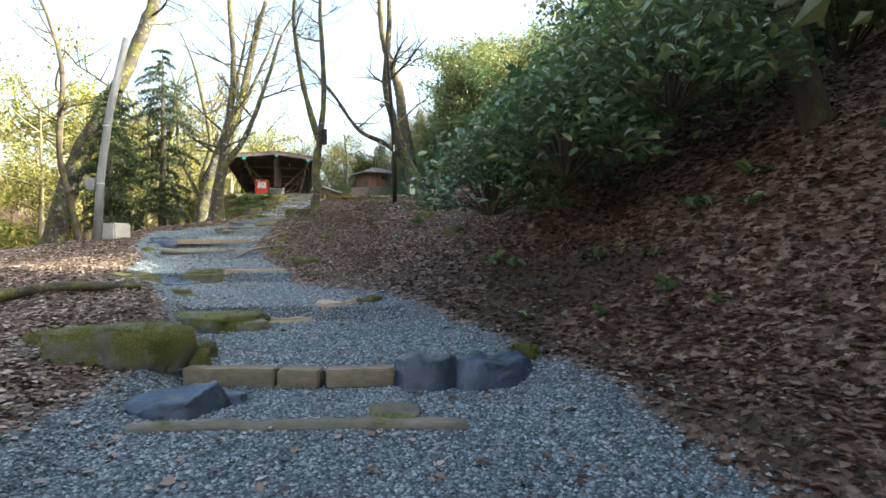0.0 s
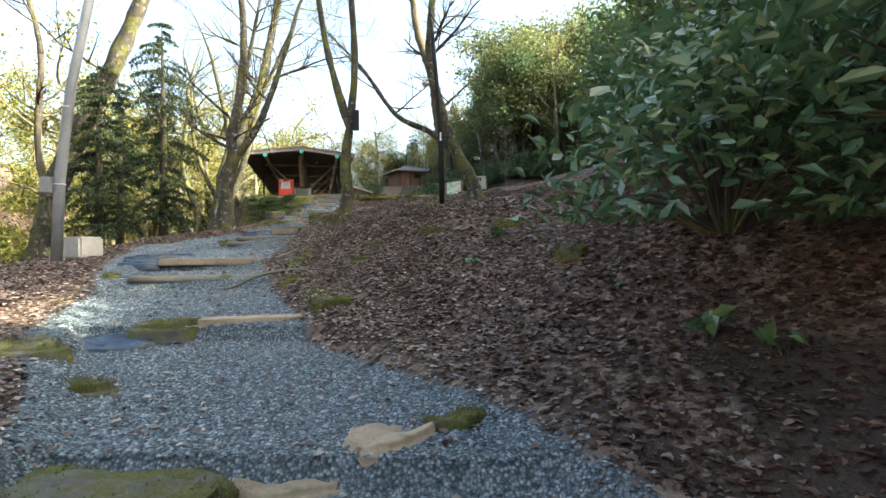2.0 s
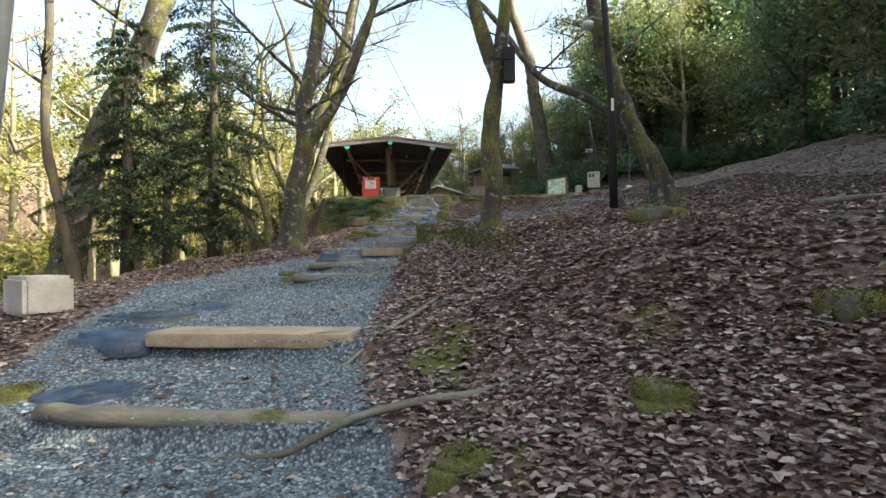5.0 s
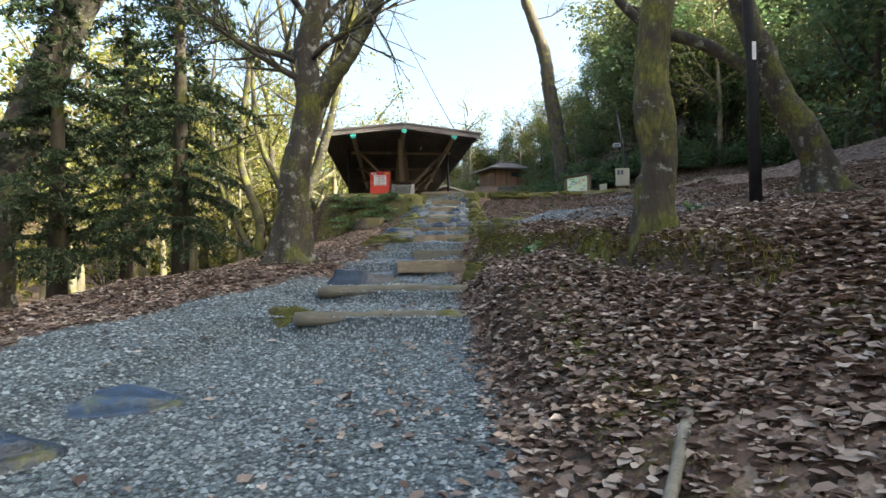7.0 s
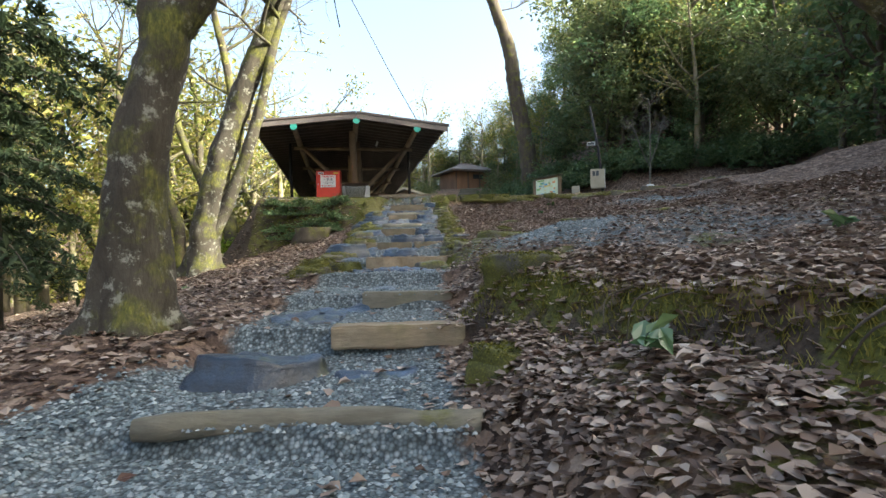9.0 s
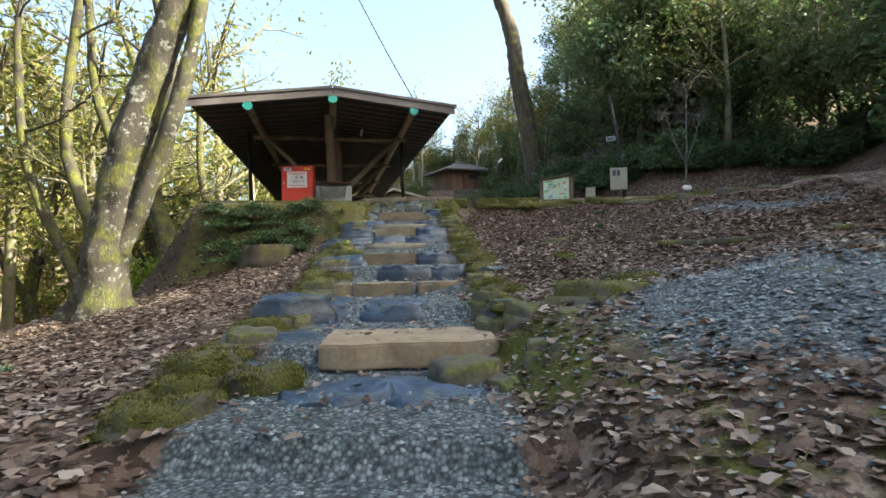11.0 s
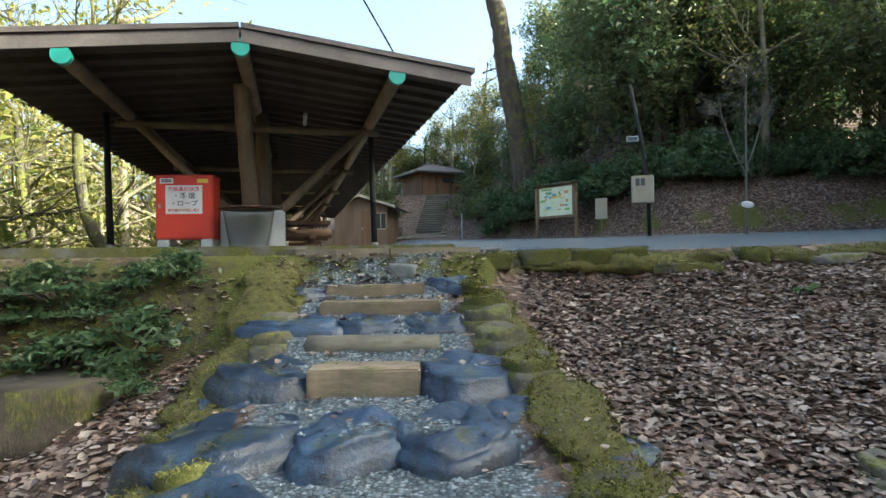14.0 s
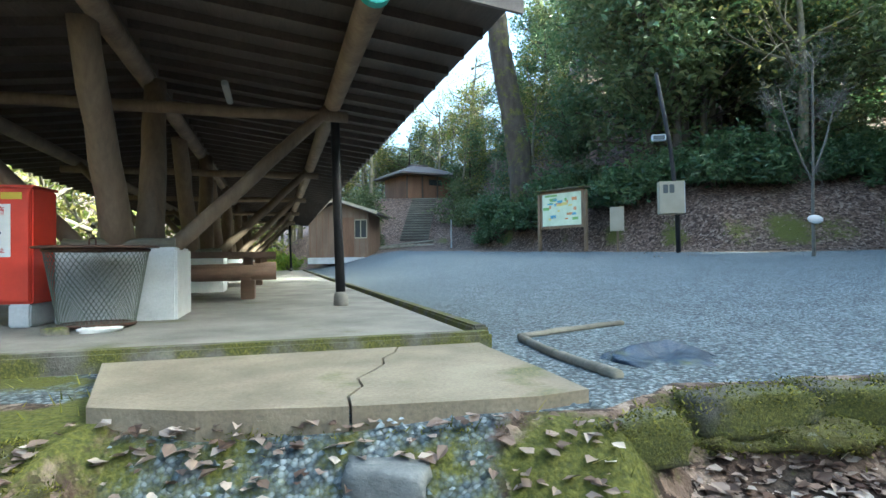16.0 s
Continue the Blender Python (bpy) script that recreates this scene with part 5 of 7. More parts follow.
def red_box():
    b = empty("rescue_box", at_pav(-3.2, 1.62, 0.0, -8), "red metal rescue-gear cabinet with a white notice on concrete feet", "cabinet")
    w, d, h, z = 0.74, 0.34, 0.84, 0.17
    part("cabinet_body", bm_mesh("cabinet_body", box_bm(w, d, h, (0, 0, z), 0.012), M_RED), b)
    part("cabinet_door", bm_mesh("cabinet_door", box_bm(w - 0.03, 0.02, h - 0.05, (0, -d / 2 - 0.008, z + 0.02), 0.006), M_RED), b, "red sheet-metal door")
    part("top_edge", bm_mesh("top_edge", box_bm(w + 0.02, d + 0.02, 0.02, (0, 0, z + h), 0.005), M_RED), b)
    for x in (-w / 2 + 0.09, w / 2 - 0.09):
        part("foot", bm_mesh("foot", box_bm(0.15, d, 0.17, (x, 0, 0), 0.012), M_PAINTED), b, "pale concrete foot")
    fy = -d / 2 - 0.02
    sheet = part("notice", bm_mesh("notice", box_bm(0.47, 0.006, 0.38, (0, fy, z + 0.34), 0.002), M_WHITE), b, "white paper notice")
    face = pose(0, fy - 0.0045, 0, 90, 0, 0)
    for txt, size, zz, mat in (("救命具格納箱", 0.066, z + 0.665, M_INK_RED), ("・浮 環", 0.088, z + 0.575, M_INK), ("・ロープ", 0.088, z + 0.475, M_INK), ("関係者以外持出し禁止", 0.040, z + 0.385, M_INK_RED)):
        part("lettering", text_mesh(txt, size, mat, bold=0.0012), sheet, "", Matrix.Translation((0, 0, zz)) @ face)
    tag = part("sticker", bm_mesh("sticker", box_bm(0.17, 0.005, 0.07, (-0.22, fy, z + 0.745), 0.001), M_WHITE), b, "small white sticker")
    for k in range(2):
        part("bar", bm_mesh("bar", box_bm(0.13, 0.003, 0.016, (-0.22, fy - 0.004, z + 0.76 + 0.024 * k), 0), M_INK), tag)
    part("sticker", bm_mesh("sticker", box_bm(0.14, 0.005, 0.05, (0.24, fy, z + 0.755), 0.001), M_YELLOW), b, "small yellow sticker")
    for k in range(3):
        part("vent_slot", bm_mesh("vent_slot", box_bm(0.12, 0.004, 0.006, (0.2, fy + 0.006, z + 0.16 + 0.02 * k), 0), M_RUST), b)
    for x in (-w / 2 + 0.06,):
        part("latch", bm_mesh("latch", box_bm(0.03, 0.03, 0.05, (x, fy - 0.005, z + 0.42), 0.006), M_STEEL), b, "steel latch")


red_box()


def basket():
    b = empty("litter_basket", at_pav(MID + 0.13, 1.2, 0.0, 4), "tapered wire-mesh litter basket with a rusty rim and flat lid", "litter basket")
    h, ra, rb = 0.52, 0.24, 0.33
    g = Geo()
    n = 52
    for k in range(n):
        for turn in (1, -1):
            s = np.linspace(0, 1, 10)
            a = 2 * np.pi * (k / n) + turn * s * 1.25
            r = ra + (rb - ra) * s
            v, q, t = tube(np.stack([r * np.cos(a), 0.8 * r * np.sin(a), 0.03 + s * h], 1), np.full(10, 0.002), 4, caps=False)
            g.add(v, q, t)
    part("wire_mesh", g.mesh("wire_mesh", M_WIRE), b, "diamond wire mesh")
    a = np.linspace(0, 2 * np.pi, 33)
    for nm, r, z, th in (("rim", rb, h + 0.03, 0.012), ("bottom_ring", ra, 0.03, 0.010)):
        v, q, t = tube(np.stack([r * np.cos(a), 0.8 * r * np.sin(a), np.full(33, z)], 1), np.full(33, th), 8, caps=False)
        part(nm, Geo().add(v, q, t).mesh(nm, M_RUST), b, "rusty steel hoop")
    v, q, t = tube([(0, 0, 0.015), (0, 0, 0.03)], [ra, ra], 24)
    v[:, 1] *= 0.8
    part("bottom_plate", Geo().add(v, q, t).mesh("bottom_plate", M_RUST, False), b)
    v, q, t = tube([(0, 0, h + 0.045), (0, 0, h + 0.055), (0, 0, h + 0.062)], [rb + 0.07, rb + 0.07, rb + 0.05], 32)
    v[:, 1] *= 0.8
    lid = part("lid", Geo().add(v, q, t).mesh("lid", M_RUST, False), b, "flat dark rusty lid")
    v, q, t = tube([(-0.05, 0, h + 0.06), (-0.05, 0, h + 0.11), (-0.03, 0, h + 0.12), (-0.01, 0, h + 0.11), (-0.01, 0, h + 0.06)], np.full(5, 0.006), 6)
    part("lid_handle", Geo().add(v, q, t).mesh("lid_handle", M_RUST), lid)


basket()
bag = rock_mesh("crumpled_bag", 0.24, 0.12, 0.035, M_WHITE, 77, 0.5)
ob = tagged(part("crumpled_bag", bag), "crumpled white plastic bag at the foot of the basket", "bag")
ob.matrix_world = at_pav(MID + 0.22, 0.9, 0.015)
ob = tagged(part("small_stone", rock_mesh("small_stone", 0.14, 0.12, 0.05, M_STONE, 78, 0.3)), "small grey stone on the concrete floor", "stone")
ob.matrix_world = at_pav(MID - 0.02, 0.88, 0.02)


def log_table(y, x):
    b = empty("log_table", at_pav(x, y, 0, 90), "low heavy table of brown planks and split logs", "table", "log tables")
    for k in range(3):
        part("top_plank", bm_mesh("top_plank", box_bm(0.24, 1.9, 0.07, (-0.26 + 0.26 * k, 0, 0.50), 0.012), M_TABLE), b)
    for xx in (-0.62, 0.62):
        log_between("bench_log", (xx, -0.95, 0.33), (xx, 0.95, 0.33), 0.09, M_TABLE, b, "split log bench")
    for yy in (-0.62, 0.62):
        part("cross_beam", bm_mesh("cross_beam", box_bm(1.4, 0.12, 0.1, (0, yy, 0.24), 0.012), M_TABLE), b)
        part("leg_block", bm_mesh("leg_block", box_bm(0.42, 0.16, 0.26, (0, yy, -0.005), 0.012), M_TABLE), b, "red-brown block foot")
        part("spacer", bm_mesh("spacer", box_bm(0.5, 0.1, 0.165, (0, yy, 0.338), 0.01), M_TABLE), b)
    return b


M_TABLE = surface("table_wood", (0.07, 0.042, 0.028), (0.19, 0.115, 0.075), 3.0, 0.7, 0.3, 40, (1, 0.2, 1))
for k in range(4):
    log_table(4.1 + 4.2 * k, MID + 0.4)


# ---------------------------------------------------------------- plaza things
def notice_board():
    a, c = np.array([-3.2, 53.4]), np.array([-1.8, 51.7])
    mid, d = (a + c) / 2, c - a
    w = 2.25
    z = lay(*mid)
    b = empty("map_board", pose(mid[0], mid[1], z - 0.02, 0, 0, math.degrees(math.atan2(d[1], d[0]))), "wooden map board on two posts with a small mossy roof", "notice board")
    for x in (-w / 2, w / 2):
        part("board_post", bm_mesh("board_post", box_bm(0.13, 0.13, 2.45, (x, 0, -0.1), 0.015), M_BOARDWOOD), b)
    part("board_back", bm_mesh("board_back", box_bm(w - 0.14, 0.05, 1.5, (0, 0, 0.92), 0.008), M_BOARDWOOD), b, "brown wooden board")
    pan = part("map_panel", bm_mesh("map_panel", box_bm(w - 0.36, 0.012, 1.28, (0, -0.032, 1.03), 0.003), M_MAP), b, "pale green painted map")
    rng = np.random.default_rng(12)
    cols = [surface("map_ink", c, tuple(min(1, v * 1.25) for v in c), 5, 0.6, 0, 20, grain=0.05) for c in ((0.12, 0.33, 0.45), (0.55, 0.25, 0.10), (0.20, 0.38, 0.12), (0.60, 0.50, 0.15))]
    for k in range(26):
        bw, bh = rng.uniform(0.08, 0.32), rng.uniform(0.04, 0.13)
        part("map_mark", bm_mesh("map_mark", box_bm(bw, 0.005, bh, (rng.uniform(-0.75, 0.75), -0.041, 1.1 + rng.uniform(0.05, 1.0)), 0), cols[k % 4]), pan)
    part("title_bar", bm_mesh("title_bar", box_bm(0.6, 0.005, 0.08, (-0.5, -0.041, 2.19), 0), cols[2]), pan)
    part("small_roof", bm_mesh("small_roof", box_bm(w + 0.3, 0.4, 0.06, (0, 0, 2.42), 0.02), M_MOSS_STONE), b, "mossy board roof")


M_MAP = surface("map_paint", (0.52, 0.60, 0.40), (0.72, 0.78, 0.60), 2.0, 0.6, 0, 20, grain=0.08)
notice_board()


def small_sign():
    x, y = -1.05, 50.2
    b = empty("small_sign", pose(x, y, lay(x, y) - 0.02, 0, 0, -35), "small weathered wooden notice on a post", "sign")
    part("sign_post", bm_mesh("sign_post", box_bm(0.07, 0.07, 1.1, (0, 0, -0.05), 0.01), M_BOARDWOOD), b)
    part("sign_plate", bm_mesh("sign_plate", box_bm(0.5, 0.04, 0.85, (0, -0.05, 0.75), 0.01), M_BEIGE), b, "faded beige plate")


small_sign()


def meter_pole():
    x, y = -0.05, 47.6
    z = lay(x, y)
    b = empty("meter_pole", pose(x, y, z, 0, 0, -12), "tall dark utility pole carrying a beige meter cabinet", "utility pole")
    v, q, t = tube([(0.05, 0, -0.1), (0.02, 0, 1.6), (-0.15, 0, 3.4), (-0.52, 0, 5.6)], [0.075, 0.07, 0.065, 0.06], 12)
    part("pole", Geo().add(v, q, t).mesh("pole", M_BLACK), b)
    cab = part("meter_cabinet", bm_mesh("meter_cabinet", box_bm(0.72, 0.42, 0.98, (-0.2, -0.26, 1.18), 0.015), M_BEIGE), b, "beige metal meter cabinet")
    for xx in (-0.38, -0.2):
        part("meter_window", bm_mesh("meter_window", box_bm(0.14, 0.012, 0.26, (xx, -0.475, 1.8), 0.004), M_DARKGLASS), cab, "small dark meter window")
    part("plate", bm_mesh("plate", box_bm(0.02, 0.4, 0.96, (0.17, -0.26, 1.19), 0.004), M_STEEL), cab, "blue-grey side panel")
    fl = part("floodlight", bm_mesh("floodlight", box_bm(0.42, 0.16, 0.2, (-0.5, -0.14, 3.45), 0.02), M_STEEL), b, "grey floodlight")
    part("light_glass", bm_mesh("light_glass", box_bm(0.34, 0.012, 0.13, (-0.5, -0.225, 3.485), 0.004), M_DARKGLASS), fl)
    v, q, t = tube([(-0.3, -0.08, 3.5), (-0.16, 0, 3.5)], [0.025, 0.025], 8)
    part("bracket", Geo().add(v, q, t).mesh("bracket", M_BLACK), b)


meter_pole()


def white_lamp_pole():
    x, y = -9.0, 14.85
    b = empty("leaning_pole", pose(x, y, lay(x, y)), "leaning pale grey pole with a small box on it", "utility pole")
    v, q, t = tube([(0, 0, -0.1), (0.08, 0, 1.6), (0.32, 0, 3.4), (0.75, 0, 5.3)], [0.105, 0.10, 0.092, 0.085], 16)
    part("pole", Geo().add(v, q, t).mesh("pole", M_POLE), b, "pale grey painted pole")
    part("junction_box", bm_mesh("junction_box", box_bm(0.2, 0.16, 0.3, (-0.1, -0.1, 1.35), 0.012), M_POLE), b, "grey junction box")
    for z, r in ((1.5, 0.108), (3.0, 0.10)):
        xx = 0.08 if z < 2 else 0.26
        v, q, t = tube([(xx, 0, z), (xx, 0, z + 0.03)], [r, r], 16)
        part("band", Geo().add(v, q, t).mesh("band", M_STEEL), b, "steel band")


white_lamp_pole()


def white_box():
    x, y = -8.88, 15.45
    z = lay(x, y)
    b = empty("concrete_box", pose(x, y, z - 0.03, 0, 0, -25), "low off-white concrete box standing on the leaves", "box")
    part("box_body", bm_mesh("box_body", box_bm(0.62, 0.5, 0.44, (0, 0, 0), 0.04), M_OFFWHITE), b)


white_box()


def cctv_pole():
    x, y = -1.87, 22.0
    b = empty("camera_pole", pose(x, y, lay(x, y)), "slim black pole carrying a white dome camera", "utility pole")
    v, q, t = tube([(0, 0, -0.1), (-0.02, 0, 2.0), (-0.14, 0, 4.0), (-0.3, 0, 6.0)], [0.085, 0.075, 0.065, 0.055], 14)
    part("pole", Geo().add(v, q, t).mesh("pole", M_BLACK), b)
    v, q, t = tube([(-0.13, 0, 3.85), (-0.4, -0.03, 3.95), (-0.48, -0.05, 3.9)], [0.025, 0.022, 0.022], 8)
    arm = part("arm", Geo().add(v, q, t).mesh("arm", M_POLE), b, "pale grey bracket arm")
    bm = bmesh.new()
    bmesh.ops.create_uvsphere(bm, u_segments=16, v_segments=10, radius=0.12)
    for vv in bm.verts:
        vv.co.z = vv.co.z * (1.0 if vv.co.z < 0 else 0.6)
        vv.co += Vector((-0.48, -0.05, 3.8))
    part("dome", bm_mesh("dome", bm, M_STEEL, True), b, "white and grey camera dome")
    part("plate", bm_mesh("plate", box_bm(0.05, 0.01, 0.25, (-0.02, -0.085, 2.0), 0), M_WHITE), b, "small white label plate")


cctv_pole()


# ---------------------------------------------------------------- shed and hut
def gable_house():
    x, y = -12.2, 60.5
    z = lay(x, y)
    b = empty("shed", pose(x, y, z - 0.05, 0, 0, -4), "small brown wooden shed with a shallow gabled roof", "shed")
    w, d, h = 3.0, 3.6, 2.45
    part("footing", bm_mesh("footing", box_bm(w + 0.1, d + 0.1, 0.32, (0, 0, -0.1), 0.02), M_PAINTED), b, "pale concrete footing")
    out = [(-w / 2, 0.2), (w / 2, 0.2), (w / 2, h), (0, h + 0.5), (-w / 2, h)]
    solid("wall", [(x_, -d / 2, z_) for x_, z_ in out], [(x_, d / 2, z_) for x_, z_ in out], M_HOUSE, b, "tan boarded walls")
    k = -w / 2 + 0.1
    while k < w / 2:
        part("batten", bm_mesh("batten", box_bm(0.03, 0.02, h - 0.25, (k, -d / 2 - 0.008, 0.25), 0), M_HUT), b)
        k += 0.31
    dr = part("door", bm_mesh("door", box_bm(0.8, 0.06, 1.95, (0.4, -d / 2 - 0.025, 0.25), 0.01), M_HUT), b, "dark brown door")
    part("door_handle", bm_mesh("door_handle", box_bm(0.03, 0.05, 0.14, (0.1, -d / 2 - 0.07, 1.15), 0.008), M_STEEL), dr)
    wd = part("window", bm_mesh("window", box_bm(0.62, 0.06, 0.95, (1.14, -d / 2 - 0.02, 1.15), 0.01), M_BEIGE), b, "window with a pale frame")
    for xx in (0.99, 1.29):
        part("pane", bm_mesh("pane", box_bm(0.25, 0.02, 0.83, (xx, -d / 2 - 0.05, 1.21), 0), M_DARKGLASS), wd)
    for s in (-1, 1):
        a = [(0, -d / 2 - 0.5, h + 0.56), (s * (w / 2 + 0.55), -d / 2 - 0.5, h - 0.12), (s * (w / 2 + 0.55), -d / 2 - 0.5, h - 0.02), (0, -d / 2 - 0.5, h + 0.66)]
        solid("roof", a, [(x_, d / 2 + 0.4, z_) for x_, _, z_ in a], M_ROOF, b, "dark sheet roof slope")
        a = [(s * 0.01, -d / 2 - 0.54, h + 0.53), (s * (w / 2 + 0.56), -d / 2 - 0.54, h - 0.15), (s * (w / 2 + 0.56), -d / 2 - 0.54, h - 0.0), (s * 0.01, -d / 2 - 0.54, h + 0.68)]
        solid("barge_board", a, [(x_, y_ + 0.035, z_) for x_, y_, z_ in a], M_BEIGE, b, "pale barge board")


gable_house()


def hill_hut():
    x, y = -8.8, 74.8
    zb = 9.75
    b = empty("hut", pose(x, y, zb, 0, 0, 30) @ Matrix.Scale(0.86, 4), "brown wooden hut with a dark hipped roof up on the hillside", "hut")
    part("wall", bm_mesh("wall", box_bm(4.6, 4.2, 2.1, (0, 0, 0.0), 0.02), M_HUT), b, "red-brown boarded walls")
    part("footing", bm_mesh("footing", box_bm(4.5, 4.1, 0.6, (0, 0, -0.4), 0.02), M_BROWN), b)
    bm = bmesh.new()
    e = [bm.verts.new(p) for p in ((-3.1, -2.9, 2.1), (3.1, -2.9, 2.1), (3.1, 2.9, 2.1), (-3.1, 2.9, 2.1))]
    e2 = [bm.verts.new((v.co.x, v.co.y, 2.25)) for v in e]
    t2 = [bm.verts.new(p) for p in ((-0.7, -0.5, 3.2), (0.7, -0.5, 3.2), (0.7, 0.5, 3.2), (-0.7, 0.5, 3.2))]
    bm.faces.new(e[::-1])
    bm.faces.new(t2)
    for k in range(4):
        j = (k + 1) % 4
        bm.faces.new((e[k], e[j], e2[j], e2[k]))
        bm.faces.new((e2[k], e2[j], t2[j], t2[k]))
    roof = part("roof", bm_mesh("roof", bm, M_ROOF), b, "dark grey hipped roof")
    part("ridge_cap", bm_mesh("ridge_cap", box_bm(1.6, 1.2, 0.14, (0, 0, 3.18), 0.04), M_FASCIA), roof)
    part("window", bm_mesh("window", box_bm(1.3, 0.06, 0.5, (0.6, -2.13, 1.3), 0.01), M_DARKGLASS), b, "dark strip window")
    for s in (-2.2, -0.7, 0.8, 2.2):
        part("wall_post", bm_mesh("wall_post", box_bm(0.12, 0.06, 2.1, (s, -2.14, 0.0), 0.01), M_BROWN), b)


hill_hut()


def hill_stairs():
    st = empty("hill_stairs", pose(-8.75, 64.2, 6.45, 0, 0, -4), "flight of dark timber steps climbing to the hut", "stairs", kind="structure")
    for k in range(18):
        part("tread", bm_mesh("tread", box_bm(1.75, 0.22, 0.085, (0, 0.42 * k, 0.18 * k + 0.09), 0.015), M_LOG_GREY), st)
        part("fill", bm_mesh("fill", box_bm(1.66, 0.4, 0.7, (0, 0.42 * k + 0.06, 0.18 * k - 0.62), 0), M_BROWN), st)


hill_stairs()


def slope_rail():
    """Low log edging beside the ramp that leads to the hill stairs."""
    for k in range(2):
        rod("edging_log", on_land([(-13.2 + k * 0.3, 60.6 + k * 0.5), (-11.0, 61.6 + k * 0.6), (-9.4, 62.6 + k * 0.7), (-7.6, 63.2 + k * 0.6)], 0.12), 0.09, 0.08, M_LOG_GREY, "mossy log edging of the ramp to the hill stairs", "log", 60 + k)
    rod("marker_post", [(-6.6, 62.2, lay(-6.6, 62.2) - 0.2), (-6.6, 62.2, lay(-6.6, 62.2) + 1.3), (-6.58, 62.2, lay(-6.6, 62.2) + 1.6)], 0.04, 0.035, M_STEEL, "thin pale metal post before the bank", "post", 63)


slope_rail()


# ---------------------------------------------------------------- trees
def branch(geo, tips, p, d, length, r, depth, rng, rise=0.15, wig=0.22, sides=7, kids=(3, 6)):
    """One limb and, from it, thinner ones; the ends are gathered for leaves."""
    n = max(4, int(length / 0.35))
    pts, q = [np.array(p, float)], np.array(d, float)
    for k in range(n):
        q = q + rng.normal(size=3) * wig * 0.5 + np.array([0, 0, rise * 0.25])
        q /= np.linalg.norm(q)
        pts.append(pts[-1] + q * length / n)
    pts = np.array(pts)
    geo.add(*tube(pts, np.linspace(r, max(r * 0.35, 0.004), n + 1), max(3, sides), rng, 0.05, caps=False))
    if depth == 0:
        tips.extend(pts[1:])
        return
    for k in range(rng.integers(*kids) + 1):
        s = rng.uniform(0.3, 1.0)
        i = min(n, max(1, int(s * n)))
        side = rng.normal(size=3)
        dd = (pts[i] - pts[i - 1]) / (np.linalg.norm(pts[i] - pts[i - 1]) + 1e-9) * 0.8 + side * 0.62
        dd[2] += rise
        dd /= np.linalg.norm(dd)
        branch(geo, tips, pts[i], dd, length * rng.uniform(0.4, 0.65), r * (1 - 0.55 * s) * 0.62, depth - 1, rng, rise, wig, sides - 2, kids)


def tree_object(name, x, y, stems, material, label, seed, limbs=6, limb_len=2.4, from_z=0.45, depth=2, leaves=0, leaf_mat_=None, leaf_size=0.09, flare=1.35, up=0.0, spread=0.35, category="tree", group="", moss_label=""):
    """A tree whose stems follow given lines; each stem: (points, base radius, top radius)."""
    rng = np.random.default_rng(seed)
    z = lay(x, y) if y < 900 else 0.0
    t = empty(name, pose(x, y, z + up), label, category, group)
    tips = []
    twigs = Geo()
    for ctrl, r0, r1 in stems:
        g = Geo()
        n = 84
        c0 = [np.array(c, float) for c in ctrl]
        go = c0[-1] - c0[-2]
        go = go / np.linalg.norm(go)
        tall = 3.2 * (r0 / 0.2) ** 0.5
        if r0 < 0.07:
            tall = 0.6
        c0 += [c0[-1] + go * tall * 0.5 + rng.normal(size=3) * 0.06 * tall, c0[-1] + go * tall + rng.normal(size=3) * 0.1 * tall]
        pts = curve_pts(c0, n)
        u = np.linspace(0, 1, n)
        rad = r0 * (1 - u) ** 0.8 + 0.012 + r1 * 0.5 * u * (1 - u)
        if ctrl[0][2] <= 0.05:
            rad = rad * (1 + (flare - 1) * np.exp(-u * 22) * 1.3)
        v, q, tt = tube(pts, rad, 24, rng, 0.02, caps=False)
        if r0 > 0.07:
            mid_ = np.repeat(pts, 24, axis=0)
            for k in range(len(v)):
                c = Vector(v[k])
                f = 1 + 0.22 * noise.noise(Vector((c.x * 3, c.y * 3, c.z * 1.6 + seed))) + 0.13 * noise.noise(Vector((c.x * 8, c.y * 8 + seed, c.z * 4))) + 0.06 * noise.noise(c * 19)
                v[k] = mid_[k] + (v[k] - mid_[k]) * f
            if ctrl[0][2] <= 0.05 and r0 > 0.12:
                an = np.arctan2(v[:, 1] - mid_[:, 1], v[:, 0] - mid_[:, 0])
                w_ = 0.55 * np.exp(-np.maximum(v[:, 2], 0) / 0.16) * np.clip(np.sin(4 * an + seed) + 0.4 * np.sin(7 * an), 0, 1)
                v[:, :2] = mid_[:, :2] + (v[:, :2] - mid_[:, :2]) * (1 + w_)[:, None]
        g.add(v, q, tt)
        part("trunk", g.mesh("trunk", material), t)
        for k in range(limbs + 3):
            s = rng.uniform(from_z, 0.97)
            i = int(s * (n - 1))
            a = rng.uniform(0, 2 * np.pi)
            d = np.array([math.cos(a), math.sin(a), rng.uniform(0.1, 0.9)])
            branch(twigs, tips, pts[i], d / np.linalg.norm(d), limb_len * rng.uniform(0.5, 1.1), min(0.05, rad[i] * rng.uniform(0.25, 0.45)) + (0.006 if r0 > 0.07 else 0.001), depth, rng)
    part("branchwork", twigs.mesh("branchwork", material), t)
    if leaves and tips:
        tips = np.array(tips)
        c = tips[rng.integers(0, len(tips), leaves)] + rng.normal(size=(leaves, 3)) * spread
        part("crown", leaf_cards(Geo(), c, leaf_size * rng.uniform(0.6, 1.3, leaves), rng, 0.2, 0.55).mesh("crown", leaf_mat_, False), t)
    return t


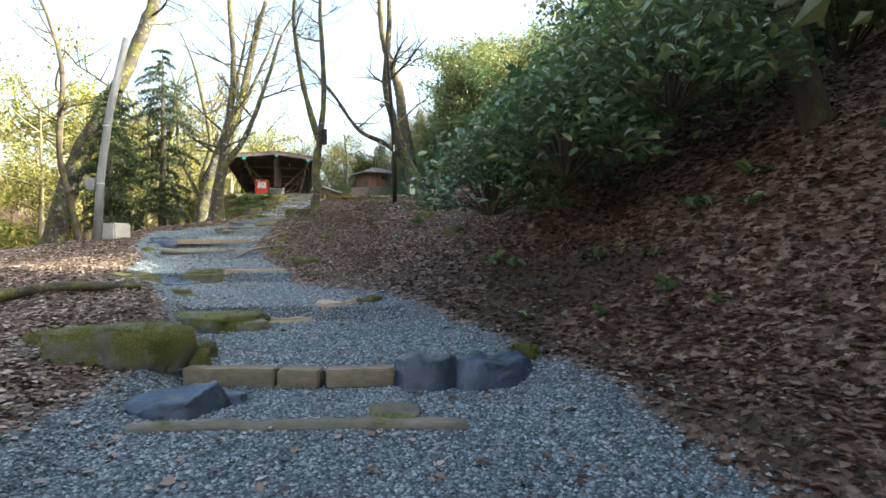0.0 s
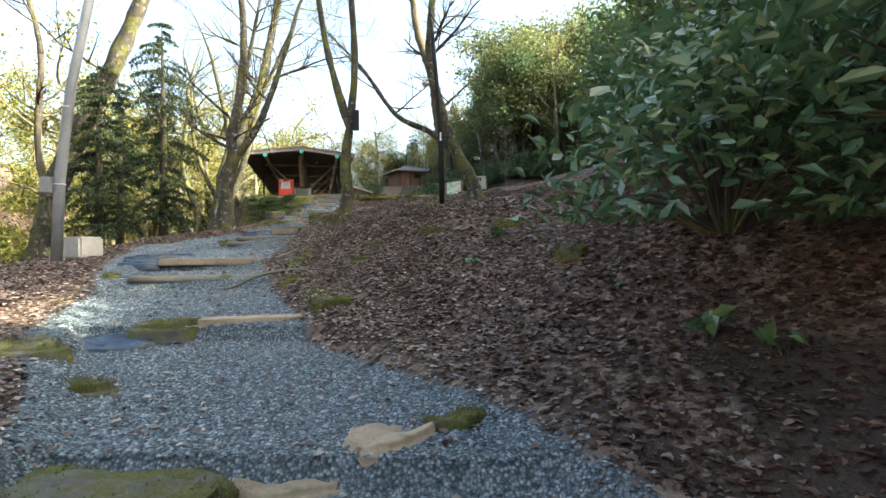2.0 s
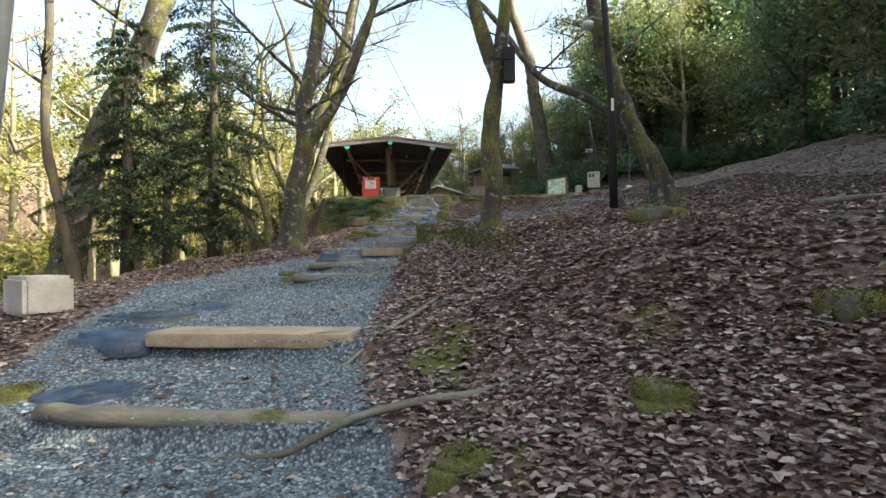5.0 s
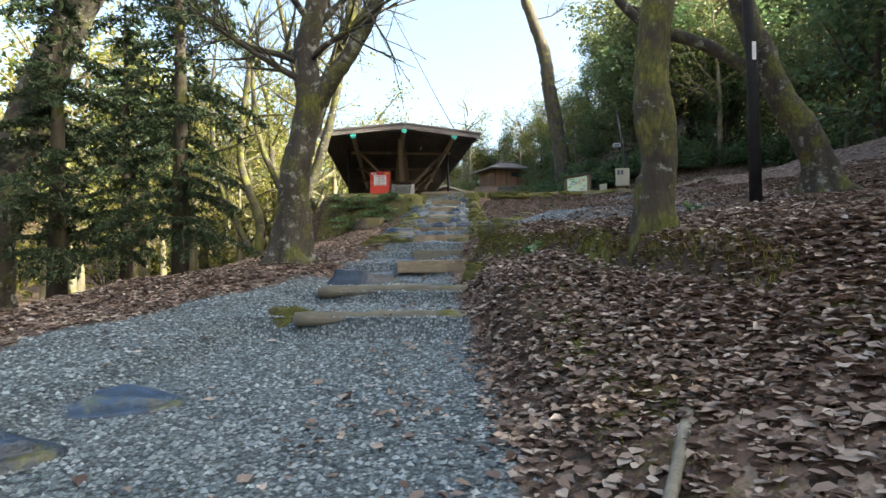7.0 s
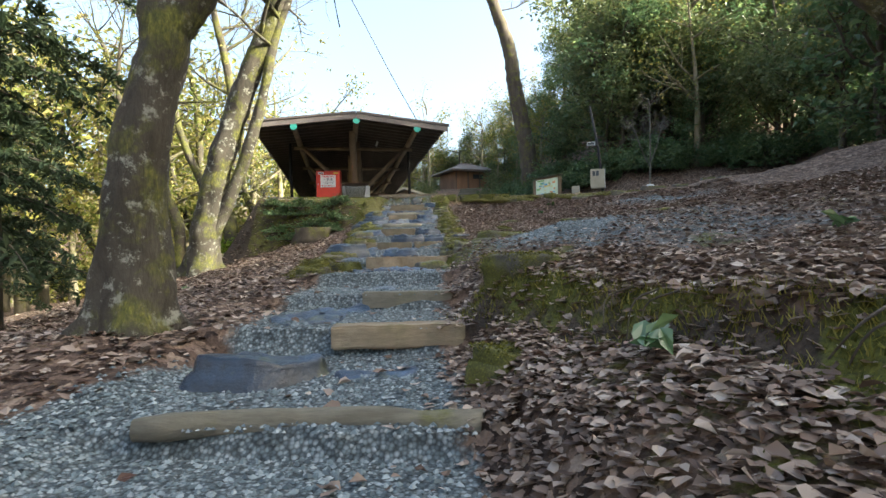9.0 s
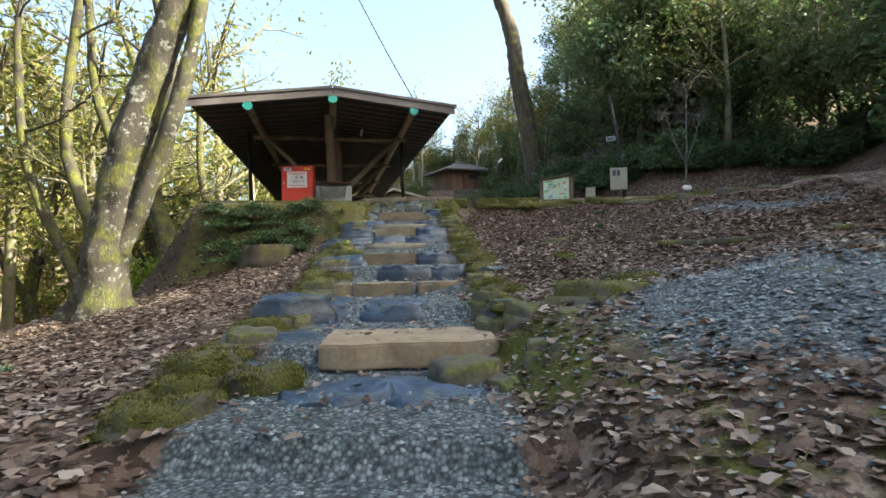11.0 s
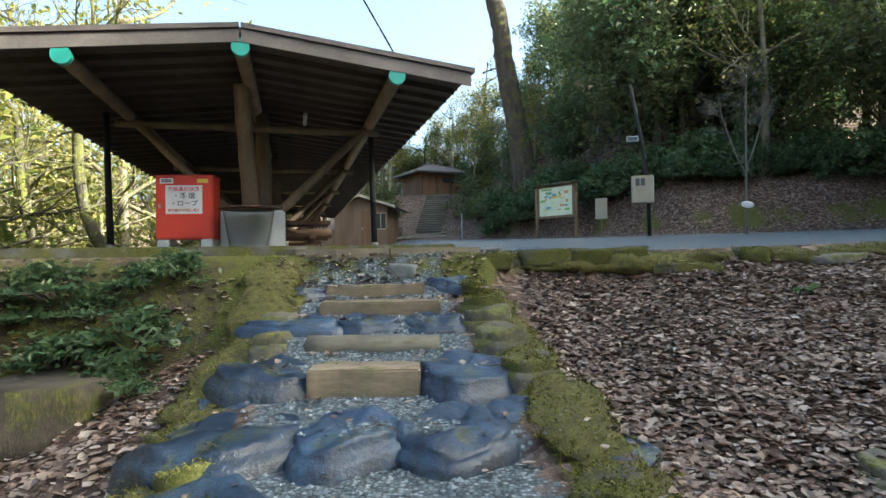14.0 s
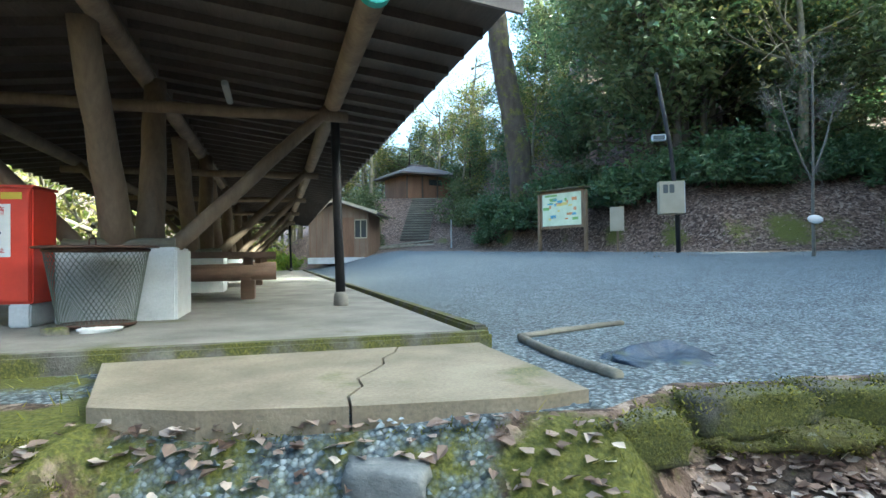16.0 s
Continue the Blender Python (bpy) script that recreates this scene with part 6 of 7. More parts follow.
BARE = "bare mossy deciduous tree with pale lichen on grey bark"
# the trees beside the path
tree_object("deciduous_tree", -3.98, 17.92, [([(0, 0, -0.3), (0.0, 0, 0.25), (0.05, 0, 0.6), (-0.02, 0, 1.2), (0.06, 0.0, 1.9), (0.16, 0, 2.6), (0.24, 0, 3.9), (0.12, 0, 6.2)], 0.15, 0.06),
                                           ([(0.1, 0, 2.1), (-0.08, 0.0, 2.7), (-0.28, 0, 3.4), (-0.5, 0, 4.4), (-0.7, 0, 5.8)], 0.10, 0.04)], M_BARK_MOSSY, BARE, 11, 4, 1.8, 0.6, 2)
tree_object("deciduous_tree", -8.0, 20.25, [([(0, 0, -0.2), (-0.02, 0, 0.4), (0.0, 0, 0.95), (0.12, 0, 1.55), (0.24, 0, 2.0), (0.2, 0, 2.7), (0.42, 0, 3.7), (0.5, 0.2, 5.5), (0.35, 0.2, 8.0)], 0.215, 0.08),
                                            ([(0.18, 0, 1.85), (0.5, 0.0, 2.3), (0.88, 0, 2.8), (1.3, 0, 3.7), (1.9, 0, 5.4)], 0.115, 0.04),
                                            ([(-0.1, 0.25, -0.1), (-0.22, 0.45, 0.9), (-0.1, 0.5, 2.0), (0.12, 0.6, 3.4), (0.5, 0.8, 5.6)], 0.11, 0.04)], M_BARK, BARE, 12, 5, 2.2, 0.45, 2)
tree_object("deciduous_tree", -12.3, 29.2, [([(0, 0, -0.2), (0.1, 0, 1.0), (0.5, 0, 2.6), (1.15, 0, 4.4), (2.0, 0, 6.4), (2.6, 0, 9)], 0.34, 0.12),
                                            ([(0.3, 0, 0.9), (0.9, 0.0, 2.2), (1.45, 0, 3.8), (1.9, 0, 5.6), (3.0, 0, 8)], 0.14, 0.05)], M_BARK, BARE, 13, 8, 3.0, 0.45, 2)
tree_object("deciduous_tree", -15.5, 22.6, [([(0, 0, -0.3), (0.5, 0, 2.0), (1.3, 0, 4.2), (2.6, 0, 6.6), (3.9, 0, 9.5), (4.6, 0, 12)], 0.40, 0.12)], M_BARK, BARE, 14, 9, 3.0, 0.4, 2)
tree_object("deciduous_tree", -12.9, 20.4, [([(0, 0, -0.3), (-0.4, 0, 1.5), (-0.8, 0, 3.2), (-0.7, 0, 6.0), (-1.2, 0, 8)], 0.11, 0.04)], M_BARK_DARK, "slender bare tree with dark bark", 15, 6, 1.8, 0.4, 2)
tree_object("deciduous_tree", -0.75, 22.4, [([(0, 0, -0.2), (-0.25, 0, 0.7), (-0.7, 0, 1.6), (-1.2, 0, 3.1), (-1.5, 0, 4.6), (-1.35, 0, 7)], 0.22, 0.08),
                                            ([(-0.6, 0, 1.4), (-1.5, 0.1, 2.2), (-2.6, 0.2, 2.8), (-3.6, 0.3, 4.2)], 0.09, 0.03)], M_BARK, BARE, 16, 7, 2.4, 0.4, 2)
tree_object("deciduous_tree", -3.0, 58.0, [([(0, 0, -0.2), (-0.4, 0, 3.5), (-1.1, 0, 7.5), (-1.6, 0, 11), (-3.0, 0, 15.5), (-3.4, 0, 20)], 0.62, 0.25)], M_BARK_DARK, "tall dark tree leaning over the plaza", 17, 9, 4.0, 0.5, 2)
tree_object("deciduous_tree", 1.3, 43.2, [([(0, 0, -0.1), (0.0, 0, 1.2), (0.03, 0, 2.2), (0.06, 0, 4.2)], 0.026, 0.01),
                                          ([(0.02, 0, 1.7), (-0.3, 0.0, 2.4), (-0.6, 0, 3.3)], 0.013, 0.006), ([(0.02, 0, 1.9), (0.3, 0.0, 2.6), (0.5, 0, 3.3)], 0.012, 0.006)], M_SAPLING, "thin pale bare sapling on the plaza's edge", 18, 9, 0.75, 0.35, 2, flare=1.1)
bm = bmesh.new()
bmesh.ops.create_uvsphere(bm, u_segments=16, v_segments=8, radius=1)
for vv in bm.verts:
    vv.co = Vector((vv.co.x * 0.19, vv.co.y * 0.025, vv.co.z * 0.10))
tag = tagged(part("name_tag", bm_mesh("name_tag", bm, M_WHITE, True)), "oval white name plate hung on a sapling", "sign")
tag.matrix_world = pose(1.28, 43.09, lay(1.3, 43.2) + 0.85, 0, 6, 0)
# the box hung on the tree by the stairs
nb = empty("hanging_box", pose(-3.71, 17.84, lay(-3.98, 17.92) + 2.05, 0, 0, 8), "dark green-black box strapped to a tree trunk", "box")
part("box_body", bm_mesh("box_body", box_bm(0.16, 0.14, 0.48, (0, 0, 0), 0.012), M_BLACK), nb)
part("strap", bm_mesh("strap", box_bm(0.3, 0.02, 0.03, (-0.12, -0.075, 0.3), 0.004), M_BLACK), nb)
# a leaning trunk high on the near bank
tree_object("deciduous_tree", 4.4, 6.6, [([(0, 0, -0.3), (-0.35, 0, 1.2), (-0.75, 0, 2.6), (-1.4, 0, 4.5), (-2.2, 0, 7)], 0.13, 0.07)], M_BARK_DARK, "leaning dark tree trunk on the leafy bank", 19, 5, 2.2, 0.5, 2, 900, M_LEAF_DARK, 0.11)


def conifer(x, y, h, seed, r=1.9):
    rng = np.random.default_rng(seed)
    t = empty("conifer", pose(x, y, lay(x, y) - 0.05), "dark drooping conifer with lit edges beside the path", "tree", "conifers")
    part("trunk", Geo().add(*tube([(0, 0, -0.2), (0.03, 0, h * 0.5), (0, 0, h)], [0.15, 0.09, 0.01], 12, rng, 0.04)).mesh("trunk", M_BARK_DARK), t)
    boughs, cs, n = Geo(), [], 0
    z = 0.9
    while z < h - 0.1:
        rr = r * (1 - z / h) ** 0.4 * rng.uniform(0.3, 1.25)
        for a in rng.uniform(0, 2 * np.pi, rng.integers(2, 6)):
            s = np.linspace(0, 1, 7)
            line = np.stack([np.cos(a) * rr * s, np.sin(a) * rr * s, z + rr * (0.10 * s - 0.42 * s * s)], 1)
            boughs.add(*tube(line, np.linspace(0.02, 0.004, 7), 3, caps=False))
            m = int(150 * rr) + 20
            k = rng.uniform(0.1, 1.05, m)
            side = rng.normal(size=m) * 0.22 * rr * (1.2 - k)
            p = np.stack([np.cos(a) * rr * k - np.sin(a) * side, np.sin(a) * rr * k + np.cos(a) * side, z + rr * (0.10 * k - 0.42 * k * k) - np.abs(rng.normal(size=m)) * 0.05], 1)
            cs.append(p)
        z += 0.2 + 0.04 * rng.random()
    c = np.concatenate(cs)
    part("branchwork", boughs.mesh("branchwork", M_BARK_DARK), t)
    part("needles", leaf_cards(Geo(), c, rng.uniform(0.06, 0.15, len(c)), rng, 0.3, 0.35, 0.15, droop=0.3).mesh("needles", M_NEEDLE, False), t)


conifer(-10.8, 22.0, 7.2, 1, 1.7)
conifer(-12.4, 21.2, 6.0, 2, 1.6)
conifer(-13.8, 24.5, 6.5, 3, 1.6)


def bush_mesh(seed, rx, ry, rz, n, size, material, clumps=26, six=False, stem=0.02):
    """A shrub: clumps of leaves on stems, uneven, with gaps."""
    rng = np.random.default_rng(seed)
    a, b = rng.uniform(0, 2 * np.pi, clumps), rng.uniform(-0.15, 1, clumps)
    c0 = np.stack([np.cos(a) * np.sqrt(1 - b * b) * rx, np.sin(a) * np.sqrt(1 - b * b) * ry, b * rz + rz * 0.25], 1) * rng.uniform(0.55, 1.05, (clumps, 1))
    k = rng.integers(0, clumps, n)
    c = c0[k] + rng.normal(size=(n, 3)) * np.array([rx, ry, rz]) * 0.17
    c[:, 2] = np.maximum(c[:, 2], 0.04)
    leaves = leaf_cards(Geo(), c, size * rng.uniform(0.6, 1.35, n), rng, 0.3, 0.45, 0.2, six)
    stems = Geo()
    for p in c0:
        stems.add(*tube(curve_pts([(p[0] * 0.1, p[1] * 0.1, -0.1), (p[0] * 0.45, p[1] * 0.45, p[2] * 0.55), tuple(p)], 5), np.linspace(stem, stem * 0.3, 5), 3, caps=False))
    return stems.mesh("stem", M_BARK_DARK), leaves.mesh("foliage", material, False)


def bush(x, y, meshes, label, scale=1.0, turn=0.0, up=0.0, group="", name="shrub"):
    t = empty(name, pose(x, y, lay(x, y) + up, 0, 0, turn) @ Matrix.Scale(scale, 4), label, "shrub", group)
    part("stem", meshes[0], t)
    part("foliage", meshes[1], t)
    return t


# broad-leaved evergreen shrubs over the near bank
GLOSSY = "evergreen shrub with broad glossy dark green leaves on the bank"
near = [bush_mesh(21 + k, 1.3, 1.2, 1.15, 1500, 0.155, M_LEAF_SHRUB, 52, True) for k in range(3)]
for k, (x, y, s, up) in enumerate([(0.65, 7.7, 0.8, 0.95), (1.5, 6.9, 0.9, 1.2), (2.5, 6.2, 1.0, 1.5), (1.3, 8.8, 0.95, 0.9), (2.2, 9.4, 1.05, 1.0), (2.9, 7.9, 0.9, 1.3), (1.6, 10.6, 1.0, 0.6), (3.6, 9.4, 1.2, 1.2), (4.6, 7.4, 1.2, 1.4), (3.2, 11.8, 1.1, 0.6), (5.4, 11.0, 1.4, 0.8), (2.6, 14.4, 0.9, 0.1), (4.4, 15.5, 1.3, 0.3),
                                   (2.0, 12.6, 0.7, 0.3)]):
    bush(x, y, near[k % 3], GLOSSY, s, k * 71 % 360, up, "shrubs on the bank")


# forest on the hill: a few kinds of tree, set out many times
def forest_tree(seed, h, r, n, size, material, bark, crown_from=0.3):
    rng = np.random.default_rng(seed)
    trunk = Geo().add(*tube(curve_pts([(0, 0, -0.6), (rng.normal() * 0.2, rng.normal() * 0.2, h * 0.4), (rng.normal() * 0.4, rng.normal() * 0.4, h * 0.95)], 10), np.linspace(0.05 + 0.018 * h, 0.03, 10), 8, rng, 0.05, caps=False))
    tips, tw = [], Geo()
    for k in range(11):
        z = h * rng.uniform(crown_from, 0.92)
        a = rng.uniform(0, 2 * np.pi)
        branch(tw, tips, (0, 0, z), np.array([math.cos(a), math.sin(a), 0.45]) / 1.1, r * rng.uniform(0.55, 1.05), 0.035 + 0.004 * h, 1, rng, 0.1, 0.25, 4, (1, 3))
    tips = np.array(tips)
    c = tips[rng.integers(0, len(tips), n)] + rng.normal(size=(n, 3)) * r * 0.13
    lv = leaf_cards(Geo(), c, size * rng.uniform(0.6, 1.4, n), rng, 0.25, 0.55)
    return trunk.mesh("trunk", bark), tw.mesh("branchwork", bark), lv.mesh("crown", material, False)


def plant(kind, x, y, label, scale, turn, group, up=0.0):
    t = empty("forest_tree", pose(x, y, lay(x, y) + up, 0, 0, turn) @ Matrix.Scale(scale, 4), label, "tree", group)
    for nm, me in zip(("trunk", "branchwork", "crown"), kind):
        part(nm, me, t)


EVER = [forest_tree(31 + k, 8.5, 3.2, 2700, 0.265, (M_LEAF_DARK, M_LEAF_DARK, M_LEAF_OLIVE)[k], M_BARK_DARK, 0.12) for k in range(3)]
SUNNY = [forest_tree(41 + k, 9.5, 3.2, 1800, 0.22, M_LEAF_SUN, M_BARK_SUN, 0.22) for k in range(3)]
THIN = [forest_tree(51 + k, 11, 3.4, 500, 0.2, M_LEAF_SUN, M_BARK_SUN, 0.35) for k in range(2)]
rngf = np.random.default_rng(99)
DARKWOOD, LITWOOD = "dense dark evergreen tree in the hillside forest", "sunlit tree with yellow-green leaves across the valley"
spots = []
for k in range(64):          # the hill to the right of path and plaza
    y = rngf.uniform(-22, 62)
    x = float(np.interp(y, [-6, 8, 16, 24, 34, 46, 62], [4.5, 5.5, 5.5, 6.5, 8.5, 6.5, 1.5])) + abs(rngf.normal()) * 9 + 0.6
    spots.append((x, y))
for k in range(38):          # behind the plaza
    x = rngf.uniform(-4.5, 16)
    y = float(np.interp(x, [-6, -2, 2, 8, 20], [61, 55.5, 50, 48, 48])) + abs(rngf.normal()) * 9
    spots.append((x, y))
for k in range(20):          # the slope above the plaza's far corner
    spots.append((rngf.uniform(0.5, 8), rngf.uniform(51.5, 64)))
for k in range(14):          # on the rise behind the plaza
    spots.append((rngf.uniform(0, 9), rngf.uniform(60, 84)))
for k in range(10):          # round the foot of the hut's slope
    spots.append((rngf.uniform(-5.6, -0.5), rngf.uniform(61, 74)))
spots += [(4.6, 1.0), (4.0, -2.2), (6.4, -0.6), (5.4, -4.6), (2.6, -5.2), (7.6, 2.2)]      # unseen trees, added to block sky light over the foot of the path
for k in range(16):          # added on the shoulder above the plaza, to keep sun off the landing
    spots.append((rngf.uniform(9, 24), rngf.uniform(14, 38)))
spots += [(7.5, 12.2), (8.8, 13.6), (9.6, 11.4), (11.2, 12.8), (7.9, 14.6), (9.2, 30.4), (10.4, 31.8), (11.8, 30.2), (12.6, 32.6), (10.2, 33.6), (13.6, 31.2)]      # extra trees put into the wood to shade path and shelter
for k, (x, y) in enumerate(spots):
    if y < -9:
        continue
    low = x < 0.8 and y > 52
    plant(EVER[2] if y > 50 and k % 4 < 2 and not low else (SUNNY if low and k % 2 else EVER)[k % 3], x, y, "olive-green tree at the edge of the dark wood" if low and k % 2 else DARKWOOD, rngf.uniform(0.45, 0.7) if low else rngf.uniform(0.7, 1.3), rngf.uniform(0, 360), "trees of the dark hillside", -0.4)
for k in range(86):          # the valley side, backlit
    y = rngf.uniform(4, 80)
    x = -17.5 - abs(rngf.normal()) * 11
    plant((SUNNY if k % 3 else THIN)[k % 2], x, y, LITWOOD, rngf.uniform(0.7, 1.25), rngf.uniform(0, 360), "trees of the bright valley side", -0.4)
for k in range(26):          # behind the pavilion and the shed
    x = rngf.uniform(-26, -3)
    y = rngf.uniform(66, 100) + max(0, x + 10) * 1.2
    plant((THIN if k % 2 else SUNNY)[k // 2 % 2], x, y, LITWOOD, rngf.uniform(0.6, 1.1), rngf.uniform(0, 360), "trees behind the shelter", -0.4)
for k in range(20):          # close behind the hut
    x, y = rngf.uniform(-17, -2.5), rngf.uniform(79, 92)
    plant(EVER[2] if k % 3 == 0 else SUNNY[k % 3], x, y, "green leafy tree on the rise behind the hut", rngf.uniform(0.6, 0.9), rngf.uniform(0, 360), "trees behind the hut", -0.4)
for k in range(14):          # bare trees standing out of the dark wood
    y = rngf.uniform(12, 58)
    x = float(np.interp(y, [-6, 8, 16, 24, 34, 46, 62], [4.5, 5.5, 5.5, 6.0, 8.0, 6.0, 0.0])) + rngf.uniform(0, 3)
    if 38 < y < 50:
        x += 4
    plant(THIN[k % 2], x, y, "bare pale tree standing before the dark wood", rngf.uniform(0.7, 1.1), rngf.uniform(0, 360), "bare trees of the hillside", -0.4)
tree_specs = [(-13.6, 33.5, 61), (-15.5, 37.0, 62), (-17.0, 41.0, 63), (-15.0, 33.0, 64), (-19.0, 36.0, 65)]
for x, y, sd_ in tree_specs:
    rr = np.random.default_rng(sd_)
    b = rr.normal(size=6) * 0.5
    tree_object("deciduous_tree", x, y, [([(0, 0, -0.3), (b[0] * 0.4, 0, 1.3), (b[1], 0, 2.8), (b[1] + b[2], 0, 5.0), (b[1] + b[2] + b[3], 0, 8.0)], 0.2, 0.06), ([(b[0] * 0.4, 0, 1.2), (b[0] - 0.7, 0.2, 2.4), (b[0] - 1.5, 0, 4.6), (b[0] - 1.7, 0, 7)], 0.13, 0.04)],
                M_BARK_MOSSY, "crooked mossy deciduous tree with sparse yellow leaves", sd_, 6, 2.4, 0.4, 2, 700, M_LEAF_SUN, 0.1, spread=0.25)
valley = bush_mesh(91, 1.6, 1.5, 1.2, 1000, 0.2, M_LEAF_SUN)
for k in range(60):
    y = rngf.uniform(6, 78)
    x = -17.5 - rngf.uniform(0, 1) ** 1.3 * 34
    bush(x, y, valley, "sunlit yellow-green undergrowth across the valley", rngf.uniform(0.8, 1.9), rngf.uniform(0, 360), 0, "valley undergrowth")
# bushes of bright green by the shelter, dark shrubs along the plaza's bank
brightb = bush_mesh(71, 1.0, 0.8, 0.7, 1500, 0.13, M_LEAF_BRIGHT)
for k, (x, y, s) in enumerate([(-13.2, 32.3, 0.8), (-14.6, 34.5, 1.0), (-15.6, 38, 1.2), (-17.2, 42, 1.3), (-14.2, 31.0, 0.7), (-18, 47, 1.4), (-16.5, 62, 1.3), (-14.8, 58.5, 0.9)]):
    bush(x, y, brightb, "low bright green shrub behind the shelter", s, k * 50, 0, "bright shrubs")
darkb = [bush_mesh(75 + k, 1.4, 1.2, 1.1, 1500, 0.2, M_LEAF_DARK) for k in range(2)]
for k in range(44):
    if k < 22:
        x = -4.6 + k * 0.62
        y = float(np.interp(x, [-6, -2, 2, 8, 20], [58, 52.5, 47.5, 46, 46])) + 2.4 + rngf.random() * 2.2
    else:
        y = -3 + (k - 22) * 2.3
        x = float(np.interp(y, [-6, 8, 16, 24, 34, 46, 62], [4.5, 5.0, 5.0, 6.0, 8.8, 8.5, 2])) + rngf.random() * 2.5
    bush(x, y, darkb[k % 2], "dark evergreen undergrowth on the slope", rngf.uniform(0.7, 1.4), rngf.uniform(0, 360), 0, "undergrowth")
for k in range(30):
    y = rngf.uniform(14, 60)
    x = float(np.interp(y, [14, 24, 34, 46, 60], [6.5, 7.5, 10, 9, 5])) + rngf.random() * 6
    bush(x, y, darkb[k % 2], "dark evergreen undergrowth on the slope", rngf.uniform(0.8, 1.5), rngf.uniform(0, 360), 0, "undergrowth")
oliveb = bush_mesh(78, 1.3, 1.2, 1.0, 1300, 0.18, M_LEAF_OLIVE)
for k, (x, y, s_) in enumerate([(-5.4, 63.5, 1.0), (-4.6, 61.5, 1.2), (-3.4, 59.8, 1.1), (-5.9, 66.5, 1.3), (-5.2, 69.5, 1.4), (-11.6, 64.8, 0.8), (-11.9, 67.0, 1.0), (-12.6, 70.0, 1.2), (-12.9, 73.5, 1.3), (-4.4, 73.0, 1.4), (-2.6, 57.6, 0.9), (-0.6, 55.8, 1.0), (1.4, 53.2, 1.0), (-11.0, 63.2, 0.5)]):
    bush(x, y, oliveb, "olive-green shrub on the bank by the hut", s_, k * 67, 0, "olive shrubs")
bankb = bush_mesh(81, 0.6, 0.4, 0.2, 620, 0.085, M_LEAF_DARK, 22, True)
for k, (x, y) in enumerate([(-9.9, 31.45), (-10.6, 31.3), (-11.4, 31.2), (-10.3, 30.9), (-11.1, 30.75), (-9.8, 31.05), (-10.2, 31.2), (-11.0, 31.05), (-9.75, 30.75), (-10.6, 30.6), (-9.7, 31.6)]):
    bush(x, y, bankb, "low dark green ground cover on the earth bank", 0.8 + 0.2 * (k % 2), k * 63, -0.02, "bank plants", "ground_cover")
sprig = bush_mesh(85, 0.16, 0.16, 0.10, 9, 0.13, M_LEAF_SHRUB, 4, True, 0.004)
for k, (x, y) in enumerate([(0.9, 5.9), (1.5, 5.4), (2.2, 6.0), (0.4, 9.4), (-0.9, 11.2), (-2.9, 21.2), (-4.6, 29.4), (-4.2, 31.4), (-4.95, 18.75), (-10.6, 25.5), (2.4, 4.9), (-0.6, 12.2), (3.2, 5.9), (2.9, 6.4), (3.5, 6.3), (2.1, 5.3), (1.7, 6.6), (0.7, 8.1), (1.0, 7.7)]):
    bush(x, y, sprig, "small green seedling among dead leaves", 0.6 + 0.2 * (k % 3) + (0.5 if k > 11 else 0), k * 77, 0.04 if k > 11 else 0, "seedlings", "seedling")


# ---------------------------------------------------------------- leaf litter, gravel, grass
def scatter(n, x0, x1, y0, y1, rng, keep):
    x, y = rng.uniform(x0, x1, n), rng.uniform(y0, y1, n)
    k = keep(x, y, rng.random(n))
    return x[k], y[k]


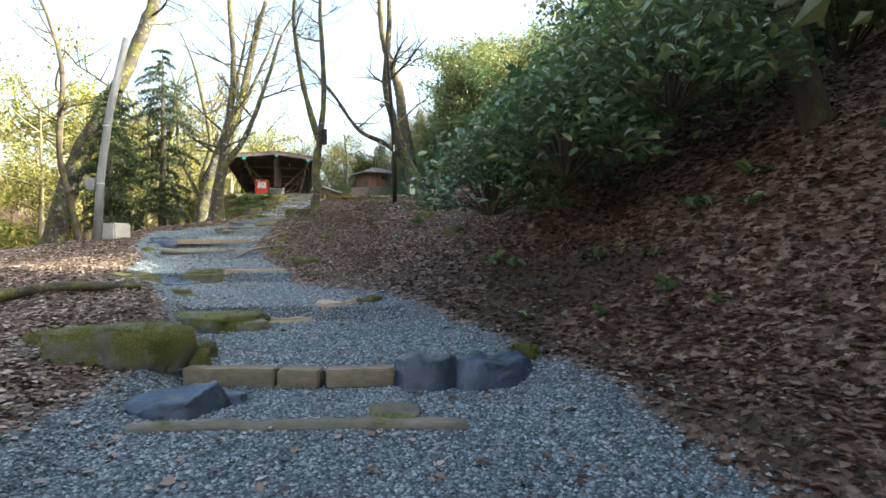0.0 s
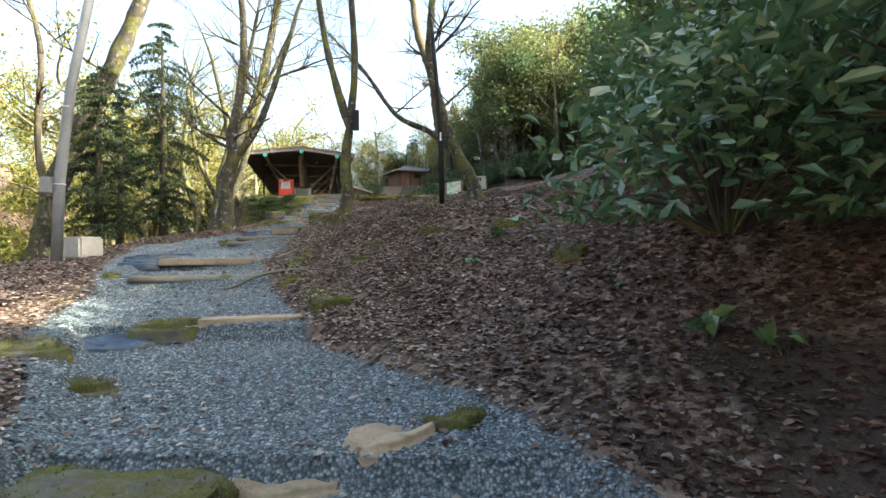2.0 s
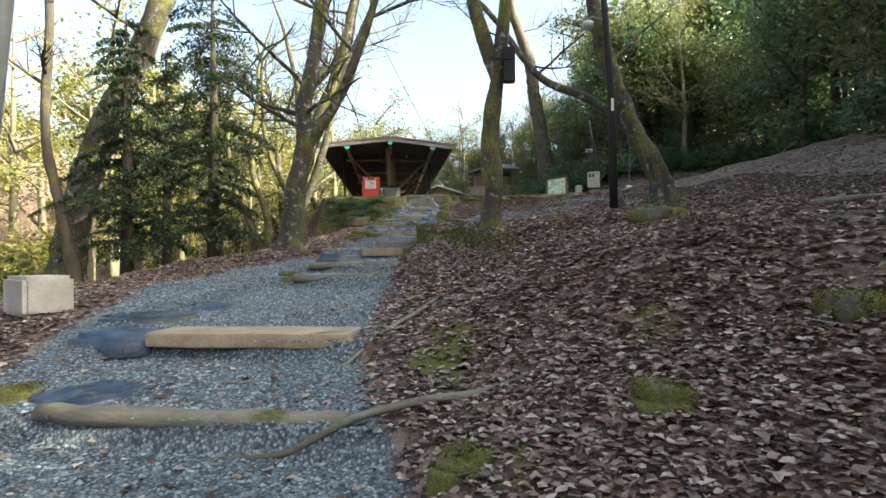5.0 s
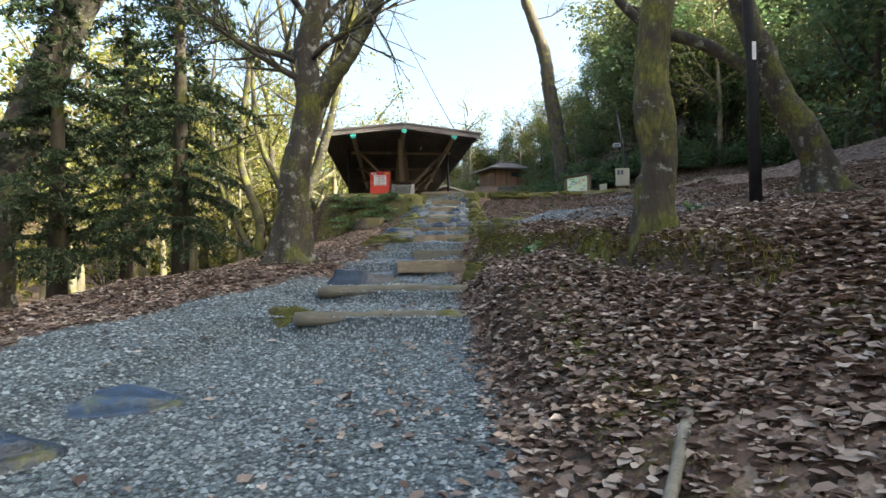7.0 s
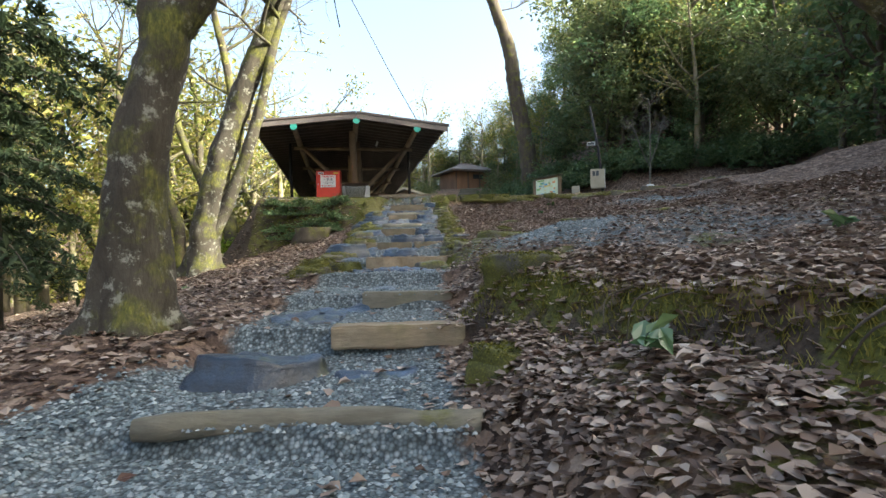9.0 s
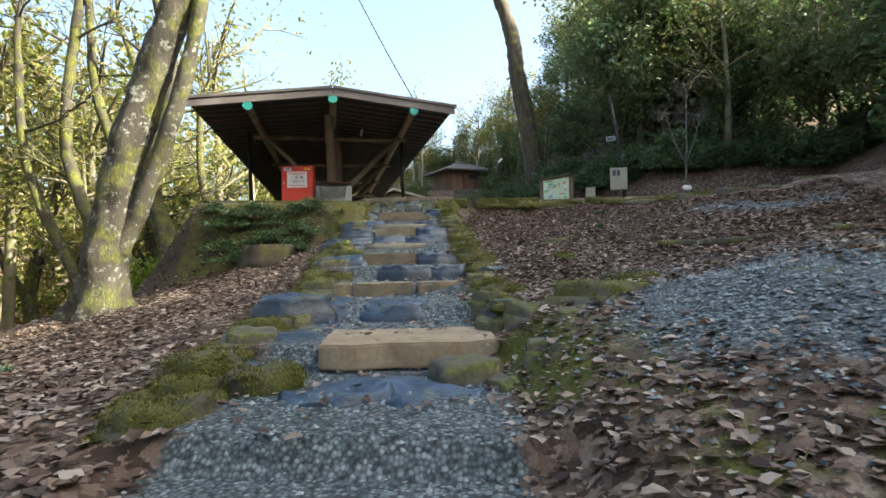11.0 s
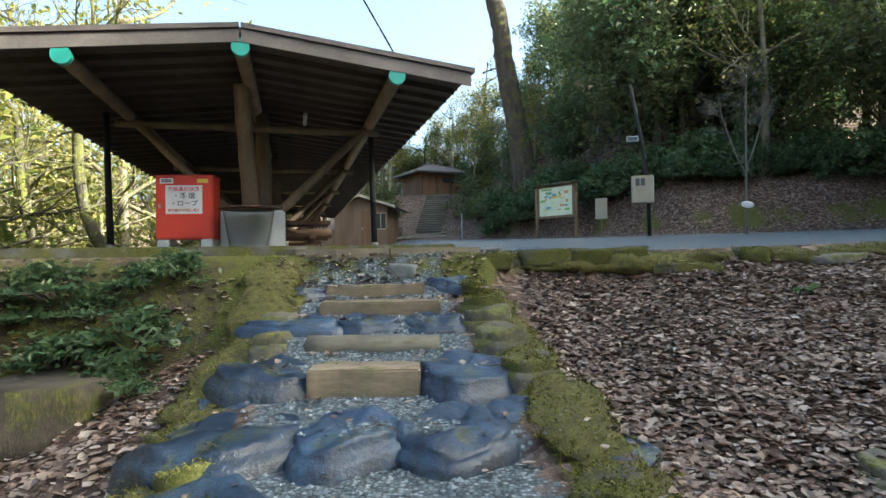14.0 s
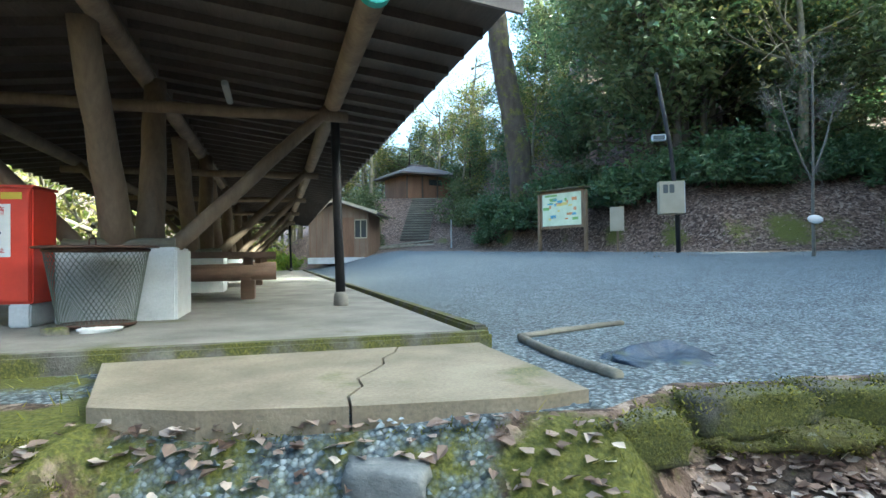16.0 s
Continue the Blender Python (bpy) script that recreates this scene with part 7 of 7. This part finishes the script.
def litter():
    rng = np.random.default_rng(500)
    geo, red = Geo(), Geo()

    def keep(x, y, u):
        g, bare, moss = cover(x, y)
        e = edge_y(x)
        f = np.clip(1 - 1.4 * g, 0.03, 1) * (1 - 0.5 * np.clip(bare, 0, 1)) * (1 - 0.5 * np.clip(moss, 0, 1))
        return (u < f) & ((y < e - 0.18) | (y > 40))

    for n, x0, x1, y0, y1, six, big in ((60000, -4.5, 2.5, 1.5, 12, True, 1.0), (18000, -8, -4.5, 4, 14, True, 1.0), (14000, 2.5, 6, 3, 14, False, 1.3), (60000, -6.2, -1.5, 12, 24, True, 0.95), (26000, -1.5, 2.5, 12, 30, False, 1.4),
                                        (14000, -10, -6.2, 12, 24, True, 1.15), (48000, -6.6, -3.0, 24, 32.4, True, 0.95), (22000, -3.0, 0.5, 24, 32.4, False, 1.4), (26000, -13, -8.4, 17, 31.5, True, 1.1), (10000, -16, -8, 10, 31, False, 1.3),
                                        (9000, 1, 10, 4, 30, False, 1.4), (6000, -4, 8, 44, 56, False, 1.4)):
        x, y = scatter(n, x0, x1, y0, y1, rng, keep)
        z = land(x, y) + rng.uniform(0.004, 0.02, len(x))
        size = (0.026 + 0.06 * rng.random(len(x)) ** 1.5) * big
        shade_toned = rng.random(len(x)) < 0.12 + 0.85 * smooth(x + 0.25 * (y - 6), -1.6, 0.6) * (1 - smooth(y, 8.5, 12.0))      # mostly below the shrubs, whose shade is put into the colour
        for g_, w_ in ((geo, ~shade_toned), (red, shade_toned)):
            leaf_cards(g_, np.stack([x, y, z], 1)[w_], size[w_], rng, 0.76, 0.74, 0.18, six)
    for n, x0, x1, y0, y1 in ((16000, -6.0, -2.6, 15.5, 20.4), (9000, -4.6, -1.2, 9.5, 13.5), (6000, -6.6, -4.2, 26.0, 30.5)):
        x, y = scatter(n, x0, x1, y0, y1, rng, keep)
        leaf_cards(geo, np.stack([x, y, land(x, y) + rng.uniform(0.008, 0.035, len(x))], 1), rng.uniform(0.035, 0.07, len(x)), rng, 0.74, 0.72, 0.2, True)
    for n, x0, x1, y0, y1 in ((420, -8.8, -6.9, 31.35, 31.85), (700, -8.6, -6.3, 23, 31.4), (500, -7.4, -1.2, 2.4, 16)):
        x, y = rng.uniform(x0, x1, n), rng.uniform(y0, y1, n)
        leaf_cards(geo, np.stack([x, y, land(x, y) + rng.uniform(0.012, 0.03, n)], 1), rng.uniform(0.03, 0.075, n), rng, 0.75, 0.7, 0.2, True)
    tagged(part("leaf_litter", geo.mesh("leaf_litter", M_LITTER, False)), "carpet of curled bleached brown dead leaves", "leaves", kind="stuff")
    tagged(part("shade_toned_leaves", red.mesh("shade_toned_leaves", M_LITTER_RED, False)), "red-brown dead leaves, darkened to carry the shade under the shrubs", "leaves", kind="stuff")


def pebbles():
    rng = np.random.default_rng(501)
    xs, ys = [], []
    for n, y0, y1 in ((34000, 1.2, 6), (28000, 6, 12), (32000, 12, 20), (18000, 20, 32)):
        y = rng.uniform(y0, y1, n)
        x = np.interp(y, CY, CX) + rng.uniform(-2.3, 2.3, n)
        g = cover(x, y)[0]
        k = rng.random(n) < g * 1.15 - 0.15
        xs.append(x[k])
        ys.append(y[k])
    x, y = rng.uniform(-6.2, -2.8, 9000), rng.uniform(22.0, 26.5, 9000)
    k = rng.random(9000) < cover(x, y)[0] * 1.1 - 0.2
    xs.append(x[k])
    ys.append(y[k])
    x, y = np.concatenate(xs), np.concatenate(ys)
    n = len(x)
    c = np.stack([x, y, land(x, y) + 0.003], 1)
    s = rng.uniform(0.008, 0.021, (n, 1)) * np.array([[1, 1, 0.7]]) * rng.uniform(0.7, 1.3, (n, 3))
    a = rng.uniform(0, 2 * np.pi, n)
    ca, sa = np.cos(a), np.sin(a)
    base = np.array([(1, 0, 0), (0.2, 0.9, 0.1), (-1, 0.1, 0), (-0.1, -1, 0), (0.1, 0, 1), (0, 0, -1)])
    p = base[None] * s[:, None]
    v = np.stack([p[..., 0] * ca[:, None] - p[..., 1] * sa[:, None], p[..., 0] * sa[:, None] + p[..., 1] * ca[:, None], p[..., 2]], -1) + c[:, None]
    k = np.arange(n)[:, None] * 6
    t = np.concatenate([k + f for f in ([0, 1, 4], [1, 2, 4], [2, 3, 4], [3, 0, 4])])
    tagged(part("gravel", Geo().add(v, tris=t).mesh("gravel", M_PEBBLE, False)), "loose blue-grey crushed gravel on the path", "gravel", kind="stuff")


def grass():
    rng = np.random.default_rng(502)
    geo = Geo()

    def keep(x, y, u):
        m = cover(x, y)[2]
        return u < np.clip(m * 1.2 - 0.25, 0, 1)

    x, y = scatter(60000, -9.5, 2, 4, 33, rng, keep)
    yl = rng.uniform(16.4, 20.8, 5000)
    x, y = np.r_[x, np.interp(yl, CY, CX) + np.interp(yl, LIP_Y, LIP_D) + rng.normal(size=5000) * 0.07], np.r_[y, yl]
    n = len(x)
    c = np.stack([x, y, land(x, y)], 1)
    a = rng.uniform(0, 2 * np.pi, n)
    h = rng.uniform(0.015, 0.06, n)
    side = np.stack([np.cos(a), np.sin(a), np.zeros(n)], 1) * 0.004
    tip = c + np.stack([rng.normal(size=n) * 0.02, rng.normal(size=n) * 0.02, h], 1)
    v = np.stack([c - side, c + side, tip], 1).reshape(-1, 3)
    geo.add(v, tris=np.arange(n * 3).reshape(-1, 3))
    tagged(part("grass_tufts", geo.mesh("grass_tufts", M_GRASS, False)), "short yellow-green grass tufts along the path", "grass", kind="stuff")
    geo = Geo()
    pts = np.concatenate(FUZZ)
    n = 190000
    c = pts[rng.integers(0, len(pts), n)] + rng.normal(size=(n, 3)) * np.array([0.022, 0.022, 0.006])
    a = rng.uniform(0, 2 * np.pi, n)
    side = np.stack([np.cos(a), np.sin(a), np.zeros(n)], 1) * 0.0045
    tip = c + np.stack([rng.normal(size=n) * 0.012, rng.normal(size=n) * 0.012, rng.uniform(0.003, 0.015, n)], 1)
    geo.add(np.stack([c - side, c + side, tip], 1).reshape(-1, 3), tris=np.arange(n * 3).reshape(-1, 3))
    tagged(part("moss_tufts", geo.mesh("moss_tufts", M_FUZZ, False)), "short moss tufts on the stones and kerbs", "moss", kind="stuff")


litter()
pebbles()
grass()
